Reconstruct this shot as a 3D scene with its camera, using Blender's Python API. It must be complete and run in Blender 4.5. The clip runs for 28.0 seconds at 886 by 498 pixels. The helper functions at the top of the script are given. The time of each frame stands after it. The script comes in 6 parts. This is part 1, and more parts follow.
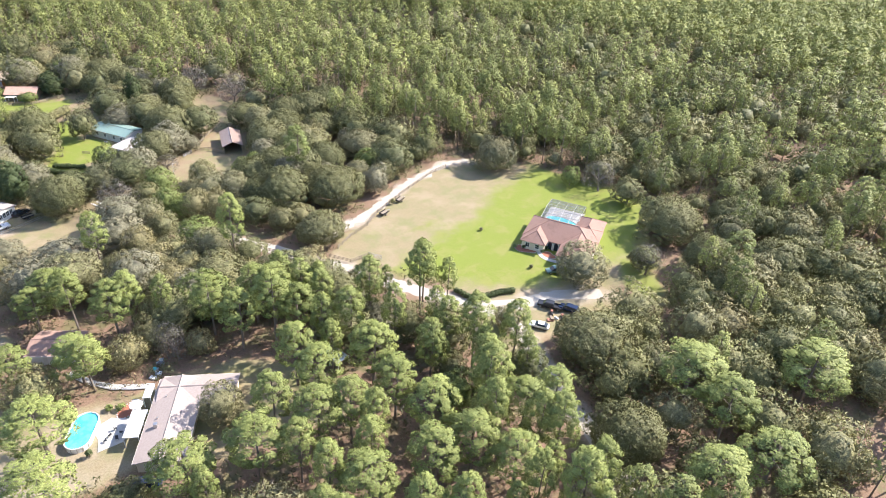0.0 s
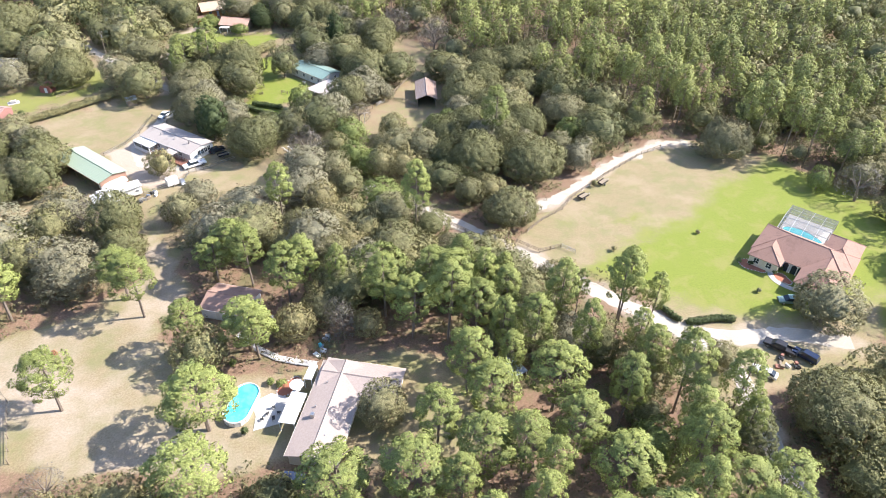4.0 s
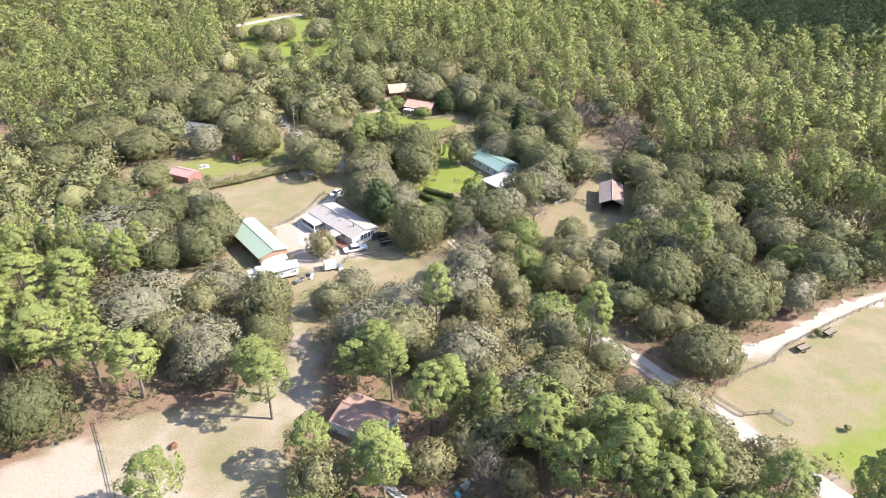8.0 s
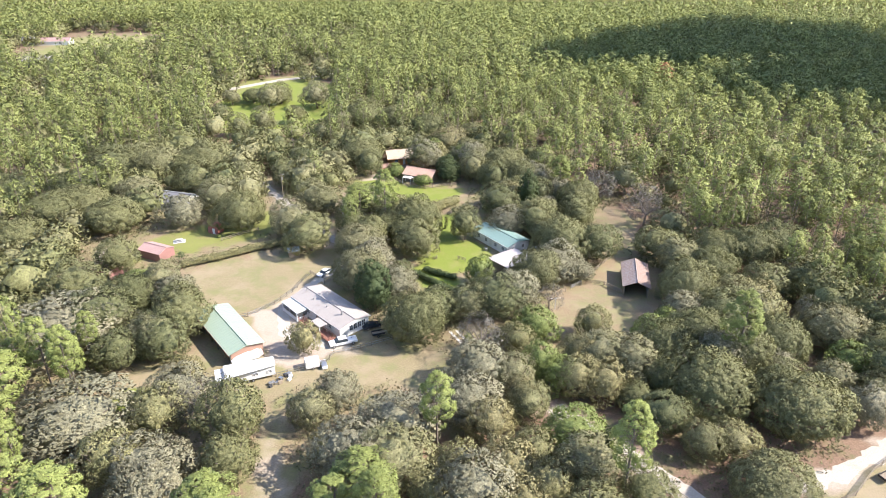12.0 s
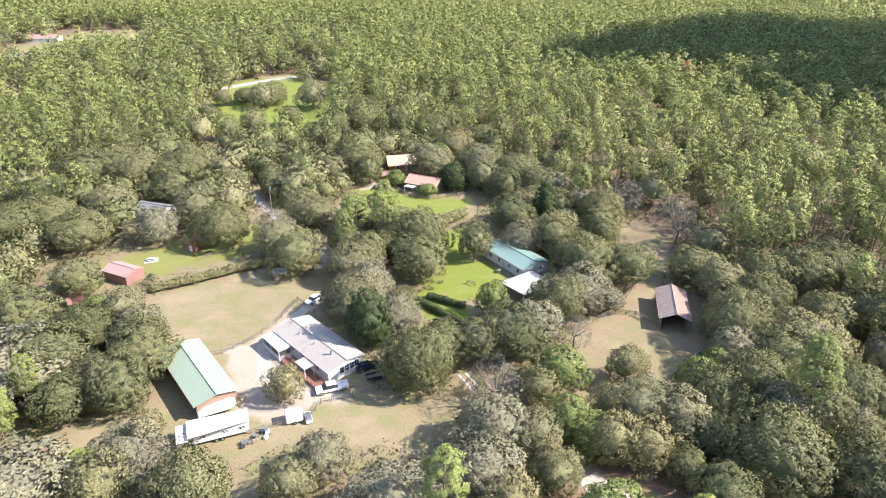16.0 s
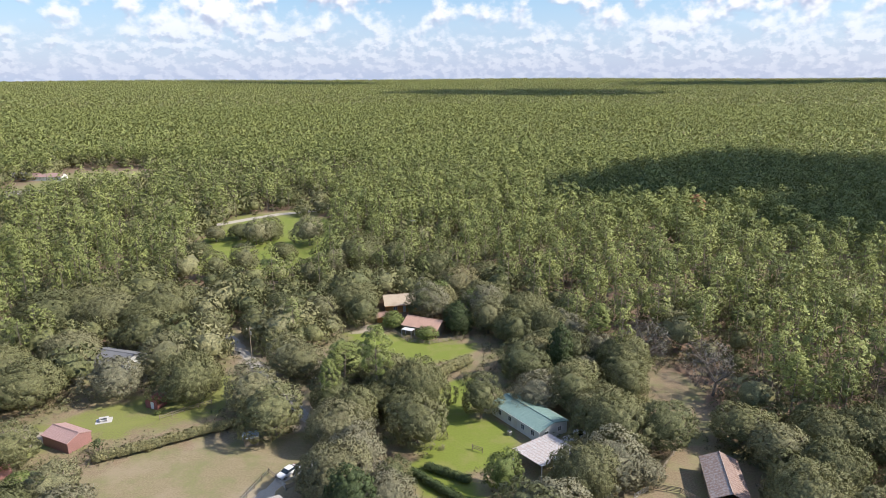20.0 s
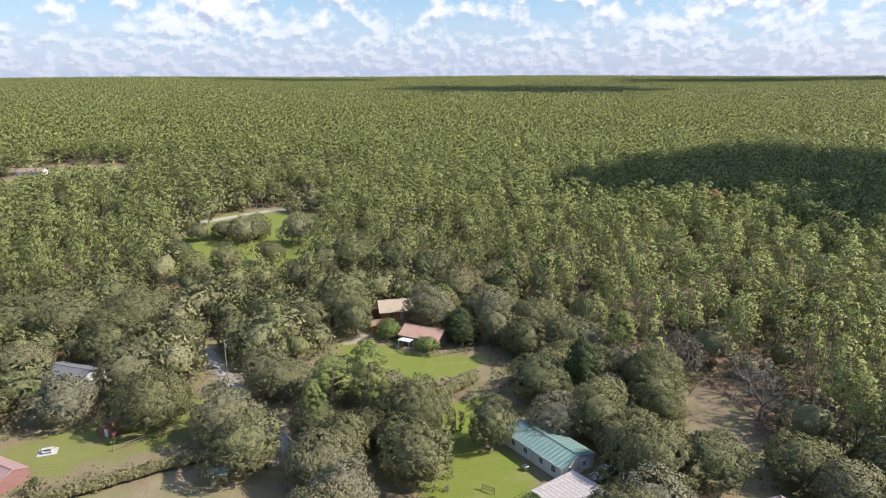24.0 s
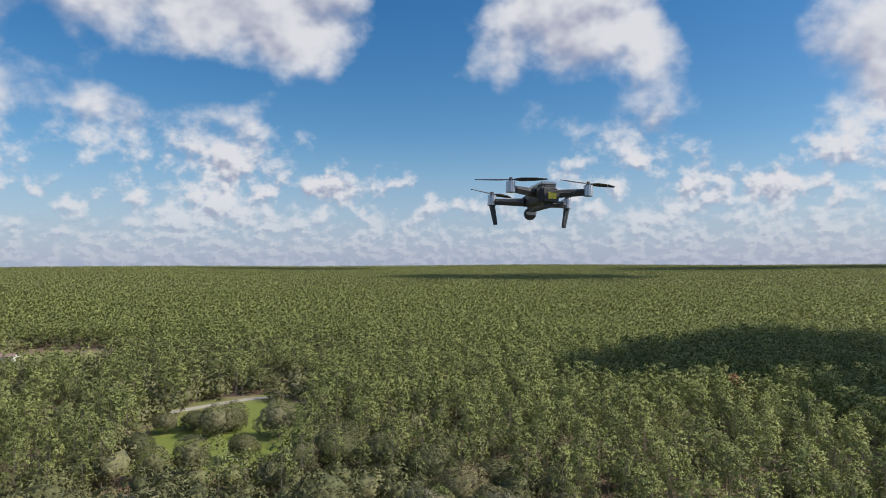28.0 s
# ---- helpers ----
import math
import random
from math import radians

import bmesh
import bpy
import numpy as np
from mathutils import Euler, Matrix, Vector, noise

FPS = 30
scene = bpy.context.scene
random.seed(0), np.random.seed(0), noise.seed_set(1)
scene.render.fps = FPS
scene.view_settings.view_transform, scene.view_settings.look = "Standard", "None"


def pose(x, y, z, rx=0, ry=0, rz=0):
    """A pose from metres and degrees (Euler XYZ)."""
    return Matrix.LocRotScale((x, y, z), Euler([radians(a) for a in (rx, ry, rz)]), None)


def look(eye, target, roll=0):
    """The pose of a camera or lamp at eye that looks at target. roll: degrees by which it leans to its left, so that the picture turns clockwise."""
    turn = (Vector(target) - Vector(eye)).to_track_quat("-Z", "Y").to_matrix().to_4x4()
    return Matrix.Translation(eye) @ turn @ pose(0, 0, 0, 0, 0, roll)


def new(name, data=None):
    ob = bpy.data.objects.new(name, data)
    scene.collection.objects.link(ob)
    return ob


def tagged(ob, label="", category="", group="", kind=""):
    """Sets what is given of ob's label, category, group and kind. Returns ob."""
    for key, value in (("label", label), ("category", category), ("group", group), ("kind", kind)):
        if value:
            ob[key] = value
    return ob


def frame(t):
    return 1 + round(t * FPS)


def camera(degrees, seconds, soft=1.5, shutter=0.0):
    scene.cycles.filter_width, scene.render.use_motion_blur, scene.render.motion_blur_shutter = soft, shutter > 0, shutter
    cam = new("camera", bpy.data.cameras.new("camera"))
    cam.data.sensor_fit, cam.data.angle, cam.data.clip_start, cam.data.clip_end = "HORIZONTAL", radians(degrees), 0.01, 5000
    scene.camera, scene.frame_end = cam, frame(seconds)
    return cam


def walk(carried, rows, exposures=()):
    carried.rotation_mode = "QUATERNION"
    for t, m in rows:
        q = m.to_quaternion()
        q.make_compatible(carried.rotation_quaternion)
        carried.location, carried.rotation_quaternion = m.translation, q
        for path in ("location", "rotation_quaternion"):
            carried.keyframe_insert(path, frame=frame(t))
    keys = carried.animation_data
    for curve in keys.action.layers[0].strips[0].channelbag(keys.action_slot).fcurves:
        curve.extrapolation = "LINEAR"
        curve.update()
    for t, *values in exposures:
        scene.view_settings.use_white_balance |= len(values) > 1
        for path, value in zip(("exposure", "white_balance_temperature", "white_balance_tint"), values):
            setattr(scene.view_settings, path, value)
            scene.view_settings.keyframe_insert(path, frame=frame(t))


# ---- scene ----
cam = camera(68.12, 28.0, soft=0.75)
SUN, SKY = 5.0, 0.125
CLOUD_LIT, CLOUD_SHADE, HORIZON = (0.84, 0.84, 0.87), (0.42, 0.445, 0.57), (0.38, 0.48, 0.74)
EXPOSURES = [(0.0, 1.25, 6400, 15), (8.0, 1.17, 6400, 14), (17.0, 1.19, 6400, 14), (18.0, 1.06, 6400, 13), (19.0, 0.54, 6400, 12), (19.5, 0.4, 6400, 12), (25.5, 0.34, 6400, 12), (28.0, -0.2, 6400, 10)]
PATH = [
    (0, (-3.29, -82.63, 100.07), (43.48, -13.00, 45.62), 3.44),
    (0.5, (-1.88, -79.87, 99.74), (39.29, -8.68, 42.85), 2.99),
    (1, (-0.91, -76.74, 99.16), (34.88, -4.13, 40.46), 2.64),
    (1.5, (-0.62, -73.45, 98.55), (29.70, 0.44, 38.37), 2.35),
    (2, (-0.33, -70.28, 98.12), (24.34, 4.50, 36.47), 1.97),
    (2.5, (0.10, -67.15, 97.66), (24.02, 7.64, 35.74), 1.94),
    (4.5, (0.83, -55.98, 95.01), (21.47, 20.09, 33.48), 1.49),
    (5, (0.69, -53.05, 94.51), (18.81, 24.47, 34.00), 1.36),
    (5.5, (0.38, -49.96, 93.87), (15.25, 29.41, 34.88), 1.14),
    (6, (0.28, -47.20, 93.09), (11.10, 34.24, 36.08), 0.94),
    (6.5, (0.23, -44.52, 92.35), (6.47, 38.84, 37.46), 0.58),
    (7, (0.65, -41.77, 91.48), (1.95, 43.28, 38.89), 0.26),
    (7.5, (0.87, -39.25, 90.79), (1.33, 46.04, 38.59), 0.05),
    (8, (0.92, -36.48, 90.16), (1.29, 48.83, 37.99), 0.03),
    (8.5, (0.94, -33.44, 89.62), (1.24, 51.83, 37.38), -0.05),
    (9, (0.99, -30.56, 89.00), (1.23, 54.72, 36.76), -0.06),
    (9.5, (0.98, -27.78, 88.44), (1.12, 57.46, 36.15), -0.05),
    (10, (0.83, -24.80, 87.93), (1.09, 62.05, 38.37), -0.01),
    (10.5, (0.50, -21.96, 87.41), (0.99, 66.98, 41.70), 0.08),
    (11, (0.40, -19.42, 86.56), (0.94, 70.25, 42.29), 0.08),
    (11.5, (0.59, -16.59, 85.69), (0.96, 73.05, 41.37), 0.05),
    (12, (0.88, -13.04, 84.96), (1.04, 76.57, 40.57), 0.08),
    (12.5, (1.13, -9.26, 84.50), (1.08, 80.29, 39.99), 0.06),
    (14.5, (0.71, 1.53, 81.18), (0.48, 91.24, 37.01), -0.13),
    (15, (0.44, 4.36, 80.79), (0.28, 94.02, 36.50), 0.02),
    (15.5, (0.16, 7.29, 80.33), (-0.06, 96.88, 35.90), 0.14),
    (16, (0.05, 10.12, 79.69), (-0.30, 99.72, 35.29), 0.11),
    (16.5, (0.07, 12.81, 79.02), (-0.36, 102.44, 34.66), 0.04),
    (17, (0.34, 15.41, 78.40), (-0.38, 105.09, 34.16), -0.12),
    (17.5, (0.67, 18.03, 77.86), (-0.30, 108.67, 35.63), -0.32),
    (18, (0.69, 20.48, 77.31), (-0.21, 113.22, 39.93), -0.35),
    (18.5, (0.62, 23.09, 76.90), (-0.26, 117.57, 44.14), -0.22),
    (19, (0.47, 25.64, 76.58), (-0.30, 121.53, 48.20), -0.19),
    (19.5, (0.67, 28.07, 75.82), (-0.31, 124.74, 50.25), -0.24),
    (20, (0.70, 30.69, 75.21), (-0.28, 127.34, 49.60), -0.26),
    (20.5, (0.76, 33.33, 74.49), (-0.23, 129.97, 48.83), -0.27),
    (21, (0.49, 36.04, 73.80), (-0.45, 132.68, 48.14), -0.24),
    (21.5, (0.04, 38.72, 73.28), (-0.73, 135.34, 47.53), -0.22),
    (23.5, (-0.47, 49.49, 70.76), (-1.17, 146.07, 44.83), -0.26),
    (24, (-0.71, 52.18, 70.18), (-1.30, 148.77, 44.27), -0.17),
    (24.5, (-0.90, 54.80, 69.93), (-1.39, 151.32, 43.80), -0.25),
    (25, (-1.01, 57.45, 69.39), (-1.41, 153.98, 43.24), -0.23),
    (25.5, (-1.20, 60.12, 68.91), (-1.52, 156.63, 42.70), -0.16),
    (26, (-1.35, 62.78, 68.34), (-1.54, 160.35, 46.44), -0.19),
    (26.5, (-1.22, 65.26, 67.55), (-1.42, 164.00, 51.74), -0.18),
    (27, (-1.32, 67.59, 66.84), (-1.33, 167.09, 56.90), -0.19),
    (27.5, (-1.70, 69.84, 66.27), (-1.46, 169.76, 62.34), -0.09),
    (28, (-2.05, 71.71, 65.58), (-1.54, 171.69, 67.75), -0.21),
]
walk(cam, [(t, look(eye, target, roll)) for t, eye, target, roll in PATH], EXPOSURES)

# ---- world, sun ----
SUN_ELEVATION, SUN_AZIMUTH = radians(40), radians(-6)  # azimuth from +x, counter-clockwise
sun_way = Vector((math.cos(SUN_ELEVATION) * math.cos(SUN_AZIMUTH), math.cos(SUN_ELEVATION) * math.sin(SUN_AZIMUTH), math.sin(SUN_ELEVATION)))
sun = new("sun", bpy.data.lights.new("sun", "SUN"))
sun.data.energy, sun.data.angle, sun.data.color = SUN, radians(0.53), (1.0, 0.94, 0.83)
sun.matrix_world = look((0, 0, 300), Vector((0, 0, 300)) - sun_way)


class Graph:
    """Short hand for node trees."""

    def __init__(self, tree):
        self.tree = tree
        tree.nodes.clear()

    def node(self, kind, props=None, **inputs):
        n = self.tree.nodes.new(kind)
        for key, value in (props or {}).items():
            setattr(n, key, value)
        for key, value in inputs.items():
            self.put(n, key.replace("_", " "), value)
        return n

    def put(self, n, key, value):
        socket = n.inputs[int(key[1:])] if key[0] == "i" and key[1:].isdigit() else n.inputs[key]
        if isinstance(value, bpy.types.NodeSocket):
            self.tree.links.new(value, socket)
        else:
            socket.default_value = value

    def math(self, op, a, b=0.0, c=0.0, clamp=False):
        return self.node("ShaderNodeMath", {"operation": op, "use_clamp": clamp}, i0=a, i1=b, i2=c).outputs[0]

    def vmath(self, op, a, b=(0, 0, 0)):
        return self.node("ShaderNodeVectorMath", {"operation": op}, i0=a, i1=b).outputs[0]

    def mix(self, factor, a, b, blend="MIX"):
        n = self.node("ShaderNodeMix", {"data_type": "RGBA", "blend_type": blend})
        self.put(n, "i0", factor), self.put(n, "i6", a), self.put(n, "i7", b)
        return n.outputs[2]

    def noise(self, vector, scale, detail=4.0, rough=0.55, warp=0.0):
        return self.node("ShaderNodeTexNoise", None, Vector=vector, Scale=scale, Detail=detail, Roughness=rough, Distortion=warp).outputs["Fac"]

    def ramp(self, x, low, high):
        return self.node("ShaderNodeMapRange", {"interpolation_type": "SMOOTHSTEP"}, Value=x, From_Min=low, From_Max=high).outputs[0]


def rgb(r, g, b):
    return (r, g, b, 1.0)


world = bpy.data.worlds.new("sky")
scene.world = world
world.use_nodes = True
g = Graph(world.node_tree)
sky = g.node("ShaderNodeTexSky", {"sky_type": "NISHITA", "sun_disc": False, "sun_elevation": SUN_ELEVATION, "sun_rotation": radians(90) - SUN_AZIMUTH, "air_density": 1.0, "dust_density": 0.6, "ozone_density": 2.0})
way = g.node("ShaderNodeTexCoord").outputs["Generated"]
split = g.node("ShaderNodeSeparateXYZ", None, Vector=way)
east, north, lift = split.outputs[0], split.outputs[1], g.math("MAXIMUM", split.outputs[2], 0.0)
turn_ = g.math("ARCTAN2", east, north)
high, low_ = g.ramp(lift, 0.10, 0.27), g.ramp(lift, 0.015, 0.09)  # cumulus shrink and close up towards the horizon
at = g.vmath("MULTIPLY", way, (1.0, 1.0, 1.25))


def blend(k, a, b):
    n = g.node("ShaderNodeMix", {"data_type": "FLOAT"})
    g.put(n, "i0", k), g.put(n, "i2", a), g.put(n, "i3", b)
    return n.outputs[0]


def billow(vector, detail):
    small = g.noise(g.vmath("MULTIPLY", vector, (1.0, 1.0, 1.2)), 52.0, detail, 0.55, 0.0)
    medium = g.noise(vector, 22.0, detail, 0.55, 0.0)
    large = g.noise(vector, 6.0, detail + 1.0, 0.52, 0.0)
    return blend(high, blend(low_, small, medium), large)


def heap(a, e, wide, tall):
    """A large cloud of its own at that bearing and height, both in radians."""
    dx = g.math("DIVIDE", g.math("SUBTRACT", turn_, a), wide)
    dz = g.math("DIVIDE", g.math("SUBTRACT", lift, e), tall)
    return g.math("EXPONENT", g.math("MULTIPLY", g.math("ADD", g.math("MULTIPLY", dx, dx), g.math("MULTIPLY", dz, dz)), -1.0))


heaps = None
for a, e, wide, tall, much in ((-0.42, 0.36, 0.15, 0.07, 0.20), (-0.24, 0.33, 0.08, 0.05, 0.16), (0.20, 0.37, 0.12, 0.09, 0.22), (0.22, 0.29, 0.07, 0.05, 0.12), (0.62, 0.23, 0.09, 0.08, 0.22), (-0.63, 0.26, 0.05, 0.10, 0.18), (-0.46, 0.20, 0.05, 0.045, 0.17), (-0.33, 0.14, 0.055, 0.05, 0.15), (0.30, 0.175, 0.05, 0.045, 0.16), (0.46, 0.11, 0.07, 0.03, 0.10), (-0.17, 0.11, 0.05, 0.025, 0.10),
        (-0.06, 0.24, 0.12, 0.11, -0.30), (0.42, 0.32, 0.06, 0.12, -0.24), (-0.36, 0.255, 0.12, 0.025, -0.22), (-0.52, 0.13, 0.07, 0.03, -0.16), (0.10, 0.16, 0.09, 0.06, -0.20), (0.45, 0.18, 0.05, 0.04, -0.18)):
    one = g.math("MULTIPLY", heap(a, e, wide, tall), much)
    heaps = one if heaps is None else g.math("ADD", heaps, one)
body_ = g.math("ADD", billow(at, 7.0), g.math("MULTIPLY", heaps, 0.9))
step_ = g.node("ShaderNodeCombineXYZ", None, X=0.004, Z=blend(high, blend(low_, 0.006, 0.013), 0.03)).outputs[0]
above = g.math("SUBTRACT", billow(g.vmath("ADD", at, step_), 3.0), billow(at, 3.0))
edge = g.math("SUBTRACT", 0.545, g.math("MULTIPLY", g.math("SUBTRACT", 1.0, g.ramp(lift, 0.0, 0.2)), 0.075))
cover = g.ramp(g.math("SUBTRACT", body_, edge), -0.08, 0.12)
cover = g.math("MULTIPLY", cover, g.math("ADD", 0.25, g.math("MULTIPLY", g.ramp(lift, 0.0, 0.11), 0.72)))
shade = g.ramp(g.math("ADD", above, g.math("MULTIPLY", g.ramp(body_, 0.62, 0.95), 0.05)), -0.05, 0.13)
cloud = g.mix(shade, rgb(*CLOUD_LIT), rgb(*CLOUD_SHADE))
haze = g.math("SUBTRACT", 1.0, g.ramp(lift, 0.0, 0.20))
clear = g.node("ShaderNodeVectorMath", {"operation": "SCALE"}, i0=g.node("ShaderNodeHueSaturation", None, Saturation=1.4, Color=sky.outputs[0]).outputs[0], Scale=SKY).outputs[0]
clear = g.mix(g.math("MULTIPLY", haze, 0.7), clear, rgb(*HORIZON))
colour = g.mix(cover, clear, cloud)
back = g.node("ShaderNodeBackground", None, Color=colour, Strength=1.0)
g.tree.links.new(back.outputs[0], g.node("ShaderNodeOutputWorld").inputs[0])


# ---- materials ----
def material(name):
    m = bpy.data.materials.new(name)
    m.use_nodes = True
    return m, Graph(m.node_tree)


def finish(g, colour, rough=0.8, metal=0.0, bump=None, depth=0.02, **more):
    n = g.node("ShaderNodeBsdfPrincipled", None, Base_Color=colour, Roughness=rough, Metallic=metal, **more)
    if bump is not None:
        g.put(n, "Normal", g.node("ShaderNodeBump", None, Strength=0.6, Distance=depth, Height=bump).outputs[0])
    g.tree.links.new(n.outputs[0], g.node("ShaderNodeOutputMaterial").inputs[0])


def surface(name, a, b, scale=2.0, rough=0.8, metal=0.0, depth=0.01, stain=0.25, **more):
    """Two tones by fine grain, with larger stains."""
    m, g = material(name)
    at = g.node("ShaderNodeTexCoord").outputs["Object"]
    fine = g.noise(at, scale * 6, 5.0, 0.6)
    wide = g.noise(at, scale * 0.35, 4.0, 0.6, 0.4)
    col = g.mix(g.ramp(fine, 0.3, 0.7), rgb(*a), rgb(*b))
    dark = rgb(*[c * 0.55 for c in a])
    col = g.mix(g.math("MULTIPLY", g.ramp(wide, 0.5, 0.72), stain), col, dark)
    finish(g, col, rough, metal, fine, depth, **more)
    return m


def foliage(name, a, b, attribute, grain=5.0, through_light=0.15, c=None, spread=0.2):
    """Leaves: the tone changes from tree to tree, from clump to clump and from spray to spray."""
    m, g = material(name)
    if attribute:
        tone = g.node("ShaderNodeAttribute", {"attribute_name": "tint"}).outputs["Fac"]
    else:
        tone = g.node("ShaderNodeObjectInfo").outputs["Random"]
    geo = g.node("ShaderNodeNewGeometry")
    clump, fine = g.noise(geo.outputs["Position"], 0.55, 3.0, 0.6), g.noise(geo.outputs["Position"], grain, 3.0, 0.75)
    col = g.mix(g.ramp(tone, 0.0, 0.55 if c else 1.0), rgb(*a), rgb(*b))
    if c:
        col = g.mix(g.ramp(tone, 0.5, 1.0), col, rgb(*c))
    col = g.mix(g.math("MULTIPLY", g.ramp(clump, 0.35, 0.7), 0.4), col, rgb(a[0] * 1.3, a[1] * 1.25, a[2] * 1.15))
    each = g.mix(geo.outputs["Random Per Island"], rgb(1 - spread, 1 - spread, 1 - spread), rgb(1 + spread, 1 + spread, 1 + 0.9 * spread))
    col = g.mix(1.0, col, each, "MULTIPLY")
    speck = g.mix(g.ramp(fine, 0.36, 0.64), rgb(0.66, 0.65, 0.66), rgb(1.34, 1.33, 1.34))
    col = g.mix(1.0, col, speck, "MULTIPLY")
    one = g.node("ShaderNodeBsdfPrincipled", None, Base_Color=col, Roughness=0.55)
    g.put(one, "Specular IOR Level", 0.2)
    g.put(one, "Normal", g.node("ShaderNodeBump", None, Strength=0.8, Distance=0.5 / grain, Height=fine).outputs[0])
    two = g.node("ShaderNodeBsdfTranslucent", None, Color=col)
    both = g.node("ShaderNodeMixShader", None, i0=through_light, i1=one.outputs[0], i2=two.outputs[0])
    g.tree.links.new(both.outputs[0], g.node("ShaderNodeOutputMaterial").inputs[0])
    return m


PINE_LEAF = foliage("pine_needles", (0.27, 0.31, 0.10), (0.205, 0.24, 0.078), False)
PINE_FAR = foliage("pine_needles_far", (0.285, 0.315, 0.105), (0.155, 0.185, 0.064), True, 3.5, spread=0.14)
OAK_LEAF = foliage("oak_leaves", (0.14, 0.15, 0.07), (0.205, 0.205, 0.096), False, c=(0.26, 0.245, 0.14))
MOSS_LEAF = foliage("mossy_oak_leaves", (0.225, 0.217, 0.14), (0.275, 0.26, 0.175), False)
OAK_FAR = foliage("oak_leaves_far", (0.14, 0.15, 0.067), (0.205, 0.205, 0.09), True, 3.5, c=(0.26, 0.245, 0.13))
SCRUB_LEAF = foliage("scrub_leaves", (0.27, 0.245, 0.125), (0.22, 0.22, 0.105), False)
SCRUB_FAR = foliage("scrub_leaves_far", (0.20, 0.165, 0.10), (0.13, 0.14, 0.065), True, 4.5, c=(0.16, 0.175, 0.08))
CEDAR_LEAF = foliage("cedar_leaves", (0.075, 0.102, 0.042), (0.09, 0.115, 0.047), False)
BRIGHT_LEAF = foliage("bright_leaves", (0.205, 0.245, 0.08), (0.175, 0.215, 0.07), False)
RUST_LEAF = foliage("rust_leaves", (0.40, 0.20, 0.11), (0.34, 0.18, 0.10), False)
GREY_TWIG = foliage("grey_twigs", (0.21, 0.195, 0.165), (0.175, 0.165, 0.14), False, 5.0, 0.05)
BARK = surface("bark", (0.16, 0.125, 0.10), (0.23, 0.19, 0.155), 2.0, 0.9)
SAND = surface("white_sand", (0.38, 0.34, 0.285), (0.48, 0.435, 0.375), 0.6, 0.95, stain=0.25)
WHITE_WALL = surface("white_siding", (0.60, 0.60, 0.585), (0.68, 0.68, 0.66), 1.0, 0.6, stain=0.12)
CREAM_WALL = surface("cream_stucco", (0.66, 0.60, 0.50), (0.72, 0.66, 0.56), 1.0, 0.8, stain=0.12)
SHED_WALL = surface("faded_red_metal", (0.27, 0.135, 0.12), (0.33, 0.175, 0.155), 1.0, 0.6)
RED_WALL = surface("red_boards", (0.30, 0.10, 0.08), (0.37, 0.15, 0.125), 1.0, 0.75)
LOG_WALL = surface("orange_logs", (0.42, 0.19, 0.06), (0.52, 0.26, 0.09), 1.0, 0.7)
BRICK = surface("brown_brick", (0.30, 0.17, 0.12), (0.38, 0.24, 0.18), 3.0, 0.85)
WOOD = surface("weathered_wood", (0.20, 0.16, 0.12), (0.30, 0.25, 0.19), 1.5, 0.9)
RED_WOOD = surface("red_deck_wood", (0.27, 0.12, 0.085), (0.34, 0.165, 0.12), 1.5, 0.8)
PINK_ROOF = surface("pinkish_roof_sheet", (0.335, 0.275, 0.25), (0.39, 0.325, 0.295), 0.5, 0.6, stain=0.25)
WHITE_ROOF = surface("white_roof_sheet", (0.52, 0.52, 0.52), (0.60, 0.60, 0.60), 0.7, 0.45, stain=0.3)
GREY_ROOF = surface("pale_grey_shingle", (0.33, 0.295, 0.275), (0.40, 0.36, 0.335), 1.2, 0.85, stain=0.3)
DARK_ROOF = surface("dark_grey_shingle", (0.16, 0.16, 0.17), (0.22, 0.22, 0.23), 1.2, 0.85)
GREEN_ROOF = surface("pale_green_metal", (0.27, 0.34, 0.26), (0.31, 0.38, 0.29), 0.5, 0.5, 0.1, stain=0.15)
TEAL_ROOF = surface("teal_metal", (0.15, 0.25, 0.23), (0.23, 0.33, 0.30), 0.5, 0.45, 0.2, stain=0.3)
RUST_ROOF = surface("rusty_tin", (0.48, 0.42, 0.395), (0.32, 0.20, 0.155), 0.45, 0.55, 0.3, stain=0.5)
TIN_ROOF = surface("rust_streaked_tin", (0.66, 0.64, 0.63), (0.52, 0.40, 0.34), 0.4, 0.5, 0.2, stain=0.45)
RED_ROOF = surface("red_metal", (0.36, 0.225, 0.205), (0.45, 0.30, 0.275), 0.6, 0.5, 0.1, stain=0.4)
TILE_ROOF = surface("terracotta_shingle", (0.27, 0.155, 0.12), (0.35, 0.215, 0.17), 1.5, 0.85, stain=0.4)
SALMON_ROOF = surface("faded_salmon_shingle", (0.46, 0.27, 0.20), (0.55, 0.35, 0.27), 1.5, 0.85, stain=0.3)
BROWN_ROOF = surface("brown_shingle", (0.30, 0.185, 0.145), (0.38, 0.25, 0.20), 1.2, 0.9, stain=0.4)
TAN_ROOF = surface("tan_shingle", (0.40, 0.32, 0.235), (0.48, 0.39, 0.295), 1.2, 0.85, stain=0.3)

# ---- helpers for building ----
def mesh_of(name, verts, faces, mats):
    me = bpy.data.meshes.new(name)
    me.from_pydata([tuple(v) for v in verts], [], faces)
    for m in mats if isinstance(mats, (list, tuple)) else [mats]:
        me.materials.append(m)
    return me


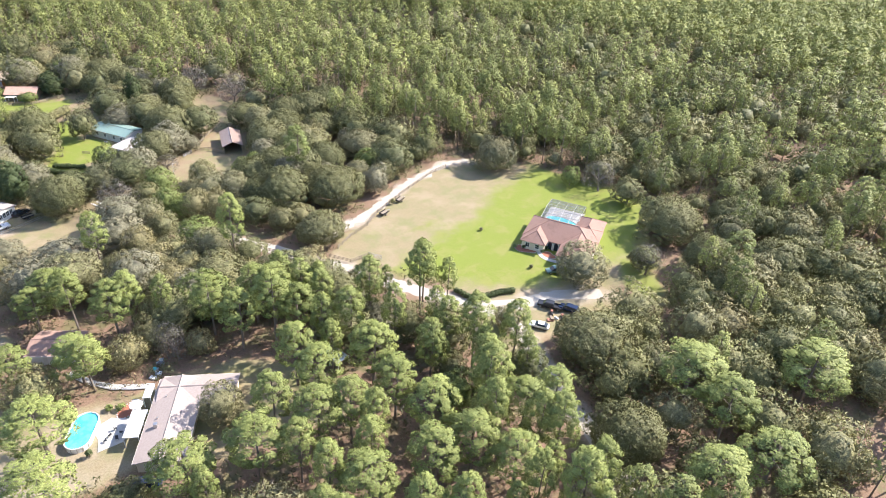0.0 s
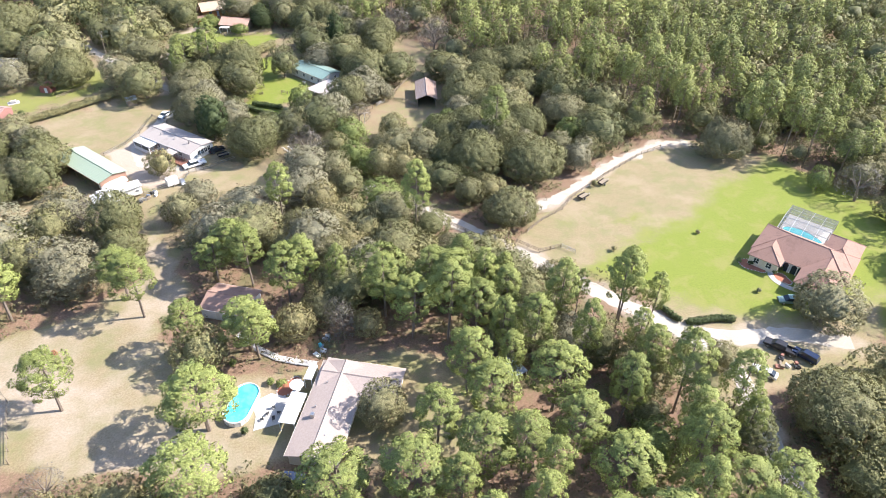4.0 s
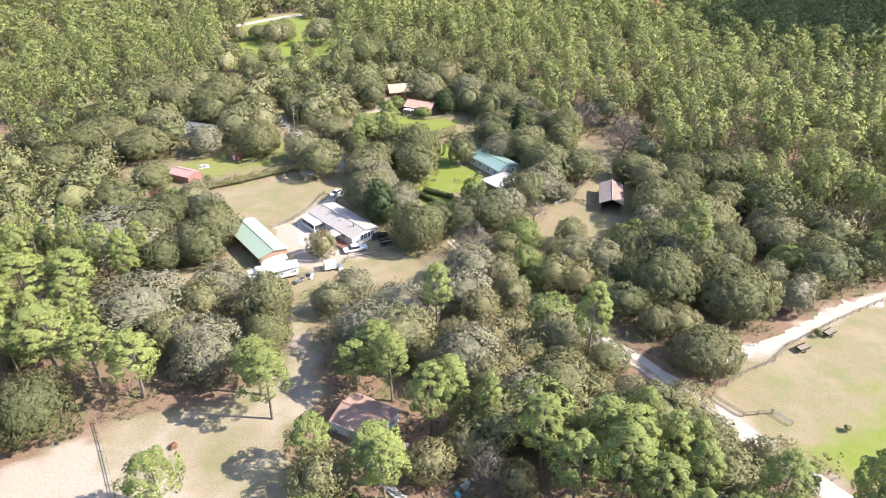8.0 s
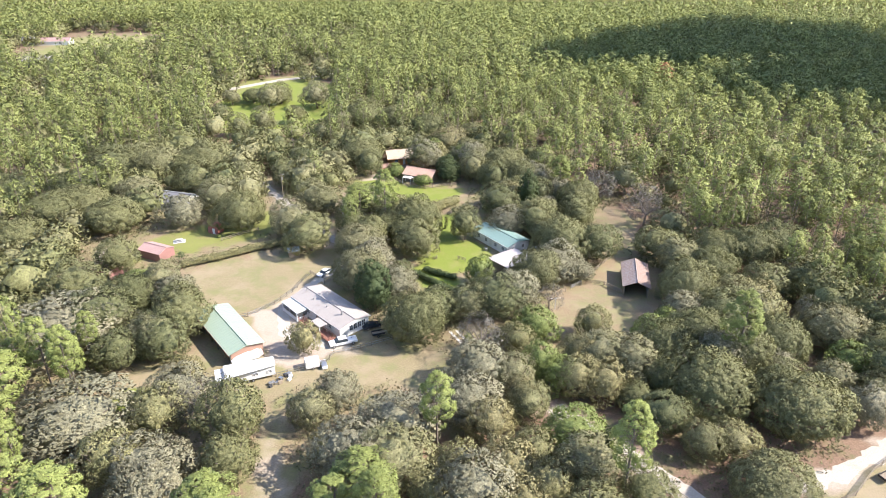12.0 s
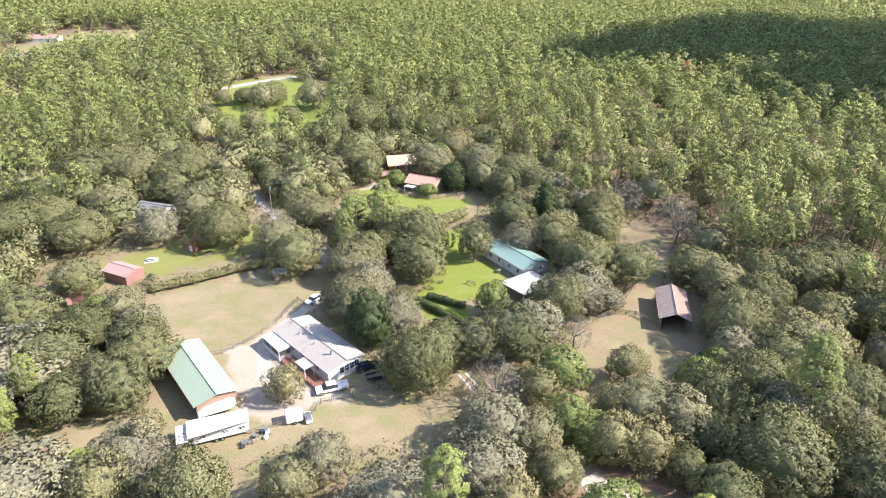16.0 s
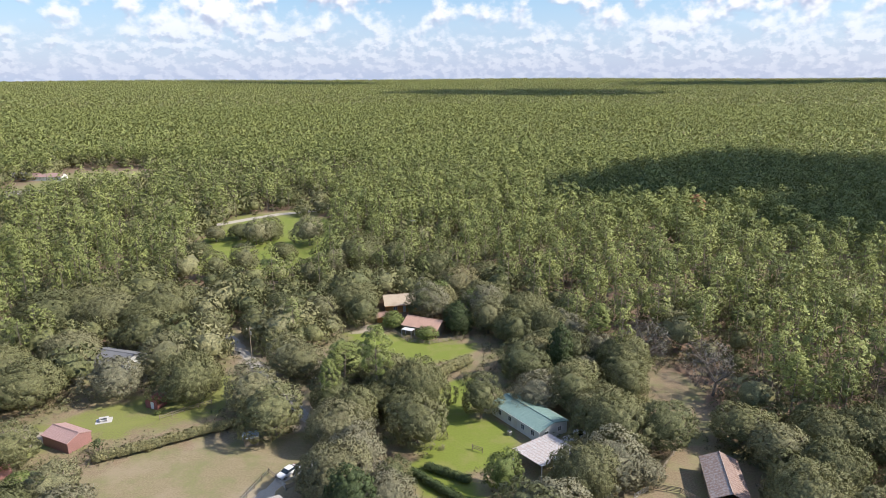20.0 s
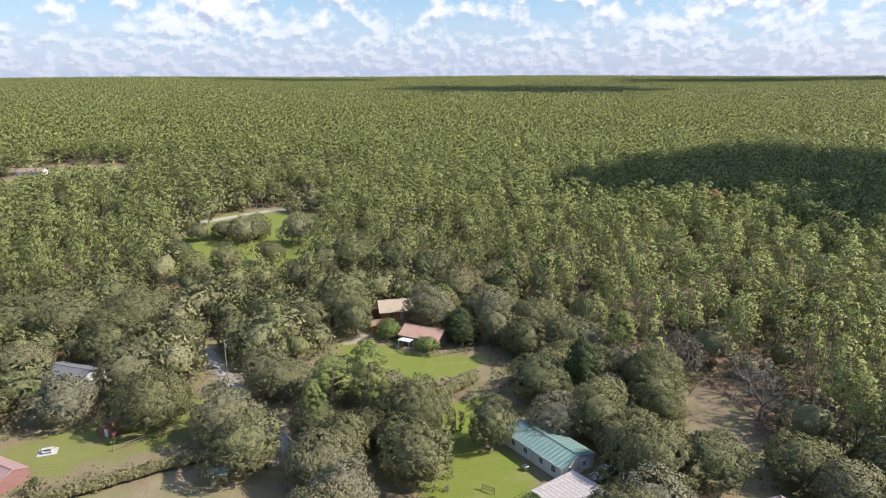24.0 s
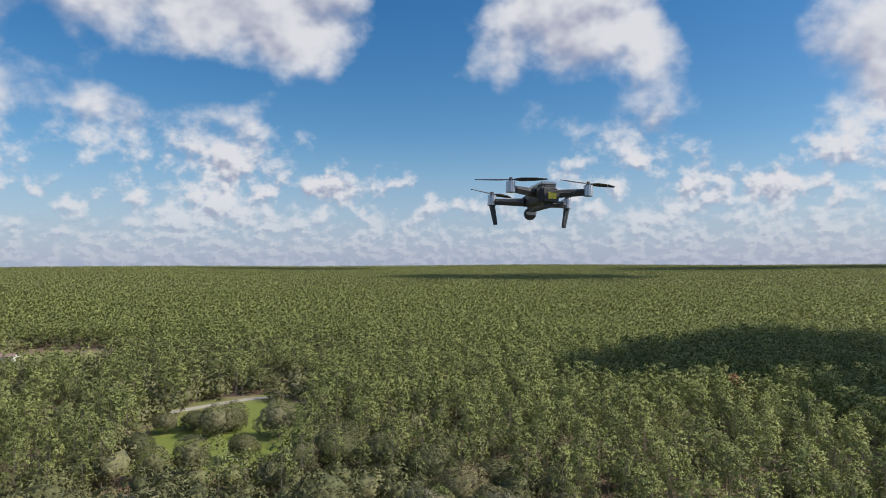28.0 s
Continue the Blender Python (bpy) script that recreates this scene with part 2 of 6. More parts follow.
def soup(name, verts, mat, tint=None):
    """A mesh of loose triangles from an array of 3n points, with a soft normal in columns 3 to 5 where there is one."""
    n = len(verts) // 3
    verts, soft = verts[:, :3], verts[:, 3:]
    me = bpy.data.meshes.new(name)
    me.vertices.add(3 * n), me.loops.add(3 * n), me.polygons.add(n)
    me.vertices.foreach_set("co", np.ascontiguousarray(verts, np.float32).ravel())
    me.loops.foreach_set("vertex_index", np.arange(3 * n, dtype=np.int32))
    me.polygons.foreach_set("loop_start", np.arange(0, 3 * n, 3, dtype=np.int32))
    if tint is not None:
        me.attributes.new("tint", "FLOAT", "POINT").data.foreach_set("value", np.ascontiguousarray(tint, np.float32))
    me.materials.append(mat)
    me.update()
    if soft.shape[1]:
        me.attributes.new("custom_normal", "FLOAT_VECTOR", "POINT").data.foreach_set("vector", np.ascontiguousarray(soft, np.float32).ravel())
    return me


def part(name, bm, mat, parent, label=""):
    me = bpy.data.meshes.new(name)
    bm.to_mesh(me), bm.free()
    me.materials.append(mat)
    ob = new(name, me)
    ob.parent = parent
    return tagged(ob, label)


def piece(name, me, parent, m=None, label=""):
    ob = new(name, me)
    ob.parent = parent
    if m is not None:
        ob.matrix_basis = m
    return tagged(ob, label)


def thing(name, x, y, turn=0.0, z=0.0, label="", category="", group="", kind=""):
    ob = new(name)
    ob.matrix_basis = pose(x, y, z, 0, 0, turn)
    return tagged(ob, label, category, group, kind)


def box(bm, x, y, z, w, d, h, turn=0.0):
    """A box with its base centre at x, y, z."""
    m = pose(x, y, z + h / 2, 0, 0, turn) @ Matrix.Diagonal((w, d, h, 1))
    return bmesh.ops.create_cube(bm, size=1.0, matrix=m)["verts"]


def block(x, y, z, w, d, h, turn=0.0, bevel=0.0):
    bm = bmesh.new()
    box(bm, x, y, z, w, d, h, turn)
    if bevel:
        bmesh.ops.bevel(bm, geom=bm.edges[:], offset=bevel, segments=2, affect="EDGES")
    return bm


def slab(corners, thick):
    """A sheet of even thickness below four or more corners in a plane."""
    bm = bmesh.new()
    top = [bm.verts.new(c) for c in corners]
    low = [bm.verts.new((c[0], c[1], c[2] - thick)) for c in corners]
    n = len(corners)
    bm.faces.new(top), bm.faces.new(low[::-1])
    for i in range(n):
        bm.faces.new((top[i], low[i], low[(i + 1) % n], top[(i + 1) % n]))
    bmesh.ops.recalc_face_normals(bm, faces=bm.faces[:])
    return bm


def rod(bm, a, b, r0, r1, sides=6):
    """A tapered bar from a to b."""
    a, b = Vector(a), Vector(b)
    q = (b - a).to_track_quat("Z", "Y").to_matrix()
    rings = []
    for p, r in ((a, r0), (b, r1)):
        rings.append([bm.verts.new(p + q @ Vector((r * math.cos(k * math.tau / sides), r * math.sin(k * math.tau / sides), 0))) for k in range(sides)])
    for k in range(sides):
        bm.faces.new((rings[0][k], rings[0][(k + 1) % sides], rings[1][(k + 1) % sides], rings[1][k]))
    bm.faces.new(rings[0][::-1]), bm.faces.new(rings[1])


# ---- plan: clearings, by outline on the ground ----
FIELD = [(51, 54), (59, 63), (83, 78), (113, 93), (123, 92), (140, 75), (143, 60), (160, 40), (134, 19), (115, 10), (97, 18), (78, 23), (75, 31), (66, 42), (58, 47)]
GREEN = [(140, 75), (160, 40), (133, 19), (97, 18), (77, 30), (64, 42), (87, 53), (98, 55), (115, 67)]
YARD = [(-62, 50), (-50, 53), (-39, 58), (-32, 63), (-32, 74), (-34, 86), (-28, 90), (-26, 74), (-24, 65), (-20, 58), (-26, 48), (-24, 38), (-15, 31), (-3, 29), (0, 8), (-15, 8), (-32, 12), (-53, 18), (-58, 36)]
SANDY = [(-76, 39), (-62, 50), (-52, 33), (-50, 10), (-80, 10)]
PASTURE = [(-72, 140), (-61, 151), (-43, 156), (-27, 161), (-22, 146), (-28, 136), (-36, 128), (-52, 121), (-63, 127)]
HOUSE_YARD = [(-52, 121), (-36, 128), (-27, 136), (-14, 116), (-14, 110), (1, 107), (-2, 94), (-21, 96), (-34, 92), (-46, 96), (-66, 92), (-66, 98), (-56, 103), (-46, 104), (-38, 106)]
BARE = [(-45, 122), (-38, 131), (-29, 116), (-23, 109), (-24, 101), (-34, 99), (-40, 106)]
SPOT = [(-64, 94), (-55, 96), (-52, 90), (-56, 87), (-63, 87)]
MOBILE_LAWN = [(-3, 178), (8, 190), (9, 178), (7, 165), (14, 161), (16, 148), (1, 140), (-5, 133), (-7, 148), (-4, 159)]
FAR_LAWN = [(-31, 202), (-30, 218), (-19, 216), (-7, 211), (8, 209), (10, 200), (-7, 191), (-14, 198)]
PADDOCK = [(22, 114), (26, 127), (33, 135), (41, 137), (44, 146), (52, 153), (58, 130), (46, 116), (33, 112)]
PADDOCK_FAR = [(51, 192), (65, 188), (63, 175), (58, 158), (50, 158), (48, 167)]
COOP_LAWN = [(-98, 157), (-83, 170), (-69, 179), (-60, 195), (-49, 176), (-53, 165), (-61, 160), (-81, 150), (-95, 140)]
CLEAR_FAR = [(-101, 277), (-118, 338), (-108, 376), (-66, 383), (-52, 316), (-60, 285), (-84, 281)]
CLEAR_WEST = [(-320, 492), (-299, 517), (-316, 579), (-224, 577), (-218, 490), (-253, 446), (-265, 409)]
A_GARDEN = [(-3, 29), (18, 30), (32, 20), (36, 2), (20, 2), (8, 4), (0, 8)]
HEDGE_LAWN = [(-9, 146), (-3, 149), (8, 141), (8, 131), (2, 129), (-6, 138)]
EAST_LOT = [(66, 2), (76, 26), (97, 21), (118, 12), (108, -2), (90, -2), (84, 1), (80, -4)]

SHED_SAND = [(-95, 145), (-99, 158), (-92, 161), (-85, 156), (-87, 147), (-89, 140)]
SAND_NORTH = [(-93, 252), (-93, 261), (-86, 258), (-87, 252)]
SAND_LANE = [(-35, 190), (-35, 197), (-31, 195), (-30, 190)]
SAND_GARDEN = [(-29, 215), (-27, 224), (-21, 222), (-21, 218), (-24, 214)]
PINE_FLOOR = [(42, 201), (52, 206), (57, 203), (50, 195), (44, 193)]

EAST_GRASS = [(132, 26), (138, 18), (123, -1), (111, -3), (117, 13)]
ROAD = [(23, 88.5), (25, 85.5), (33.5, 75.5), (42, 66), (50.7, 54.5), (58, 44), (61, 39.5), (75, 20.7), (84, 15.5), (97, 13.5), (108, 8)]
ROAD_EAST = [(75, 20.7), (79, 14.5), (80.5, 5), (77.5, -2), (74.5, -17), (74, -24), (70, -34), (73, -42)]
TRACK = [(58, 66), (63, 69), (72, 72), (83.5, 78.5), (93, 84.5), (113, 91.5), (121, 90)]
DRIVE = [(-66, 214), (-53, 195), (-42, 179), (-31.5, 164.5), (-25, 155), (-25, 147), (-31, 143), (-35, 134), (-38, 126), (-36, 114), (-28, 111), (-20, 108.5)]
FAR_ROAD = [(-170, 357), (-149, 357), (-136, 346), (-120, 366), (-106, 381), (-95, 392), (-81, 398), (-71, 407), (-50, 415)]


def inside(p, poly):
    """Distance in from the outline, positive inside, for an array of points."""
    a = np.array(poly, float)
    b = np.roll(a, -1, 0)
    hit = np.zeros(len(p), bool)
    near = np.full(len(p), 1e9)
    for (ax, ay), (bx, by) in zip(a, b):
        crosses = (ay > p[:, 1]) != (by > p[:, 1])
        with np.errstate(divide="ignore", invalid="ignore"):
            x = ax + (p[:, 1] - ay) / (by - ay) * (bx - ax)
        hit ^= crosses & (p[:, 0] < x)
        d = np.array([bx - ax, by - ay])
        k = np.clip(((p - (ax, ay)) @ d) / (d @ d), 0, 1)
        near = np.minimum(near, np.hypot(*(p - (ax, ay) - k[:, None] * d).T))
    return np.where(hit, near, -near)


def from_line(p, line):
    near = np.full(len(p), 1e9)
    for (ax, ay), (bx, by) in zip(line[:-1], line[1:]):
        d = np.array([bx - ax, by - ay], float)
        k = np.clip(((p - (ax, ay)) @ d) / (d @ d), 0, 1)
        near = np.minimum(near, np.hypot(*(p - (ax, ay) - k[:, None] * d).T))
    return near


def ripple(p, size, seed):
    """Smooth noise about 0, from a few crossing waves."""
    r = np.random.RandomState(seed)
    out = np.zeros(len(p))
    for _ in range(7):
        a, f = r.uniform(0, math.tau), r.uniform(0.5, 1.8) / size
        out += np.sin((p[:, 0] * math.cos(a) + p[:, 1] * math.sin(a)) * math.tau * f + r.uniform(0, math.tau))
    return out / 3.5


def smooth(d, soft):
    k = np.clip(d / soft * 0.5 + 0.5, 0, 1)
    return k * k * (3 - 2 * k)


# ---- ground: one sheet to the horizon ----
def axis(low, high, step, reach, grow=1.22):
    mid = list(np.arange(low, high + 0.1, step))
    lo, hi, s = [], [], step
    while (mid[-1] if not hi else hi[-1]) < reach:
        s *= grow
        hi.append((hi[-1] if hi else mid[-1]) + s)
    s = step
    while (mid[0] if not lo else lo[-1]) > -reach:
        s *= grow
        lo.append((lo[-1] if lo else mid[0]) - s)
    return np.array(lo[::-1] + mid + hi)


# far ground is lifted so that its edge meets the camera's horizon line
def rise(x, y):
    d = np.hypot(x, y)
    k = np.clip((d - 1500) / 3300, 0, 1)
    return 42 * k * k + 4 * k * np.sin(x / 400.0) * np.sin(y / 530.0)


gx, gy = axis(-130, 200, 1.6, 4700), axis(-60, 300, 1.6, 4700)
X, Y = np.meshgrid(gx, gy)
P = np.stack([X.ravel(), Y.ravel()], 1)
Pw = P + np.stack([ripple(P, 9, 1) * 1.6, ripple(P, 9, 2) * 1.6], 1)
lawn, dry, bare = (np.zeros(len(P)) for _ in range(3))


def cover_with(layer, poly, amount, soft=3.0):
    np.maximum(layer, amount * smooth(inside(Pw, poly), soft), out=layer)


VILLAGE = [(-112, 85), (-112, 150), (-100, 215), (-30, 232), (60, 205), (70, 110), (20, 88), (-40, 60)]
for poly, a in ((VILLAGE, 0.32), (FIELD, 0.3), (EAST_GRASS, 0.62), (SPOT, 0.9), (MOBILE_LAWN, 0.75), (HEDGE_LAWN, 0.75), (FAR_LAWN, 0.72), (COOP_LAWN, 0.55), (CLEAR_FAR, 0.9), (CLEAR_WEST, 0.5), (PASTURE, 0.3), (A_GARDEN, 0.35), (EAST_LOT, 0.35), (HOUSE_YARD, 0.2)):
    cover_with(lawn, poly, a)
cover_with(lawn, GREEN, 1.0, 14.0)
cover_with(lawn, [(78, 58), (86, 64), (93, 60), (86, 54)], 0.7, 8.0)
for poly, a in ((EAST_GRASS, 0.7), (VILLAGE, 0.58), (FIELD, 1.0), (PASTURE, 0.95), (YARD, 0.75), (HOUSE_YARD, 0.9), (MOBILE_LAWN, 0.6), (FAR_LAWN, 0.5), (COOP_LAWN, 0.5), (CLEAR_FAR, 0.6), (CLEAR_WEST, 0.7), (PADDOCK, 0.38), (PADDOCK_FAR, 0.45), (A_GARDEN, 0.75), (EAST_LOT, 0.8)):
    cover_with(dry, poly, a)
for poly, a in ((SHED_SAND, 0.9), (SAND_NORTH, 1.0), (SAND_LANE, 0.9), (SAND_GARDEN, 0.75), (PINE_FLOOR, 0.35), (BARE, 0.8), (SANDY, 0.75), (YARD, 0.45), (PADDOCK, 0.2), (PADDOCK_FAR, 0.2)):
    cover_with(bare, poly, a)
bare = np.maximum(bare, 0.7 * smooth(2.6 - from_line(Pw, TRACK), 2.5))
bare = np.maximum(bare, 0.5 * smooth(4.5 - from_line(Pw, ROAD), 3))
bare = np.maximum(bare, 0.5 * smooth(4.0 - from_line(Pw, DRIVE), 3))
bare = np.maximum(bare, 0.65 * smooth(3.6 - from_line(Pw, ROAD_EAST), 3))
dry = np.maximum(dry, smooth(14.0 - from_line(Pw, FAR_ROAD), 4))
lawn = np.maximum(lawn, 0.55 * smooth(16.0 - from_line(Pw, FAR_ROAD), 6))
Z = rise(P[:, 0], P[:, 1])
nx, ny = len(gx), len(gy)
i = (np.arange(ny - 1)[:, None] * nx + np.arange(nx - 1)[None, :]).ravel()
me = mesh_of("ground", np.c_[P, Z], np.stack([i, i + 1, i + nx + 1, i + nx], 1).tolist(), [])
rgba = np.stack([lawn, dry, bare, np.ones(len(P))], 1).astype(np.float32)
me.attributes.new("cover", "FLOAT_COLOR", "POINT").data.foreach_set("color", rgba.ravel())

m, g = material("ground")
at = g.node("ShaderNodeNewGeometry").outputs["Position"]
cov = g.node("ShaderNodeSeparateColor", None, Color=g.node("ShaderNodeAttribute", {"attribute_name": "cover"}).outputs["Color"])
fine, mid, wide = g.noise(at, 2.6, 6.0, 0.7), g.noise(at, 0.17, 6.0, 0.66, 0.1), g.noise(at, 0.05, 5.0, 0.62, 0.2)
floor_ = g.mix(g.ramp(fine, 0.35, 0.68), rgb(0.165, 0.105, 0.068), rgb(0.27, 0.175, 0.12))
floor_ = g.mix(g.math("MULTIPLY", g.ramp(mid, 0.46, 0.64), 0.7), floor_, rgb(0.14, 0.145, 0.06))
dry_ = g.mix(g.ramp(fine, 0.3, 0.7), rgb(0.205, 0.165, 0.092), rgb(0.295, 0.24, 0.14))
dry_ = g.mix(g.math("MULTIPLY", g.ramp(mid, 0.42, 0.66), 0.6), dry_, rgb(0.175, 0.185, 0.075))
dry_ = g.mix(g.math("MULTIPLY", g.ramp(g.noise(at, 0.1, 6.0, 0.66, 0.1), 0.46, 0.68), 0.6), dry_, rgb(0.325, 0.255, 0.17))
lawn_ = g.mix(g.ramp(fine, 0.3, 0.7), rgb(0.14, 0.18, 0.024), rgb(0.20, 0.235, 0.036))
lawn_ = g.mix(g.math("MULTIPLY", g.ramp(mid, 0.46, 0.66), 0.55), lawn_, rgb(0.24, 0.22, 0.075))
sand_ = g.mix(g.ramp(fine, 0.3, 0.7), rgb(0.33, 0.265, 0.205), rgb(0.43, 0.37, 0.305))
sand_ = g.mix(g.math("MULTIPLY", g.ramp(mid, 0.5, 0.7), 0.5), sand_, rgb(0.30, 0.215, 0.155))


def patchy(amount, noise_, spread=0.35):
    return g.ramp(g.math("ADD", amount, g.math("MULTIPLY", g.math("SUBTRACT", noise_, 0.5), 2 * spread)), 0.3, 0.7)


both = g.math("ADD", g.math("MULTIPLY", mid, 0.6), g.math("MULTIPLY", fine, 0.4))
col = g.mix(patchy(cov.outputs[1], both, 0.5), floor_, dry_)
col = g.mix(patchy(cov.outputs[0], both, 0.5), col, lawn_)
col = g.mix(patchy(cov.outputs[2], wide, 0.55), col, sand_)
finish(g, col, 0.95, 0.0, fine, 0.06)
me.materials.append(m)
ground = tagged(new("ground", me), "ground with grass, dry field, sand and needle litter, lifted far off", "ground", kind="structure")


def road(name, line, width, mat, label, z=0.03, ragged=0.35):
    """A sandy lane with ragged edges and two worn ruts."""
    pts = []
    for (ax, ay), (bx, by) in zip(line[:-1], line[1:]):
        n = max(2, int(math.hypot(bx - ax, by - ay) / 1.0))
        pts += [(ax + (bx - ax) * k / n, ay + (by - ay) * k / n) for k in range(n)]
    pts = np.array(pts + [line[-1]], float)
    for _ in range(6):
        pts[1:-1] = (pts[:-2] + 2 * pts[1:-1] + pts[2:]) / 4
    d = np.gradient(pts, axis=0)
    d /= np.linalg.norm(d, axis=1)[:, None]
    side = np.stack([-d[:, 1], d[:, 0]], 1)
    across = np.array([-0.5, -0.42, -0.3, -0.2, 0.0, 0.2, 0.3, 0.42, 0.5])
    height = np.array([-0.05, 0.0, -0.015, 0.0, 0.02, 0.0, -0.015, 0.0, -0.05])
    rag = np.stack([ripple(pts, 4, 5) * ragged, ripple(pts, 3.1, 6) * ragged], 1)
    verts, faces = [], []
    for k, p in enumerate(pts):
        for a, h in zip(across, height):
            w = width * a + (rag[k, 0] * max(0, -a * 2) ** 2 + rag[k, 1] * max(0, a * 2) ** 2)
            verts.append((*(p + side[k] * w), z + h))
    n = len(across)
    for k in range(len(pts) - 1):
        faces += [(k * n + j, k * n + j + 1, (k + 1) * n + j + 1, (k + 1) * n + j) for j in range(n - 1)]
    return tagged(new(name, mesh_of(name, verts, faces, mat)), label, "road", kind="structure")


road("road", ROAD, 4.4, SAND, "white sandy lane between the trees")
road("road", ROAD_EAST, 3.6, SAND, "sandy lane past the parked cars", 0.05)
road("road", TRACK, 3.0, SAND, "pale sand track along the field", 0.04, 0.9)
road("road", DRIVE, 3.0, SAND, "pale gravel drive to the white house", 0.03, 0.7)
road("road", FAR_ROAD, 6, SAND, "pale far road behind the lawn", 0.04)

# ---- houses ----
def window(parent, x, y, z, w, h, turn, mat_frame, bars=1):
    """A framed pane in a wall: the frame stands proud, the pane sits back in it."""
    win = new("window")
    win.parent = parent
    win.matrix_basis = pose(x, y, z, 0, 0, turn)
    bm = bmesh.new()
    for dx, dz, bw, bh in ((0, 0, w + 0.16, 0.08), (0, h, w + 0.16, 0.08), (-w / 2 - 0.04, 0.04, 0.08, h), (w / 2 + 0.04, 0.04, 0.08, h)):
        box(bm, dx, 0, dz, bw, 0.12, bh)
    for k in range(bars):
        box(bm, -w / 2 + w * (k + 1) / (bars + 1), 0, 0.06, 0.04, 0.06, h - 0.06)
    box(bm, 0, 0, h / 2, w, 0.06, 0.04)
    part("window_frame", bm, mat_frame, win)
    part("pane", block(0, 0.02, 0.06, w, 0.02, h - 0.04), GLASS, win, "dark reflecting pane")
    return win


def door(parent, x, y, z, w, h, turn, mat):
    d = new("door")
    d.parent = parent
    d.matrix_basis = pose(x, y, z, 0, 0, turn)
    part("door_leaf", block(0, 0, 0, w, 0.08, h, 0, 0.01), mat, d)
    part("door_handle", block(w * 0.36, -0.06, h * 0.47, 0.1, 0.05, 0.04), METAL, d)


def ribs(parent, a, b, c, d, pitch, mat):
    """Standing seams of a metal roof, one bar each, from the eave a-b up to the ridge d-c."""
    a, b, c, d = map(Vector, (a, b, c, d))
    n = max(1, int((b - a).length / pitch))
    bm = bmesh.new()
    rod(bm, a, d, 0.035, 0.035, 4)
    me = bpy.data.meshes.new("seam")
    bm.to_mesh(me), bm.free()
    me.materials.append(mat)
    for k in range(n + 1):
        piece("seam", me, parent, Matrix.Translation((b - a) * (k / n) + Vector((0, 0, 0.01))))


def gable_house(name, x, y, turn, length, width, eave, ridge, wall, roof, label, category="house", over=0.4, pitch=0.0, open_sides=(), windows=(), doors=(), trim=None, group="", parent=None):
    """A house under a gable roof, its ridge along its own x. open_sides: 'n' (+y), 's' (-y), 'e' (+x), 'w' (-x)."""
    h = thing(name, x, y, turn, 0, label, "" if parent else category, group)
    if parent:
        h.parent = parent
        h.matrix_basis = parent.matrix_basis.inverted() @ pose(x, y, 0, 0, 0, turn)
    L, W, t = length / 2, width / 2, 0.18
    walls = {"s": block(0, -W + t / 2, 0, length, t, eave), "n": block(0, W - t / 2, 0, length, t, eave)}
    for key, sx in (("e", 1), ("w", -1)):
        bm = bmesh.new()
        x0, x1 = sx * L, sx * (L - t)
        inner = W - t
        prof = [(-inner, 0), (inner, 0), (inner, eave), (0, ridge - 0.12), (-inner, eave)]
        va = [bm.verts.new((x0, p, q)) for p, q in prof]
        vb = [bm.verts.new((x1, p, q)) for p, q in prof]
        bm.faces.new(va), bm.faces.new(vb[::-1])
        for i in range(5):
            bm.faces.new((va[i], vb[i], vb[(i + 1) % 5], va[(i + 1) % 5]))
        bmesh.ops.recalc_face_normals(bm, faces=bm.faces[:])
        walls[key] = bm
    for key, bm in walls.items():
        if key in open_sides:
            bm.free()
        else:
            part("wall", bm, wall, h)
    if open_sides:
        for sx in np.linspace(-L + 0.15, L - 0.15, max(2, round(length / 3.5))):
            for sy, key in ((-W + 0.1, "s"), (W - 0.1, "n")):
                if key in open_sides:
                    part("post", block(sx, sy, 0, 0.15, 0.15, eave), WOOD, h)
    drop = (ridge - eave) / W * over
    for s in (-1, 1):
        a, b, c, d = (-L - over, s * (W + over), eave - drop + 0.1), (L + over, s * (W + over), eave - drop + 0.1), (L + over, 0, ridge + 0.1), (-L - over, 0, ridge + 0.1)
        part("roof", slab([a, b, c, d], 0.13), roof, h)
        if pitch:
            ribs(h, a, b, c, d, pitch, roof)
    bm = bmesh.new()
    bmesh.ops.create_cube(bm, size=1, matrix=pose(0, 0, ridge + 0.11, 45) @ Matrix.Diagonal((length + 2 * over, 0.22, 0.22, 1)))
    part("ridge_cap", bm, roof, h)
    for s in (-1, 1):
        part("fascia", block(0, s * (W + over + 0.03), eave - drop - 0.1, length + 2 * over, 0.05, 0.2), trim or wall, h)
    place = {"s": lambda u: (u, -W - 0.03, 0), "n": lambda u: (u, W + 0.03, 180), "e": lambda u: (L + 0.03, u, 90), "w": lambda u: (-L - 0.03, u, -90)}
    for side, u, w, hh, sill in windows:
        px, py, tr = place[side](u)
        window(h, px, py, sill, w, hh, tr, TRIM)
    for side, u, w, hh in doors:
        px, py, tr = place[side](u)
        door(h, px, py, 0.1, w, hh, tr, DOOR)
    return h


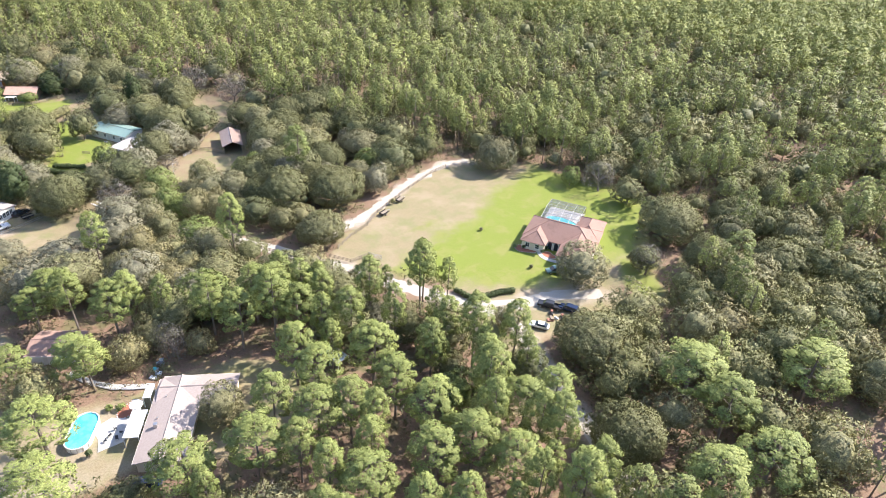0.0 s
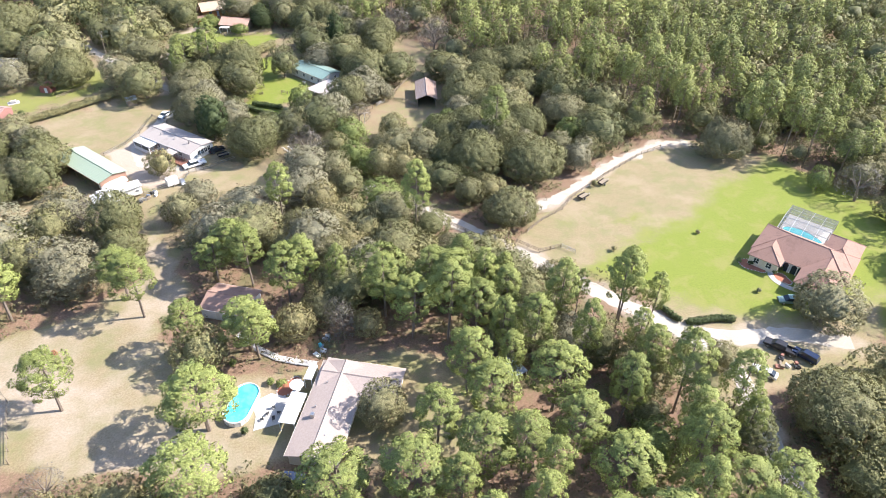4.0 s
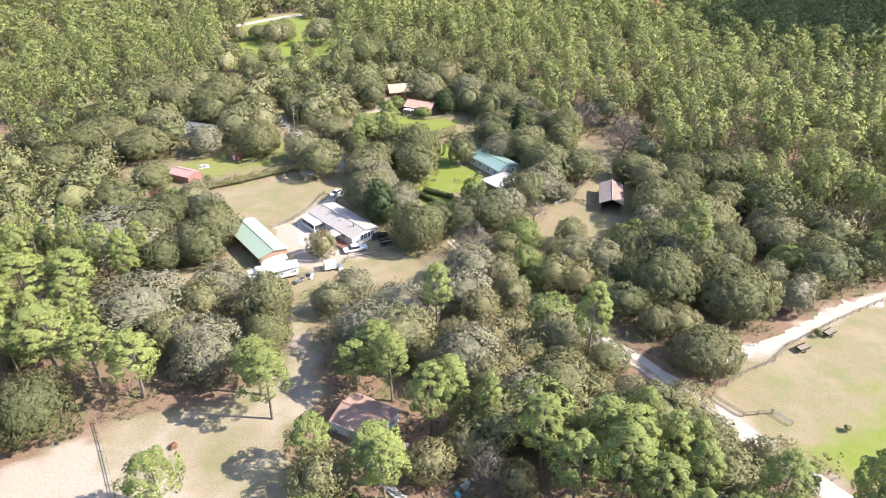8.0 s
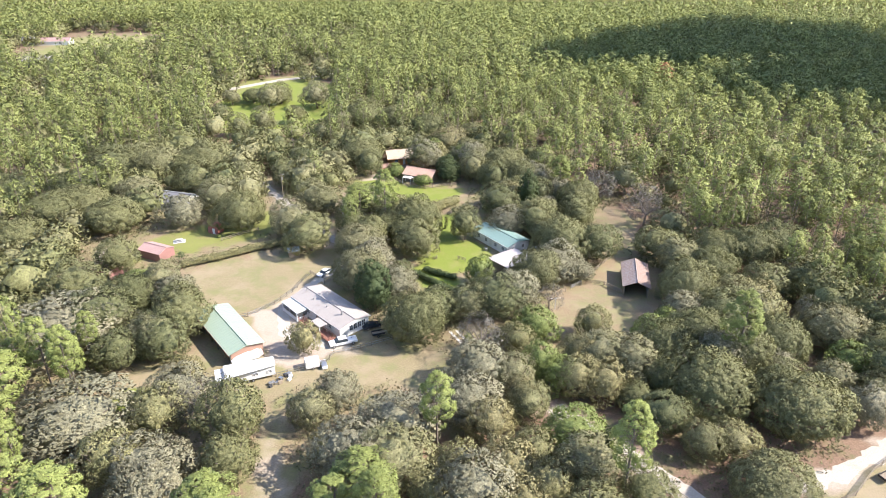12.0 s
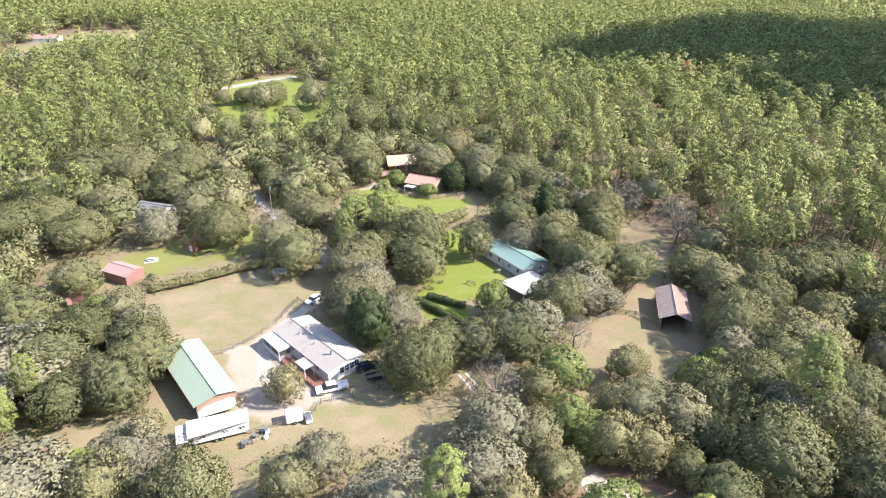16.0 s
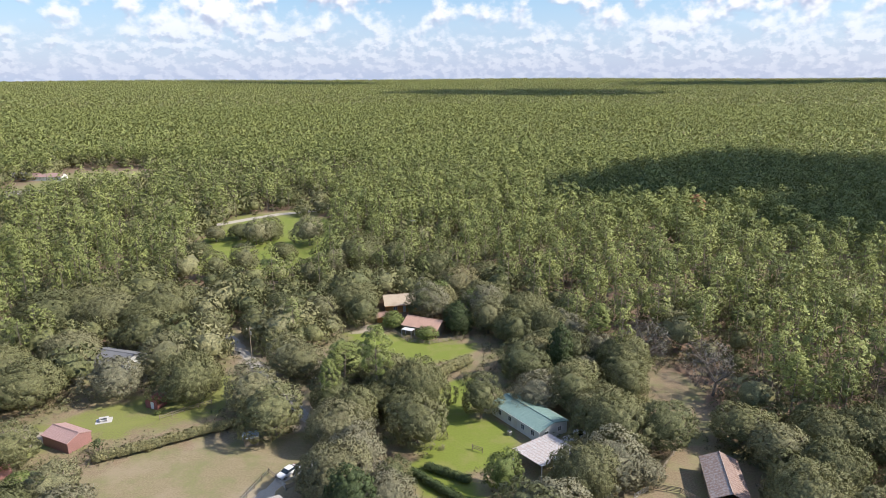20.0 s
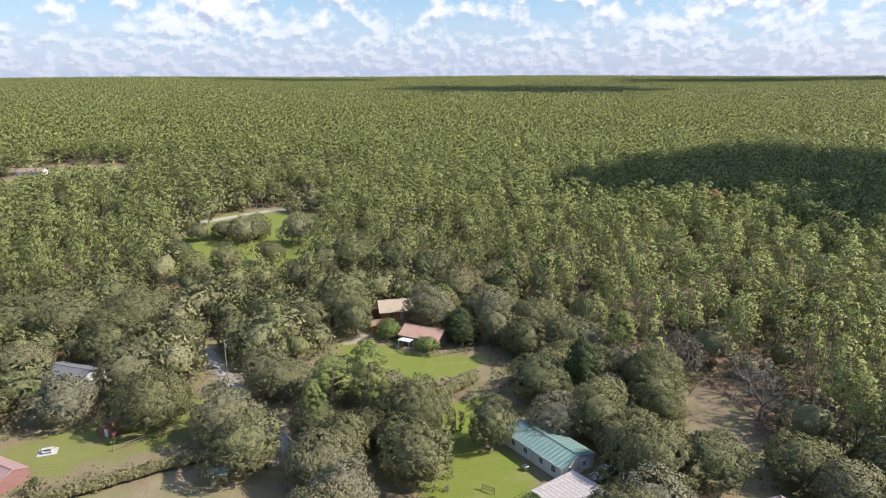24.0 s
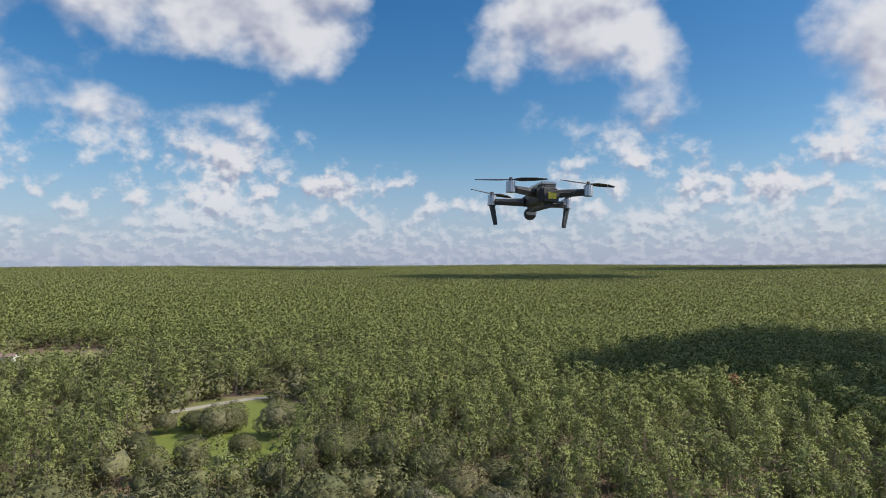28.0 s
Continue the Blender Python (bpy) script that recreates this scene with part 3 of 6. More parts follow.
def hip_roof(parent, x, y, turn, length, width, eave, ridge, mat, over=0.5):
    """A hipped roof as its four slopes."""
    L, W = length / 2 + over, width / 2 + over
    r = max(0.0, L - W)
    e = [(-L, -W, eave), (L, -W, eave), (L, W, eave), (-L, W, eave)]
    p, q = (-r, 0, ridge), (r, 0, ridge)
    m = pose(x, y, 0, 0, 0, turn)
    sides = [[e[0], e[1], q, p], [e[2], e[3], p, q], [e[1], e[2], q], [e[3], e[0], p]]
    for s in sides:
        if len(s) == 4 and r == 0:
            s = s[:3]
        bm = slab(s, 0.14)
        bmesh.ops.transform(bm, matrix=m, verts=bm.verts[:])
        part("roof", bm, mat, parent)
    for a, b in ((e[0], p), (e[3], p), (e[1], q), (e[2], q), (p, q)):
        if (Vector(a) - Vector(b)).length > 0.2:
            bm = bmesh.new()
            rod(bm, m @ Vector(a), m @ Vector(b), 0.1, 0.1, 5)
            part("ridge_cap", bm, mat, parent)


GLASS = surface("window_glass", (0.03, 0.04, 0.05), (0.04, 0.05, 0.06), 1.0, 0.06, 0.0, stain=0.0)
TRIM = surface("white_trim", (0.76, 0.76, 0.75), (0.80, 0.80, 0.79), 1.0, 0.55, stain=0.05)
DOOR = surface("painted_door", (0.55, 0.53, 0.50), (0.60, 0.58, 0.55), 1.0, 0.5, stain=0.1)
METAL = surface("grey_metal", (0.45, 0.45, 0.46), (0.55, 0.55, 0.56), 2.0, 0.35, 0.9, stain=0.1)

white_house = gable_house("white_house", -26.1, 121.9, 133.4, 19.7, 8.2, 2.9, 3.75, WHITE_WALL, GREY_ROOF, "long white-sided single-storey house under a pale grey shingle roof", over=0.35,
    windows=[("w", -2.6, 0.9, 1.5, 1.0), ("w", -1.4, 0.9, 1.5, 1.0), ("w", -0.2, 0.9, 1.5, 1.0), ("w", 1.0, 0.9, 1.5, 1.0), ("n", -6, 1.2, 1.1, 1.2), ("n", -1, 1.2, 1.1, 1.2), ("n", 3, 1.2, 1.1, 1.2), ("s", -5, 1.2, 1.1, 1.2), ("s", 4, 1.2, 1.1, 1.2)], doors=[("n", -3.2, 0.95, 2.05), ("n", 5.5, 0.95, 2.05)])
green_barn = gable_house("green_barn", -47.3, 111.6, 128, 20, 7.4, 3.4, 4.2, BRICK, GREEN_ROOF, "long pole barn, pale green metal roof, one side open", "barn", 0.45, 0.9, open_sides=("n",), windows=[("w", -2.0, 0.9, 0.9, 1.3)])
mobile_home = gable_house("mobile_home", 18.3, 162.6, 125.5, 15.5, 8.2, 2.8, 3.7, WHITE_WALL, TEAL_ROOF, "white mobile home under a teal metal roof", over=0.25, pitch=0.9,
    windows=[("n", -5.8, 1.0, 1.2, 1.0), ("n", -2.6, 1.0, 1.2, 1.0), ("n", 1.6, 1.0, 1.2, 1.0), ("n", 5.0, 1.0, 1.2, 1.0), ("w", -1.8, 0.9, 1.1, 1.1), ("w", 2.0, 0.9, 1.1, 1.1)], doors=[("n", -0.3, 0.95, 2.05)])
barn = gable_house("barn", 51.5, 137.4, 78, 12.7, 6.0, 3.0, 4.3, WOOD, RUST_ROOF, "open wooden stable under a rusty tin roof", "barn", 0.5, 0.8, open_sides=("w",))
# one slope of the stable gets a darker, browner tin than the other
DARK_TIN = surface("dark_brown_tin", (0.20, 0.115, 0.085), (0.34, 0.25, 0.215), 0.5, 0.65, 0.2, stain=0.5)
slope = next(c for c in barn.children if c.name.startswith("roof"))
slope.data.materials[0] = DARK_TIN
tagged(slope, "slope of darker brown tin")
red_shed = gable_house("red_shed", -80.4, 154.0, -25, 8, 5.4, 2.4, 3.4, SHED_WALL, RED_ROOF, "red metal shed with a faded red roof", "shed", 0.15, 0.7)
red_shed_small = gable_house("red_shed", -89.0, 142.5, -25, 6.5, 4.2, 2.3, 3.1, SHED_WALL, RED_ROOF, "small red shed open at one side under trees", "shed", 0.2, 0.7, open_sides=("s",))
log_house = gable_house("log_house", -15, 238, 12, 12, 9, 2.8, 4.7, LOG_WALL, TAN_ROOF, "orange log house under a light tan roof", over=0.6, windows=[("s", -3, 1.0, 1.2, 1.0), ("s", 2.5, 1.0, 1.2, 1.0)], doors=[("s", 0, 0.95, 2.05)])
tan_house = gable_house("tan_house", -6.8, 217, -25, 11, 7, 2.6, 4.2, WOOD, SALMON_ROOF, "low house under a reddish tan shingle roof", over=0.5)
grey_house = gable_house("grey_house", -89, 192, -18, 13, 8.5, 2.8, 4.4, WHITE_WALL, DARK_ROOF, "house with a dark grey shingle roof among oaks", over=0.4)
brown_hut = gable_house("brown_hut", -12.8, 49.0, -28, 9.5, 7.6, 2.6, 3.7, WHITE_WALL, BROWN_ROOF, "old whitewashed outbuilding with a brown shingle roof", "shed", 0.3, windows=[("e", -1.8, 0.9, 1.0, 1.0), ("e", 1.6, 0.9, 1.0, 1.0), ("s", 2.6, 0.9, 1.0, 1.0)], doors=[("s", -1.0, 0.95, 2.0)])
pool_house = gable_house("pool_house", 3.2, 15.9, 64.8, 20.2, 8.0, 2.8, 3.7, CREAM_WALL, PINK_ROOF, "low house under a pinkish white roof beside the oval pool", over=0.5)
pool_wing = gable_house("wing", 9.6, 21.0, -25.2, 14.0, 7.0, 2.8, 3.6, CREAM_WALL, PINK_ROOF, "wing under a pinkish white roof", over=0.5, parent=pool_house)

villa = thing("villa", 115.5, 32.7, -55, 0, "cream stucco villa under terracotta shingle hip roofs", "house")
part("wall", block(0, 0, 0, 20, 11.5, 2.8), CREAM_WALL, villa)
part("wall", block(-6.5, -7, 0, 6.4, 3.4, 2.8), CREAM_WALL, villa)
part("wall", block(5.4, -8.5, 0, 8, 6.6, 2.8), CREAM_WALL, villa)
part("wall", block(6.3, 8.6, 0, 7, 6, 2.8), CREAM_WALL, villa)
hip_roof(villa, 0, 0, 0, 20, 11.5, 2.8, 6.2, TILE_ROOF)
hip_roof(villa, -6.5, -4.0, 90, 9.4, 6.4, 2.83, 4.9, TILE_ROOF)
hip_roof(villa, 5.4, -5.0, 90, 14, 8, 2.83, 5.4, TILE_ROOF)
hip_roof(villa, 6.3, 6.0, 90, 11.5, 7, 2.83, 5.2, TILE_ROOF)
for wx, wy, w, turn in ((-8.0, -8.75, 1.1, 0), (-5.2, -8.75, 1.1, 0), (3.6, -11.85, 1.6, 0), (7.0, -11.85, 1.6, 0), (-10.05, -2.0, 1.4, -90), (-10.05, 2.5, 1.4, -90), (10.05, 2, 1.4, 90), (9.85, 9, 1.4, 90)):
    window(villa, wx, wy, 0.9, w, 1.4, turn, TRIM)


def arch(parent, x, y, w, h, mat):
    """A round-headed entrance of a rim and a dark glass sheet put in for the shaded opening."""
    bm = bmesh.new()
    pts = [(-w / 2, 0)] + [(-w / 2 * math.cos(math.pi * k / 10), h - w / 2 + w / 2 * math.sin(math.pi * k / 10)) for k in range(11)] + [(w / 2, 0)]
    for (ax, az), (bx, bz) in zip(pts[:-1], pts[1:]):
        rod(bm, (x + ax, y - 0.1, az), (x + bx, y - 0.1, bz), 0.14, 0.14, 6)
    ob = part("entrance_arch", bm, mat, parent)
    bm = bmesh.new()
    front = [bm.verts.new((x + px, y - 0.03, pz)) for px, pz in pts]
    back = [bm.verts.new((x + px, y + 0.1, pz)) for px, pz in pts]
    bm.faces.new(front), bm.faces.new(back[::-1])
    part("entrance_dark_sheet", bm, GLASS, ob)


for ax in (-2.2, -0.4, 1.0):
    arch(villa, ax, -5.8, 1.4, 2.6, TRIM)

# ---- trees ----
BALL = np.array([(1, 0, -0.25), (0, 1, -0.25), (-1, 0, -0.25), (0, -1, -0.25), (0, 0, 1), (0, 0, -1), (0.7, 0.7, -0.3), (-0.7, 0.7, -0.3), (-0.7, -0.7, -0.3), (0.7, -0.7, -0.3)], float)
BALL_FACES = np.array([f for a, m, b in ((0, 6, 1), (1, 7, 2), (2, 8, 3), (3, 9, 0)) for f in ((a, m, 4), (m, b, 4))])


def turned_out(at, v, middle, reach):
    """Directions out of the clump and out of the whole crown."""
    if middle is None:
        return v.copy()
    out_ = (at - middle) / reach
    return v * 0.22 + 0.7 * out_ / np.maximum(np.linalg.norm(out_, axis=1), 0.2)[:, None] + (0, 0, 0.1)


def leaves(rng, centres, radii, count, size, upright=0.3, low=-0.5, middle=None, reach=None, core=0.0):
    """Loose narrow triangles, sprays of leaves, over ellipsoid clumps: an array of 3n points and their soft normals. middle, reach: of the whole crown, to which the sprays also turn; core: how much of each clump is a dense inside of leaves."""
    c = np.repeat(np.asarray(centres, float), count, 0)
    r = np.repeat(np.asarray(radii, float), count, 0)
    n = len(c)
    v = rng.normal(size=(n, 3))
    v /= np.linalg.norm(v, axis=1)[:, None]
    v[:, 2] = np.where(v[:, 2] < low, -v[:, 2], v[:, 2])
    at = c + v * r * (rng.uniform(0.4, 1.08, n) ** 0.6)[:, None]
    up = v * 0.4 + rng.normal(size=(n, 3)) * 0.38 + (0, 0, upright)
    if middle is not None:
        out_ = (at - middle) / reach
        up += 0.5 * out_ / np.maximum(np.linalg.norm(out_, axis=1), 0.2)[:, None]
    up /= np.linalg.norm(up, axis=1)[:, None]
    soft = turned_out(at, v, middle, reach) * 0.75 + up * 0.5
    a = np.cross(up, rng.normal(size=(n, 3)))
    a /= np.linalg.norm(a, axis=1)[:, None]
    b = np.cross(up, a)
    s = (size * rng.uniform(0.6, 1.4, n))[:, None]
    droop = up * s * 0.25
    out = np.stack([at + a * s * 1.25, at + (-0.75 * a + 0.62 * b) * s - droop, at + (-0.75 * a - 0.62 * b) * s], 1)
    face = np.cross(out[:, 1] - out[:, 0], out[:, 2] - out[:, 0])
    away = (face * soft).sum(1) < 0
    out[away] = out[away][:, [0, 2, 1]]
    out = np.concatenate([out, np.repeat(soft[:, None], 3, 1)], 2).reshape(-1, 6)
    if core:
        tri = BALL[BALL_FACES].reshape(-1, 3)
        w = np.tile(tri, (len(centres), 1))
        cc, rr = (np.repeat(np.asarray(q, float), len(tri), 0) for q in (centres, radii))
        at = cc + w * rr * core
        hull = np.concatenate([at, turned_out(at, w, middle, reach)], 1)
        out = np.concatenate([out, hull])
    out[:, 3:] /= np.maximum(np.linalg.norm(out[:, 3:], axis=1), 1e-6)[:, None]
    return out


def icosphere(level):
    """Points and faces of a round ball of triangles."""
    q = (1 + 5 ** 0.5) / 2
    pts = [(-1, q, 0), (1, q, 0), (-1, -q, 0), (1, -q, 0), (0, -1, q), (0, 1, q), (0, -1, -q), (0, 1, -q), (q, 0, -1), (q, 0, 1), (-q, 0, -1), (-q, 0, 1)]
    pts = [Vector(p).normalized() for p in pts]
    tris = [(0, 11, 5), (0, 5, 1), (0, 1, 7), (0, 7, 10), (0, 10, 11), (1, 5, 9), (5, 11, 4), (11, 10, 2), (10, 7, 6), (7, 1, 8), (3, 9, 4), (3, 4, 2), (3, 2, 6), (3, 6, 8), (3, 8, 9), (4, 9, 5), (2, 4, 11), (6, 2, 10), (8, 6, 7), (9, 8, 1)]
    for _ in range(level):
        mids, more = {}, []
        for t in tris:
            m = []
            for a, b in ((t[0], t[1]), (t[1], t[2]), (t[2], t[0])):
                key = (min(a, b), max(a, b))
                if key not in mids:
                    mids[key] = len(pts)
                    pts.append((pts[a] + pts[b]).normalized())
                m.append(mids[key])
            more += [(t[0], m[0], m[2]), (t[1], m[1], m[0]), (t[2], m[2], m[1]), tuple(m)]
        tris = more
    return np.array([tuple(p) for p in pts]), np.array(tris)


BALLS = [icosphere(k) for k in range(3)]


def fans(rng, n):
    """n unit directions spread evenly over a ball."""
    k = np.arange(n) + 0.5
    z = 1 - 2 * k / n
    a = k * 2.39996 + rng.uniform(0, math.tau)
    s = np.sqrt(1 - z * z)
    v = np.stack([s * np.cos(a), s * np.sin(a), z], 1) + rng.normal(size=(n, 3)) * 0.5 / math.sqrt(n)
    return v / np.linalg.norm(v, axis=1)[:, None]


def unit(v):
    return v / np.maximum(np.linalg.norm(v, axis=1), 1e-6)[:, None]


def sprays(rng, centres, radii, out, count, size, rough=0.42, form=0.55):
    """Small sprays of leaves laid like scales over puffs. out: the way out of the crown at each puff."""
    c, r, o = (np.repeat(q, count, 0) for q in (centres, radii, out))
    n = len(c)
    v = unit(rng.normal(size=(n, 3)))
    v = np.where(((v * o).sum(1) < -0.25)[:, None], -v, v)
    at = c + v * r * rng.uniform(0.72, 1.12, n)[:, None]
    up = unit(v * 0.6 + o * 0.3 + rng.normal(size=(n, 3)) * rough + (0, 0, 0.1))
    soft = unit(v * 0.62 + o * form + up * 0.2 + (0, 0, 0.03))
    x = unit(np.cross(up, rng.normal(size=(n, 3))))
    y = np.cross(up, x)
    s = (size * rng.uniform(0.6, 1.45, n))[:, None]
    f = np.stack([at + x * s * 1.3, at + (-0.75 * x + 0.6 * y) * s - up * s * 0.25, at + (-0.75 * x - 0.6 * y) * s], 1)
    away = (np.cross(f[:, 1] - f[:, 0], f[:, 2] - f[:, 0]) * soft).sum(1) < 0
    f[away] = f[away][:, [0, 2, 1]]
    return np.concatenate([f, np.repeat(soft[:, None], 3, 1)], 2).reshape(-1, 6)


def bumpy(rng, d, n, height):
    """A swelling over directions d, from n rounded humps and hollows."""
    hump = unit(rng.normal(size=(n, 3)))
    return (np.exp((d @ hump.T - 1) * rng.uniform(4, 14, n)) * rng.uniform(-0.7, 1.0, n) * height).sum(1)


def round_crown(rng, puffs, count, size, h, r, level, puff=0.2, fill=0.66, foot=0.36, ragged=0.36):
    """An uneven crown: puffs of sprays at many depths, with hollows between them."""
    d = fans(rng, int(puffs * 1.25))
    d = d[d[:, 2] > -0.62]
    n = len(d)
    heart = np.array((rng.uniform(-0.08, 0.08) * r, rng.uniform(-0.08, 0.08) * r, h * (foot + 0.06)))
    seed = rng.randint(1 << 30)

    def shell(d):
        k = 0.84 + bumpy(np.random.RandomState(seed), d, 14, ragged)
        up = np.where(d[:, 2] > 0, h * (0.94 - heart[2] / h), heart[2] * 0.95)
        return np.stack([d[:, 0] * r, d[:, 1] * r, d[:, 2] * up], 1) * k[:, None]

    at = shell(d) * (1 - 0.24 * rng.uniform(0, 1, n) ** 1.5)[:, None] + heart
    out = unit(d * (1 / r, 1 / r, 1.6 / h))
    w = r * puff * rng.uniform(0.5, 1.35, n)
    result = [sprays(rng, at, np.stack([w, w, w * 0.9], 1), out, count, size, 0.55)]
    if level >= 0:
        pts, tris = BALLS[level]
        p = shell(pts) * (fill * rng.uniform(0.85, 1.05, len(pts)))[:, None] + heart
        result.append(np.concatenate([p, pts], 1)[tris].reshape(-1, 6))
    return np.concatenate(result)


def pine_crown(rng, puffs, count, size, h, r, foot=0.46, form=0.85):
    """An open, rounded crown of needle tufts at the ends of whorled branches."""
    k = (np.arange(puffs) + rng.uniform(0.1, 0.9, puffs)) / puffs
    z = h * (foot + (0.96 - foot) * k)
    reach = r * np.clip(1.25 * np.sqrt(np.clip(1 - k, 0, 1)) * (0.62 + 0.55 * np.minimum(1, k * 3.0)), 0.12, 0.95) * rng.uniform(0.48, 0.9, puffs)
    a = np.arange(puffs) * 2.39996 + rng.uniform(-0.4, 0.4, puffs)
    c = np.stack([reach * np.cos(a), reach * np.sin(a), z], 1)
    w = r * rng.uniform(0.75, 1.25, puffs) * min(0.5, 1.75 / math.sqrt(puffs)) * (1.1 - 0.35 * k)
    out = unit((c - (0, 0, h * (foot + 0.18))) / (r, r, h * 0.36) + (0, 0, 0.2))
    return sprays(rng, c, np.stack([w, w, w * 0.75], 1), out, count, size, 0.45, form)


def crown(rng, style, n, count, size, h, r, core=0.0):
    """n: puffs, count: sprays on each, core: how fine the inside is, none below 0."""
    if style == "oak":
        return round_crown(rng, n, count, size, h, r, int(core), min(0.34, 2.0 / math.sqrt(n)))
    if style == "upright":
        return round_crown(rng, n, count, size, h, r, int(core), 0.17, 0.75, 0.3, 0.12)
    if style == "bush":
        return round_crown(rng, n, count, size, h, r, int(core), 0.34, 0.6, 0.25, 0.4)
    if style == "thin":
        return round_crown(rng, n, count, size, h, r, -1, 0.2)
    if style == "pine":
        return pine_crown(rng, n, count, size, h, r)
    if style == "far_pine":
        return pine_crown(rng, n, count, size, h, r, 0.42, 2.4)
    raise ValueError(style)


def trunk_mesh(rng, style, h, r):
    bm = bmesh.new()
    lean = Vector((rng.uniform(-0.03, 0.03), rng.uniform(-0.03, 0.03), 0)) * h
    if style in ("pine", "cedar"):
        knots = [Vector((0, 0, -0.1)), Vector((0, 0, h * 0.45)) + lean * 0.6, Vector((0, 0, h * 0.96)) + lean]
        rod(bm, knots[0], knots[1], h * 0.0125, h * 0.009), rod(bm, knots[1], knots[2], h * 0.009, h * 0.002, 5)
        for k in range(9):
            z, a = h * (0.5 + 0.045 * k), k * 2.4
            b = Vector((math.cos(a) * r * 0.6, math.sin(a) * r * 0.6, z + h * 0.04))
            rod(bm, Vector((0, 0, z)) + lean * 0.7, b, h * 0.0035, h * 0.0012, 4)
    else:
        top = Vector((0, 0, h * 0.3)) + lean
        rod(bm, (0, 0, -0.1), top, h * 0.03, h * 0.022, 7)
        for k in range(7):
            a = k * 2.4
            mid = top + Vector((math.cos(a) * r * 0.35, math.sin(a) * r * 0.35, h * 0.18))
            end = Vector((math.cos(a + 0.3) * r * 0.7, math.sin(a + 0.3) * r * 0.7, h * (0.55 + 0.04 * k)))
            rod(bm, top, mid, h * 0.016, h * 0.011, 5), rod(bm, mid, end, h * 0.011, h * 0.003, 4)
    me = bpy.data.meshes.new("trunk")
    bm.to_mesh(me), bm.free()
    me.materials.append(BARK)
    return me


KINDS = {}


def tree_kind(key, style, mats, h, r, clumps, count, size, variants=5, core=0.0):
    rng = np.random.RandomState(len(KINDS) * 7 + 11)
    KINDS[key] = (h, r, [(trunk_mesh(rng, style, h, r), soup("crown", crown(rng, style, clumps, count, size, h, r, core), mats[k % len(mats)])) for k in range(variants)])


tree_kind("pine", "pine", [PINE_LEAF], 18.0, 3.6, 66, 104, 0.132, 8)
tree_kind("oak", "oak", [OAK_LEAF], 12.0, 5.4, 104, 72, 0.172, 8, 2)
tree_kind("big_oak", "oak", [OAK_LEAF], 13.0, 9.0, 240, 76, 0.185, 5, 2)
tree_kind("moss", "oak", [MOSS_LEAF], 11.0, 5.4, 104, 68, 0.172, 6, 2)
tree_kind("dark", "upright", [CEDAR_LEAF], 14.0, 4.8, 130, 76, 0.175, 3, 2)
tree_kind("scrub", "oak", [SCRUB_LEAF], 9.0, 4.8, 90, 56, 0.165, 6, 1)
tree_kind("bright", "oak", [BRIGHT_LEAF], 9.0, 4.0, 70, 54, 0.18, 5, 1)
tree_kind("rust", "pine", [RUST_LEAF], 20.0, 4.0, 40, 40, 0.25, 1)
tree_kind("cedar", "upright", [CEDAR_LEAF], 15.0, 3.6, 120, 60, 0.18, 3, 2)
tree_kind("grey", "thin", [GREY_TWIG], 10.0, 4.5, 100, 22, 0.11)
NAMES = {"moss": ("oak_tree", "pale oak hung with grey moss"), "dark": ("broadleaf_tree", "dense dark glossy evergreen tree"), "cedar": ("cedar_tree", "dense dark green conical evergreen"), "pine": ("pine_tree", "tall pine with a bare trunk and bright green needle clumps"), "big_oak": ("oak_tree", "very broad old oak with dense grey-green crown"), "oak": ("oak_tree", "broad evergreen oak with grey-green leaves"), "scrub": ("small_tree", "small olive-brown scrub tree"), "bright": ("broadleaf_tree", "fresh green broadleaf tree"), "rust": ("dead_pine", "dead pine with rust-brown needles"), "grey": ("bare_tree", "half-bare tree with grey twigs")}
tree_random = random.Random(5)


def tree(key, x, y, h, r, label=""):
    if key == "oak" and r > 7.2:
        key = "big_oak"
    h0, r0, meshes = KINDS[key]
    trunk_me, crown_me = tree_random.choice(meshes)
    name, text = NAMES[key]
    ob = thing(name, x, y, 0, 0, label or text, "tree", "trees")
    ob.matrix_basis = pose(x, y, float(rise(x, y)), 0, 0, tree_random.uniform(0, 360)) @ Matrix.Diagonal((r / r0, r / r0, h / h0, 1))
    piece("trunk", trunk_me, ob)
    piece("crown", crown_me, ob)
    return ob


PLACED = []  # x, y, radius of the trees set one by one


def put(key, *rows):
    for x, y, h, r in rows:
        tree(key, x, y, h, r)
        PLACED.append((x, y, r))


# ---- woods ----
CLEARINGS = [FIELD, YARD, SANDY, PASTURE, HOUSE_YARD, SPOT, MOBILE_LAWN, FAR_LAWN, PADDOCK, PADDOCK_FAR, COOP_LAWN, CLEAR_FAR, CLEAR_WEST, A_GARDEN, EAST_LOT, HEDGE_LAWN, SHED_SAND, SAND_NORTH, SAND_LANE, SAND_GARDEN, EAST_GRASS]
FOOTPRINTS = [(-26, 122, 13), (-47, 112, 12), (-39, 97, 7), (18, 162, 11), (20, 147, 7), (51, 137, 8), (-80, 154, 6), (-89, 142, 5), (-15, 238, 9), (-7, 217, 8), (-89, 192, 9), (-13, 49, 7), (3, 16, 13), (10, 21, 9), (116, 33, 15), (125, 43, 10)]


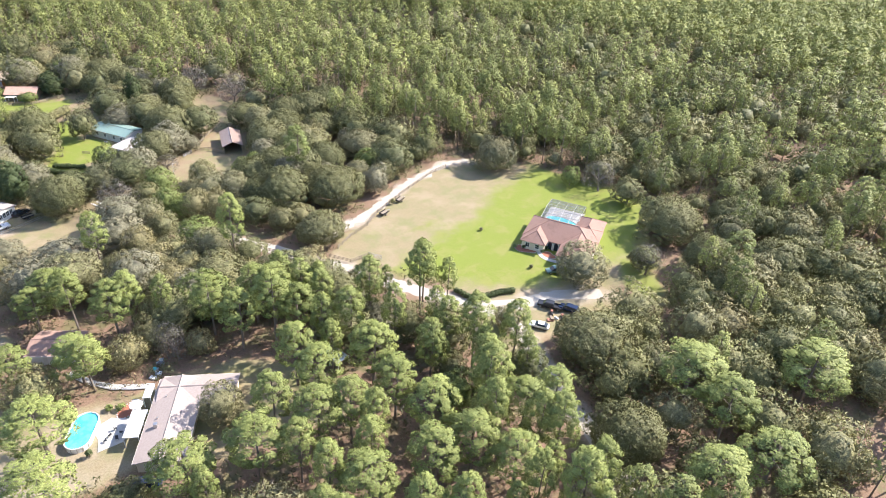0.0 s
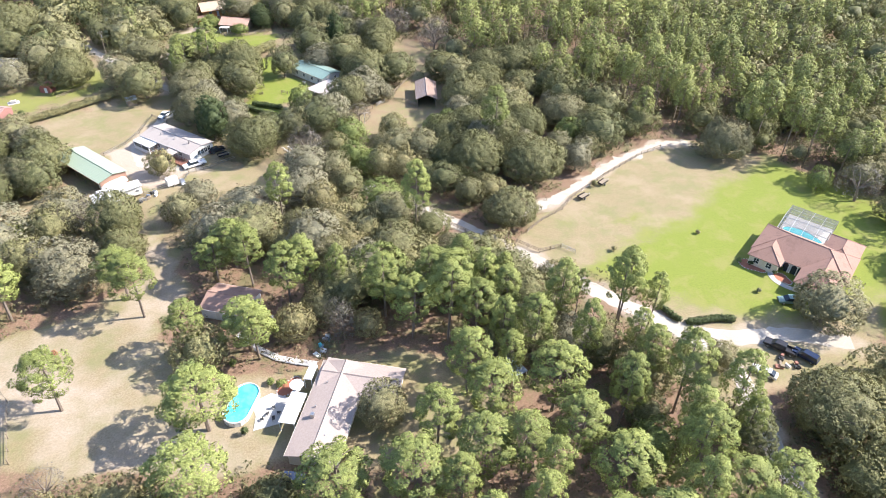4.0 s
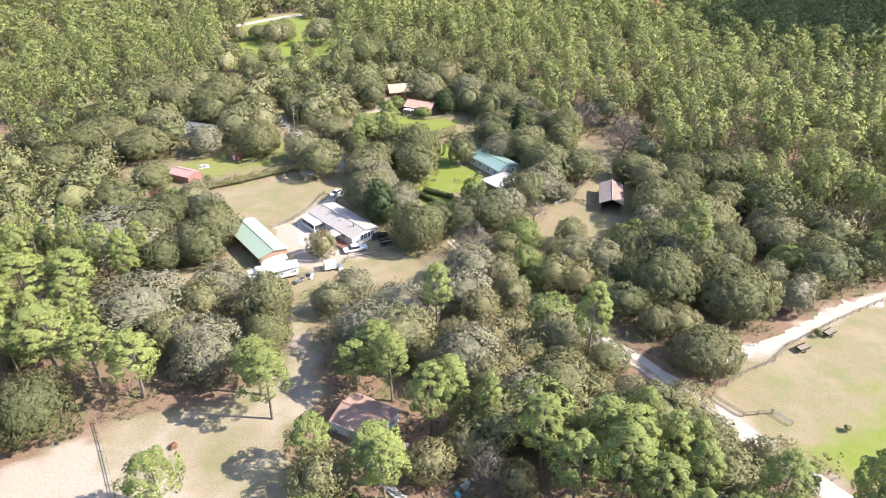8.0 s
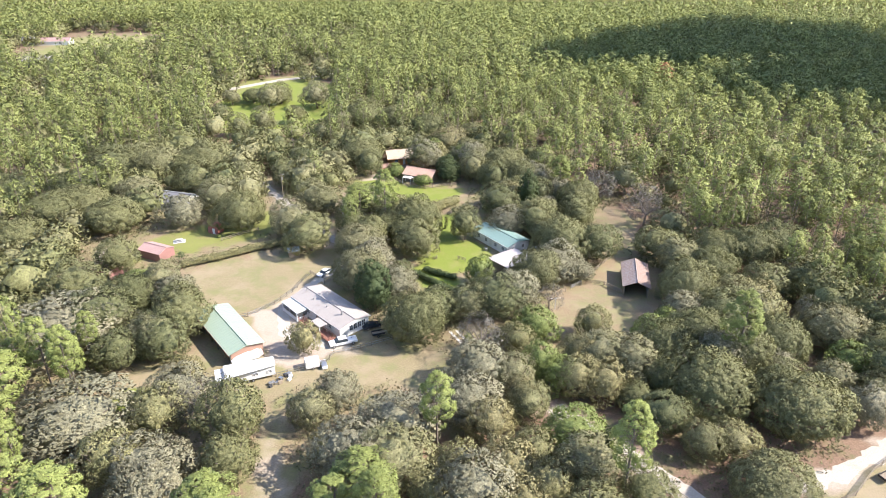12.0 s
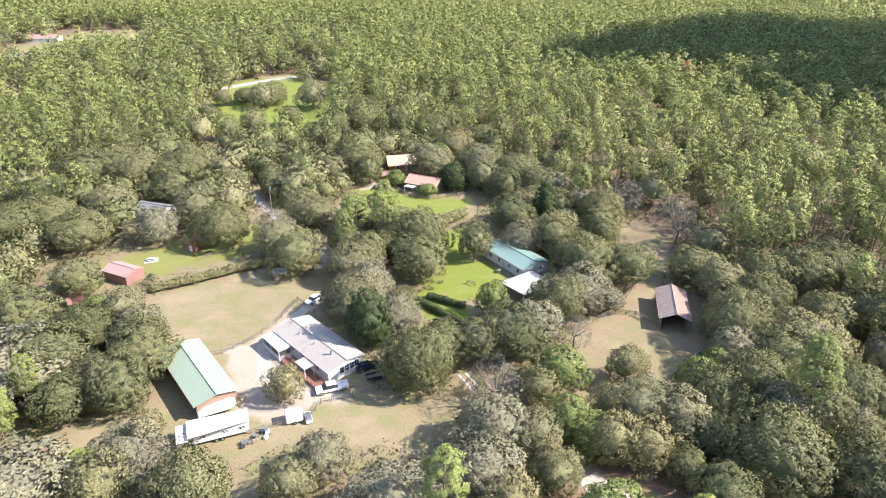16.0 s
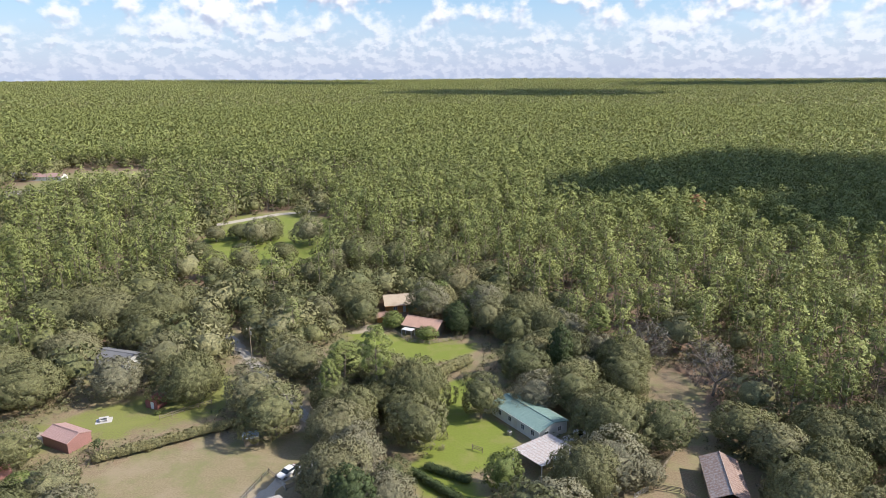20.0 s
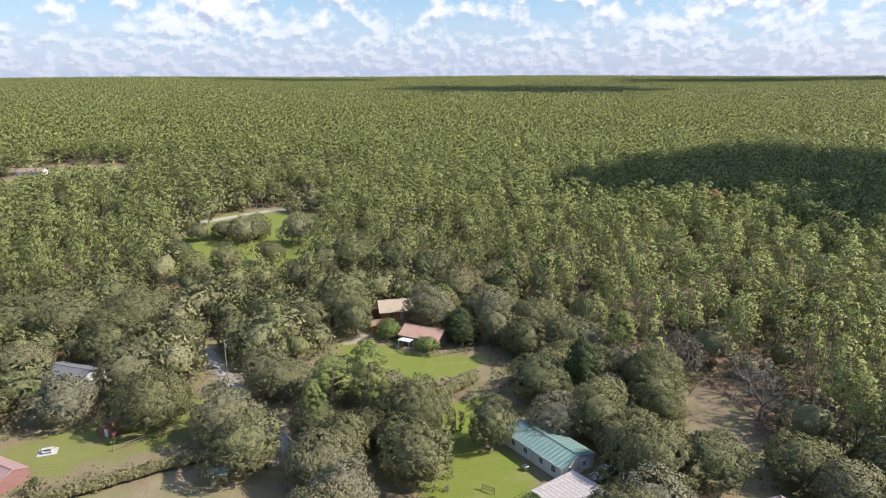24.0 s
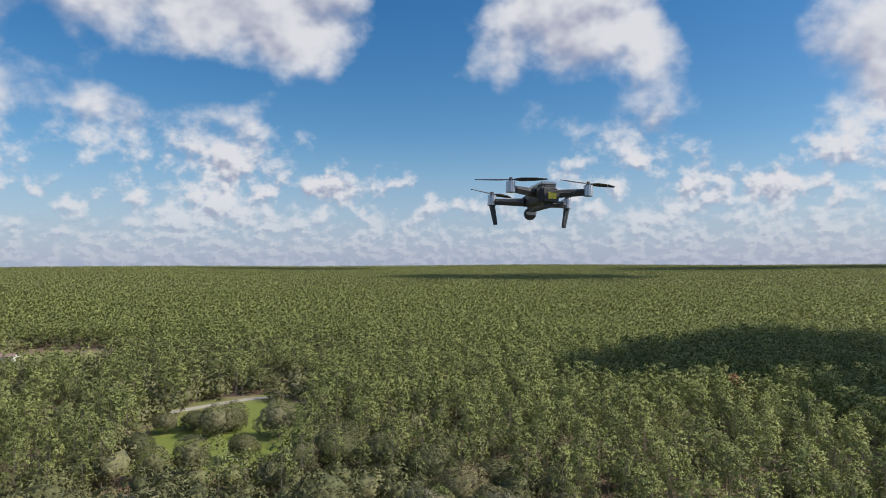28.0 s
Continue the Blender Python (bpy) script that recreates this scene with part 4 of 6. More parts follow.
def is_pine(p):
    x, y = p[:, 0], p[:, 1]
    k = np.full(len(p), 0.06)
    w = ripple(p, 60, 8) * 14
    k[(x + w > 62) & (y > 165)] = 0.92
    k[(x + 0.6 * y + w > 165) & (y > 60)] = 0.85
    k[(x + w > 165)] = 0.45
    k[(y + w > 255)] = 0.9
    k[(x + w < 15) & (y + w > 255) & (y + w < 420)] = 0.55
    k[(x < -58) & (y + w < 105)] = 0.9
    k[(x > 16) & (x < 80) & (y + w < 38)] = 0.7
    k[(x < -110) & (y + w > 180)] = 0.9
    return k


def scatter(rng, low, high, step, keep):
    """Points on a shaken grid over a rectangle."""
    xs, ys = np.arange(low[0], high[0], step), np.arange(low[1], high[1], step)
    p = np.stack(np.meshgrid(xs, ys), -1).reshape(-1, 2)
    p = p + rng.uniform(-0.42, 0.42, p.shape) * step
    return p[keep(p)]


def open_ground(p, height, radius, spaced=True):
    """Where no tree may stand: on clearings, lanes and houses, nor so near that it would hang over them, nor where it
    would hide them from the camera.
    """
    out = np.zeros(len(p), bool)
    # ground that each tree hides behind it, seen from an early camera point
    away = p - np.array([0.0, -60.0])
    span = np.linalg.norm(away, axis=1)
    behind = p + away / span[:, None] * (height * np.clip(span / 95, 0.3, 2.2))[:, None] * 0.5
    for poly in CLEARINGS:
        out |= inside(p, poly) > -radius * 0.6
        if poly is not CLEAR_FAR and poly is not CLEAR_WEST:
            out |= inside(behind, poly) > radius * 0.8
    for line, w in ((ROAD, 2.6), (TRACK, 2.6), (DRIVE, 2.4), (ROAD_EAST, 2.2), (FAR_ROAD, 4)):
        out |= from_line(p, line) < w + radius * 0.6
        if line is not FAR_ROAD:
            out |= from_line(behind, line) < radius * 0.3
    # the same view lines from a later camera point, about 75 m up
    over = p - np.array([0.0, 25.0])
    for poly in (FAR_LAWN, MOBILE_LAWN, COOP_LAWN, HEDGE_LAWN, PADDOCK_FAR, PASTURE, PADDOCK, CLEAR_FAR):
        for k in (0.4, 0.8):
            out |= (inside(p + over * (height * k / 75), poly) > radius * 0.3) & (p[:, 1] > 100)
    for poly in (PADDOCK, PADDOCK_FAR, MOBILE_LAWN, FAR_LAWN):  # that lie in the sun
        for k in (0.45, 0.9):
            out |= inside(p + (-height * k, 0.1 * height * k), poly) > 0
    for x, y, r in FOOTPRINTS:
        out |= np.hypot(*(p - (x, y)).T) < r * 0.7 + radius
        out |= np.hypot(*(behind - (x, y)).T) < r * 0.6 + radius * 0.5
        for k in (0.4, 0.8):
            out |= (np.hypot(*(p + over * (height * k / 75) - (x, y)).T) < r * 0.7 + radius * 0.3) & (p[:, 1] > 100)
    for x, y, r in PLACED if spaced else []:
        out |= np.hypot(*(p - (x, y)).T) < r * 0.75 + radius * 0.6
    return out


def bearing(p):
    return np.degrees(np.arctan2(p[:, 0], p[:, 1] + 90))


rng = np.random.RandomState(21)


def woods(name, trees, style, clumps, count, size, mat, label, variants=6, core=-1):
    """One mesh of many trees: rows of x, y, height, radius."""
    h0, r0 = float(trees[:, 2].mean()), float(trees[:, 3].mean())
    base = [crown(rng, style, clumps, count, size, h0, r0, core) / (r0, r0, h0, 1, 1, 1) for _ in range(variants)]
    parts_, tints = [], []
    for k in range(variants):
        some = trees[k::variants]
        if not len(some):
            continue
        b = base[k]
        a = rng.uniform(0, math.tau, len(some))
        c, s = np.cos(a)[:, None], np.sin(a)[:, None]
        x = (b[None, :, 0] * c - b[None, :, 1] * s) * some[:, 3:4] + some[:, 0:1]
        y = (b[None, :, 0] * s + b[None, :, 1] * c) * some[:, 3:4] + some[:, 1:2]
        z = b[None, :, 2] * some[:, 2:3] + rise(some[:, 0], some[:, 1])[:, None]
        nx_ = b[None, :, 3] * c - b[None, :, 4] * s
        ny_ = b[None, :, 3] * s + b[None, :, 4] * c
        parts_.append(np.stack([x, y, z, nx_, ny_, np.broadcast_to(b[None, :, 5], x.shape)], -1).reshape(-1, 6))
        tints.append(np.repeat(rng.uniform(0, 1, len(some)), b.shape[0]))
    me = soup(name, np.concatenate(parts_), mat, np.concatenate(tints))
    return tagged(new(name, me), label, "woods", kind="stuff")


def trunks(name, trees, label):
    """Bare stems of many pines as one mesh of three-sided bars."""
    n = len(trees)
    a = np.arange(3) * math.tau / 3
    ring = np.stack([np.cos(a), np.sin(a)], 1) * 0.2
    z0 = rise(trees[:, 0], trees[:, 1])
    low = np.concatenate([np.repeat(trees[:, None, :2] + ring[None], 1, 0), np.repeat(z0[:, None, None], 3, 1)], 2)
    high = np.concatenate([trees[:, None, :2] + ring[None] * 0.4, np.repeat((z0 + trees[:, 2] * 0.9)[:, None, None], 3, 1)], 2)
    v = []
    for i in range(3):
        j = (i + 1) % 3
        v += [low[:, i], low[:, j], high[:, j], low[:, i], high[:, j], high[:, i]]
    me = soup(name, np.stack(v, 1).reshape(-1, 3), BARK)
    return tagged(new(name, me), label, "woods", kind="stuff")


def with_sizes(p, h, r, spread=0.22):
    k = rng.uniform(1 - spread, 1 + spread, len(p))
    return np.c_[p, h * k, r * k * rng.uniform(0.85, 1.15, len(p))]

# ---- trees that stand out, one by one: x, y, height, crown radius ----
put("dark", (3.3, 214.9, 9, 4.6), (-15.5, 124.2, 16, 5.1), (3.1, 220.8, 9, 4.2))
put("cedar", (30.4, 75.4, 7, 2.1), (28.8, 185.9, 17, 3.4), (30.0, 73.3, 8, 1.9))
put("oak", (-23.8, 153.6, 11, 7.9), (60.7, 125.6, 12.5, 7.6), (-34.9, 69.1, 12, 5.4), (-72.7, 48.2, 12.3, 7.5), (92.2, 93.5, 11.5, 6.8), (23.1, 53.9, 11.9, 7.1), (36.5, 53.0, 8.5, 4.4), (126.1, 80.4, 12.5, 7.9), (149.9, 40.6, 9, 5.1), (105.8, 14.9, 11, 7.0), (146.2, 20.5, 12.5, 10.5), (140.2, 3.3, 12.3, 7.4), (165.6, 13.6, 12.5, 9.3), (87.9, -8.3, 12.5, 9.7), (76.2, -33.1, 12.5, 8.2), (11.9, 13.2, 9, 4.2), (154.5, -7.6, 12.5, 8.5), (126.0, 11.8, 8, 4.8), (14.3, 121.5, 11.6, 6.9))
put("oak", (69.7, 136.0, 12.3, 7.4), (-45.1, 167.8, 11.3, 6.6), (-72.0, 186.1, 11.6, 6.9), (-85.3, 204.1, 11.5, 6.8), (85.5, 148.5, 12.5, 8.2), (-88.3, 322.9, 12.5, 6.2), (-108.9, 328.6, 9, 5.2), (-104.4, 294.1, 10, 6.0), (-89.5, 271.8, 10, 5.4), (-25.8, 221.6, 11, 5.2), (-84.6, 336.6, 10, 6.2), (-68.3, 293.7, 10, 5.7), (-80.3, 280.2, 11, 5.9), (-72.9, 122.7, 12, 7.4), (-75.4, 113.4, 12, 7.2), (-58.9, 104.5, 11, 5.6), (-88.9, 128.8, 12, 6.9), (-68.6, 129.9, 11, 5.2), (-86.7, 144.1, 11, 6.2), (15.2, 93.7, 9.4, 5.1))
put("oak", (17.6, 85.7, 8.1, 4.1), (34.6, 100.2, 9.6, 5.2), (47.8, 101.3, 12.2, 7.3), (65.1, 114.1, 11.9, 7.1), (-113.7, 180.7, 12.5, 9.2), (-62.6, 106.3, 11, 5.6), (-58.8, 114.0, 12, 6.1), (-67.7, 101.4, 10, 5.5), (-36.3, 78.8, 15, 6.2), (-3.9, 112.2, 14, 8.0), (-6.2, 154.6, 12, 6.6), (-19.4, 158.6, 12, 5.6), (-36.9, 157.5, 12, 6.8), (-61.7, 173.6, 12, 8.0), (-100.4, 171.8, 12, 9.9), (-120.5, 176.5, 12, 11.0), (-120.8, 156.8, 11, 8.9), (-125.0, 199.7, 11, 11.4), (-100.7, 191.4, 11, 8.5))
put("oak", (-141.2, 191.5, 11, 10.3), (-112.4, 223.3, 12, 10.8), (-92.8, 219.9, 12, 9.3), (7.7, 121.4, 10, 5.6), (34.5, 153.4, 13, 8.8), (7.7, 164.7, 11, 4.5), (19.5, 182.3, 11, 6.6), (42.5, 172.5, 10, 4.6), (61.9, 153.4, 10, 6.9), (76.5, 148.6, 11, 7.8), (94.3, 152.3, 11, 8.2), (63.7, 134.1, 11, 6.0), (81.5, 130.0, 11, 6.5), (56.6, 106.7, 12, 7.9), (53.0, 89.6, 13, 9.4), (67.1, 82.0, 13, 9.5), (54.4, 64.8, 10, 7.7), (42.2, 81.4, 9, 4.7), (88.4, 109.3, 11, 7.6), (94.7, 101.9, 10, 6.0))
put("oak", (73.2, 104.6, 11, 7.5), (-23.0, 82.5, 9, 3.9), (25.0, 61.0, 8, 4.6), (44.6, 93.3, 9, 4.4), (-30.5, 231.7, 12, 8.6), (-41.1, 187.3, 10, 6.3), (-63.2, 321.6, 14, 7.0), (-83.7, 330.4, 9, 5.8), (-98.7, 332.9, 9, 7.0), (-34.0, 280.5, 14, 10.7), (-20.5, 278.7, 14, 9.5), (-6.4, 266.1, 13, 8.5), (-43.9, 272.5, 13, 7.5), (-119.0, 217.7, 13, 12.0), (-103.0, 218.6, 13, 10.2), (-86.5, 222.7, 13, 10.0), (-68.8, 208.5, 12, 6.0), (24.1, 221.1, 12, 8.8), (13.9, 258.4, 11, 7.2), (12.4, 215.2, 11, 5.1))
put("oak", (43.0, 179.2, 10, 5.5), (-38.9, 222.7, 11, 5.8), (-51.0, 225.3, 11, 6.4), (-55.6, 209.7, 10, 5.2), (-36.3, 185.3, 9, 5.3), (-15.7, 181.9, 9, 6.5), (37.9, 221.1, 12, 5.3))
put("grey", (64.3, 175.4, 12, 6.1), (8.5, 34.3, 10, 2.9), (53.1, 33.9, 7, 3.0), (9.5, 105.2, 12, 5.7), (147.4, 51.4, 12, 5.7), (7.9, 36.2, 10, 3.4), (124.7, 8.9, 10.1, 4.4), (27.1, 124.6, 8, 3.9), (53.8, 193.8, 11, 6.1), (67.3, 185.8, 11, 7.0), (55.1, 199.7, 11, 7.0))
put("bright", (24.2, 94.7, 8, 4.4), (-2.6, 245.0, 8, 4.6), (141.0, 58.7, 7, 3.1), (-16.8, 222.2, 5, 2.8), (-5.9, 210.1, 5, 3.4), (21.1, 97.2, 10, 3.8), (52.0, 113.7, 8, 3.0), (10.7, 137.5, 9, 3.4), (21.9, 111.6, 10, 5.0), (47.2, 109.1, 9, 4.1), (-16.3, 218.6, 6, 3.3), (-2.5, 240.8, 9, 4.9))
put("pine", (-30.3, 50.8, 17, 4.7), (-75.9, 62.9, 17, 7.0), (-90.1, 81.6, 17, 6.5), (-80.3, 83.8, 17, 6.0), (-42.5, 29.5, 15, 4.8), (-20.6, 38.7, 13, 4.1), (-8.1, 33.2, 14, 4.1), (-0.9, 46.9, 17, 4.7), (2.6, 48.8, 17, 4.0), (17.7, 39.0, 17, 4.7), (21.7, 31.2, 17, 4.7), (31.2, 36.5, 17, 5.3), (33.7, 27.0, 17, 4.5), (27.5, 38.6, 17, 4.3), (-8.3, 55.3, 17, 4.2), (41.8, 7.7, 17, 5.5), (41.1, -3.0, 17, 4.9), (29.4, 7.1, 17, 5.0), (31.2, -4.1, 17, 4.4), (25.1, -3.0, 17, 5.0))
put("pine", (13.4, -4.5, 17, 5.6), (2.0, -1.6, 14, 6.1), (-17.5, 18.7, 15, 6.8), (-9.6, 35.9, 13, 5.4), (-18.4, 3.1, 17, 6.2), (59.2, -19.7, 17, 5.2), (66.2, -20.3, 17, 4.6), (50.3, -29.5, 17, 5.2), (26.2, -21.0, 17, 5.6), (44.6, -11.6, 17, 5.3), (46.4, -21.8, 17, 5.6), (38.6, -21.5, 17, 5.4), (94.8, -29.1, 17, 7.3), (89.4, -51.8, 17, 6.6), (93.9, -39.1, 17, 5.9), (117.5, -41.6, 17, 7.3), (77.8, -49.2, 17, 5.9), (28.0, 15.2, 17, 4.7), (19.4, 4.1, 17, 4.3), (-33.8, 57.1, 14, 4.9))
put("pine", (-56.0, 56.3, 16, 5.5), (-65.1, 58.8, 16, 4.9), (-76.3, 74.0, 16, 4.3), (-11.5, 62.7, 13, 5.4), (-15.6, 58.5, 12, 4.1), (-25.6, 178.7, 13, 5.1), (41.9, 201.0, 15, 4.0))
put("scrub", (-17.8, 34.3, 10, 5.3), (12.1, 67.4, 10, 5.6), (10.0, 56.6, 9.5, 4.4), (54.8, 36.6, 10, 4.9), (44.9, 49.2, 9.9, 4.6), (17.6, 63.4, 9.8, 4.5), (3.2, 68.6, 9.9, 4.6), (30.1, 52.9, 8.6, 3.8), (78.4, 9.6, 6, 3.5), (106.3, -4.7, 10, 6.4), (120.6, -19.6, 10, 6.5), (27.8, 92.8, 9.7, 4.5), (16.1, 87.4, 8.2, 3.6), (35.1, 112.8, 9.1, 4.1), (-51.2, 96.8, 6, 3.2), (-29.7, 107.3, 8, 3.7), (86.8, 89.9, 8, 4.9), (-0.9, 63.8, 9, 4.8), (9.7, 78.4, 10, 4.7), (16.4, 72.0, 9, 4.5))
put("scrub", (13.7, 61.2, 9, 4.7), (33.4, 91.4, 9, 4.6), (53.0, 76.0, 7, 4.7), (29.4, 101.8, 9, 3.9))
put("moss", (-45.3, 63.5, 10.8, 6.9), (6.5, 84.7, 10.4, 6.6), (-19.2, 88.4, 9, 4.7), (20.5, 169.1, 9, 5.9), (-83.7, 109.1, 12, 13.0), (-65.5, 78.9, 11, 11.8), (-47.7, 68.2, 10, 7.2), (-79.6, 174.8, 11, 6.8), (18.6, 125.6, 11, 6.8), (8.4, 95.1, 11, 7.0), (-7.9, 77.9, 11, 8.2))
put("rust", (121.1, 347.5, 19, 5.4))

# near and middle woods
def visible(p):
    b, d = bearing(p), np.hypot(p[:, 0], p[:, 1] + 90)
    return (b > -42) & (b < np.where(d < 620, 74, 38)) & (p[:, 1] > -75)


p = scatter(rng, (-190, -75), (330, 330), 6.0, visible)
pines = p[(rng.uniform(size=len(p)) < is_pine(p)) & (np.hypot(p[:, 0], p[:, 1]) < 330)]
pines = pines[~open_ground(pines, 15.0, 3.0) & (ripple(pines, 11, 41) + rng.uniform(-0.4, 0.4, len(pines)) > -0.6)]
p = scatter(rng, (-190, -75), (330, 330), 6.7, visible)
oaks = p[(rng.uniform(size=len(p)) > is_pine(p) * 0.93) & (np.hypot(p[:, 0], p[:, 1]) < 330)]
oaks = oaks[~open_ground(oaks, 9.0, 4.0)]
pines, oaks = with_sizes(pines, 17.5, 3.2, 0.28), with_sizes(oaks, 9.6, 5.4, 0.34)


def nearest(trees, n):
    d = np.abs(trees[:, 0]) + np.abs(np.clip(trees[:, 1], -100, None) - 60) * 0.6
    order = np.argsort(d)
    return trees[order[:n]], trees[order[n:]]


near, pines = nearest(pines, 150)
for row in near:
    tree("pine", *[float(v) for v in row])
near, oaks = nearest(oaks, 230)
for row in near:
    tree(tree_random.choices(("oak", "moss", "scrub", "bright", "grey"), (0.5, 0.2, 0.17, 0.07, 0.06))[0], *[float(v) for v in row])
seen_near = np.hypot(pines[:, 0] - 30, pines[:, 1] + 30) < 200
woods("pine_wood", pines[seen_near], "pine", 44, 32, 0.19, PINE_FAR, "pine wood of tall bright green trees", 10)
woods("pine_wood", pines[~seen_near], "far_pine", 26, 18, 0.27, PINE_FAR, "pine wood of tall bright green trees", 12)
trunks("pine_stems", pines, "bare brown stems of the pine wood")
seen_near = np.hypot(oaks[:, 0] - 30, oaks[:, 1] + 30) < 185
woods("oak_wood", oaks[seen_near], "oak", 70, 30, 0.23, OAK_FAR, "broadleaf wood of grey-green oaks", 12, 1)
woods("oak_wood", oaks[~seen_near], "oak", 46, 10, 0.42, OAK_FAR, "broadleaf wood of grey-green oaks", 12, 1)


rest = scatter(rng, (-190, -150), (330, 330), 8.0, lambda p: ~visible(p) & (np.hypot(p[:, 0], p[:, 1]) < 330))
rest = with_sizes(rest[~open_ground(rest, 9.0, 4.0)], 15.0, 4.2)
woods("pine_wood", rest, "far_pine", 9, 5, 0.7, PINE_FAR, "pine wood of tall bright green trees", 8, -1)
trunks("pine_stems", rest, "bare brown stems of the pine wood")


low = scatter(rng, (-120, -60), (200, 230), 3.0, visible)
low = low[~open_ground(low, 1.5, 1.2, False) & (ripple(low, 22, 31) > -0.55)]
woods("undergrowth", with_sizes(low, 2.0, 1.7, 0.5), "bush", 9, 9, 0.15, SCRUB_FAR, "low olive scrub and saplings under the trees", 10, -1)


def ring(r0, r1, step, h, r):
    def keep(p):
        d = np.hypot(p[:, 0], p[:, 1])
        # ground beyond each tree on the camera's view line, to keep CLEAR_FAR seen
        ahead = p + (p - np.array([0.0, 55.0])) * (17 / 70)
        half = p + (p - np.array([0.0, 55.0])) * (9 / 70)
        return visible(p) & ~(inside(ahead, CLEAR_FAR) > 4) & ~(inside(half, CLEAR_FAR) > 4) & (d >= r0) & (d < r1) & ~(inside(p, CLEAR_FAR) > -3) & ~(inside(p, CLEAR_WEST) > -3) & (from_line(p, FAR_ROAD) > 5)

    return with_sizes(scatter(rng, (-r1, -80), (r1, r1), step, keep), h, r)


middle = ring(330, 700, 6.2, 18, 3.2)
west = (middle[:, 0] < -60) & (middle[:, 0] > -340) & (middle[:, 1] < 580)
middle = middle[~west | (ripple(middle[:, :2], 45, 17) > 0.05)]
far_off = np.hypot(middle[:, 0], middle[:, 1]) > 480
woods("pine_wood", middle[~far_off], "far_pine", 16, 14, 0.40, PINE_FAR, "pine wood of tall bright green trees", 10)
woods("pine_wood", middle[far_off], "far_pine", 10, 9, 0.58, PINE_FAR, "pine wood of tall bright green trees", 10)
trunks("pine_stems", middle[np.hypot(middle[:, 0] + 90, middle[:, 1] - 380) < 170], "bare brown stems of the pine wood")
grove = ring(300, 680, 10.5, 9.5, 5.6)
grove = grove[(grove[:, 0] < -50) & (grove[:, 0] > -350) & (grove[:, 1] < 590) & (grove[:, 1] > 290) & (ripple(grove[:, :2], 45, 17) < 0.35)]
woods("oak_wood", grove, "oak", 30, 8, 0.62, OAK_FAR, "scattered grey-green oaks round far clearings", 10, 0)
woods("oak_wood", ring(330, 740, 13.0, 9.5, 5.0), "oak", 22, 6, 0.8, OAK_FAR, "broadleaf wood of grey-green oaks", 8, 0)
woods("far_wood", ring(700, 1500, 7.6, 18, 3.7), "far_pine", 7, 4, 0.98, PINE_FAR, "far pine wood reaching to the horizon", 10, -1)
woods("far_wood", ring(1500, 4650, 18.0, 15, 9.5), "far_pine", 5, 3, 1.9, PINE_FAR, "far pine wood reaching to the horizon", 8, -1)

# ---- vehicles ----
PAINT_WHITE = surface("white_car_paint", (0.75, 0.75, 0.75), (0.78, 0.78, 0.78), 1.0, 0.25, stain=0.05)
PAINT_BLUE = surface("blue_car_paint", (0.02, 0.032, 0.07), (0.025, 0.04, 0.085), 1.0, 0.25, stain=0.05)
PAINT_DARK = surface("black_car_paint", (0.03, 0.03, 0.035), (0.04, 0.04, 0.045), 1.0, 0.25, stain=0.05)
PAINT_TEAL = surface("grey_green_car_paint", (0.15, 0.24, 0.24), (0.18, 0.28, 0.27), 1.0, 0.25, stain=0.05)
RUBBER = surface("tyre_rubber", (0.025, 0.025, 0.025), (0.04, 0.04, 0.04), 4.0, 0.85)
LAMP_RED = surface("red_lamp_glass", (0.35, 0.02, 0.02), (0.4, 0.03, 0.03), 4.0, 0.2, stain=0.0)
LAMP_CLEAR = surface("clear_lamp_glass", (0.7, 0.7, 0.68), (0.75, 0.75, 0.73), 4.0, 0.15, stain=0.0)
PLASTIC = surface("dark_grey_plastic", (0.045, 0.047, 0.052), (0.06, 0.062, 0.067), 30.0, 0.45, stain=0.05)
BLUE_SHEET = surface("blue_sheet", (0.24, 0.30, 0.38), (0.33, 0.38, 0.45), 2.0, 0.6)
CONCRETE = surface("pale_concrete", (0.47, 0.45, 0.43), (0.55, 0.53, 0.505), 0.8, 0.85, stain=0.3)
MULCH = surface("red_mulch", (0.30, 0.11, 0.07), (0.40, 0.17, 0.11), 2.5, 0.95)
POOL_WALL = surface("pool_liner", (0.10, 0.55, 0.60), (0.14, 0.62, 0.66), 1.0, 0.4, stain=0.1)
m, g = material("pool_water")
at = g.node("ShaderNodeTexCoord").outputs["Object"]
finish(g, g.mix(g.ramp(g.noise(at, 0.6, 3.0), 0.3, 0.7), rgb(0.05, 0.50, 0.58), rgb(0.13, 0.66, 0.70)), 0.08, 0.0, g.noise(at, 3.0, 3.0), 0.02)
WATER = m


def prism(profile, width, taper=1.0, split=None):
    """A side outline of x, z points drawn across the width; points above split lean in by taper."""
    bm = bmesh.new()
    rows = []
    for s in (-1, 1):
        rows.append([bm.verts.new((x, s * width / 2 * (taper if split is not None and z > split else 1.0), z)) for x, z in profile])
    n = len(profile)
    bm.faces.new(rows[0]), bm.faces.new(rows[1][::-1])
    for i in range(n):
        bm.faces.new((rows[0][i], rows[1][i], rows[1][(i + 1) % n], rows[0][(i + 1) % n]))
    bmesh.ops.recalc_face_normals(bm, faces=bm.faces[:])
    bmesh.ops.bevel(bm, geom=bm.edges[:], offset=0.05, segments=2, affect="EDGES")
    return bm


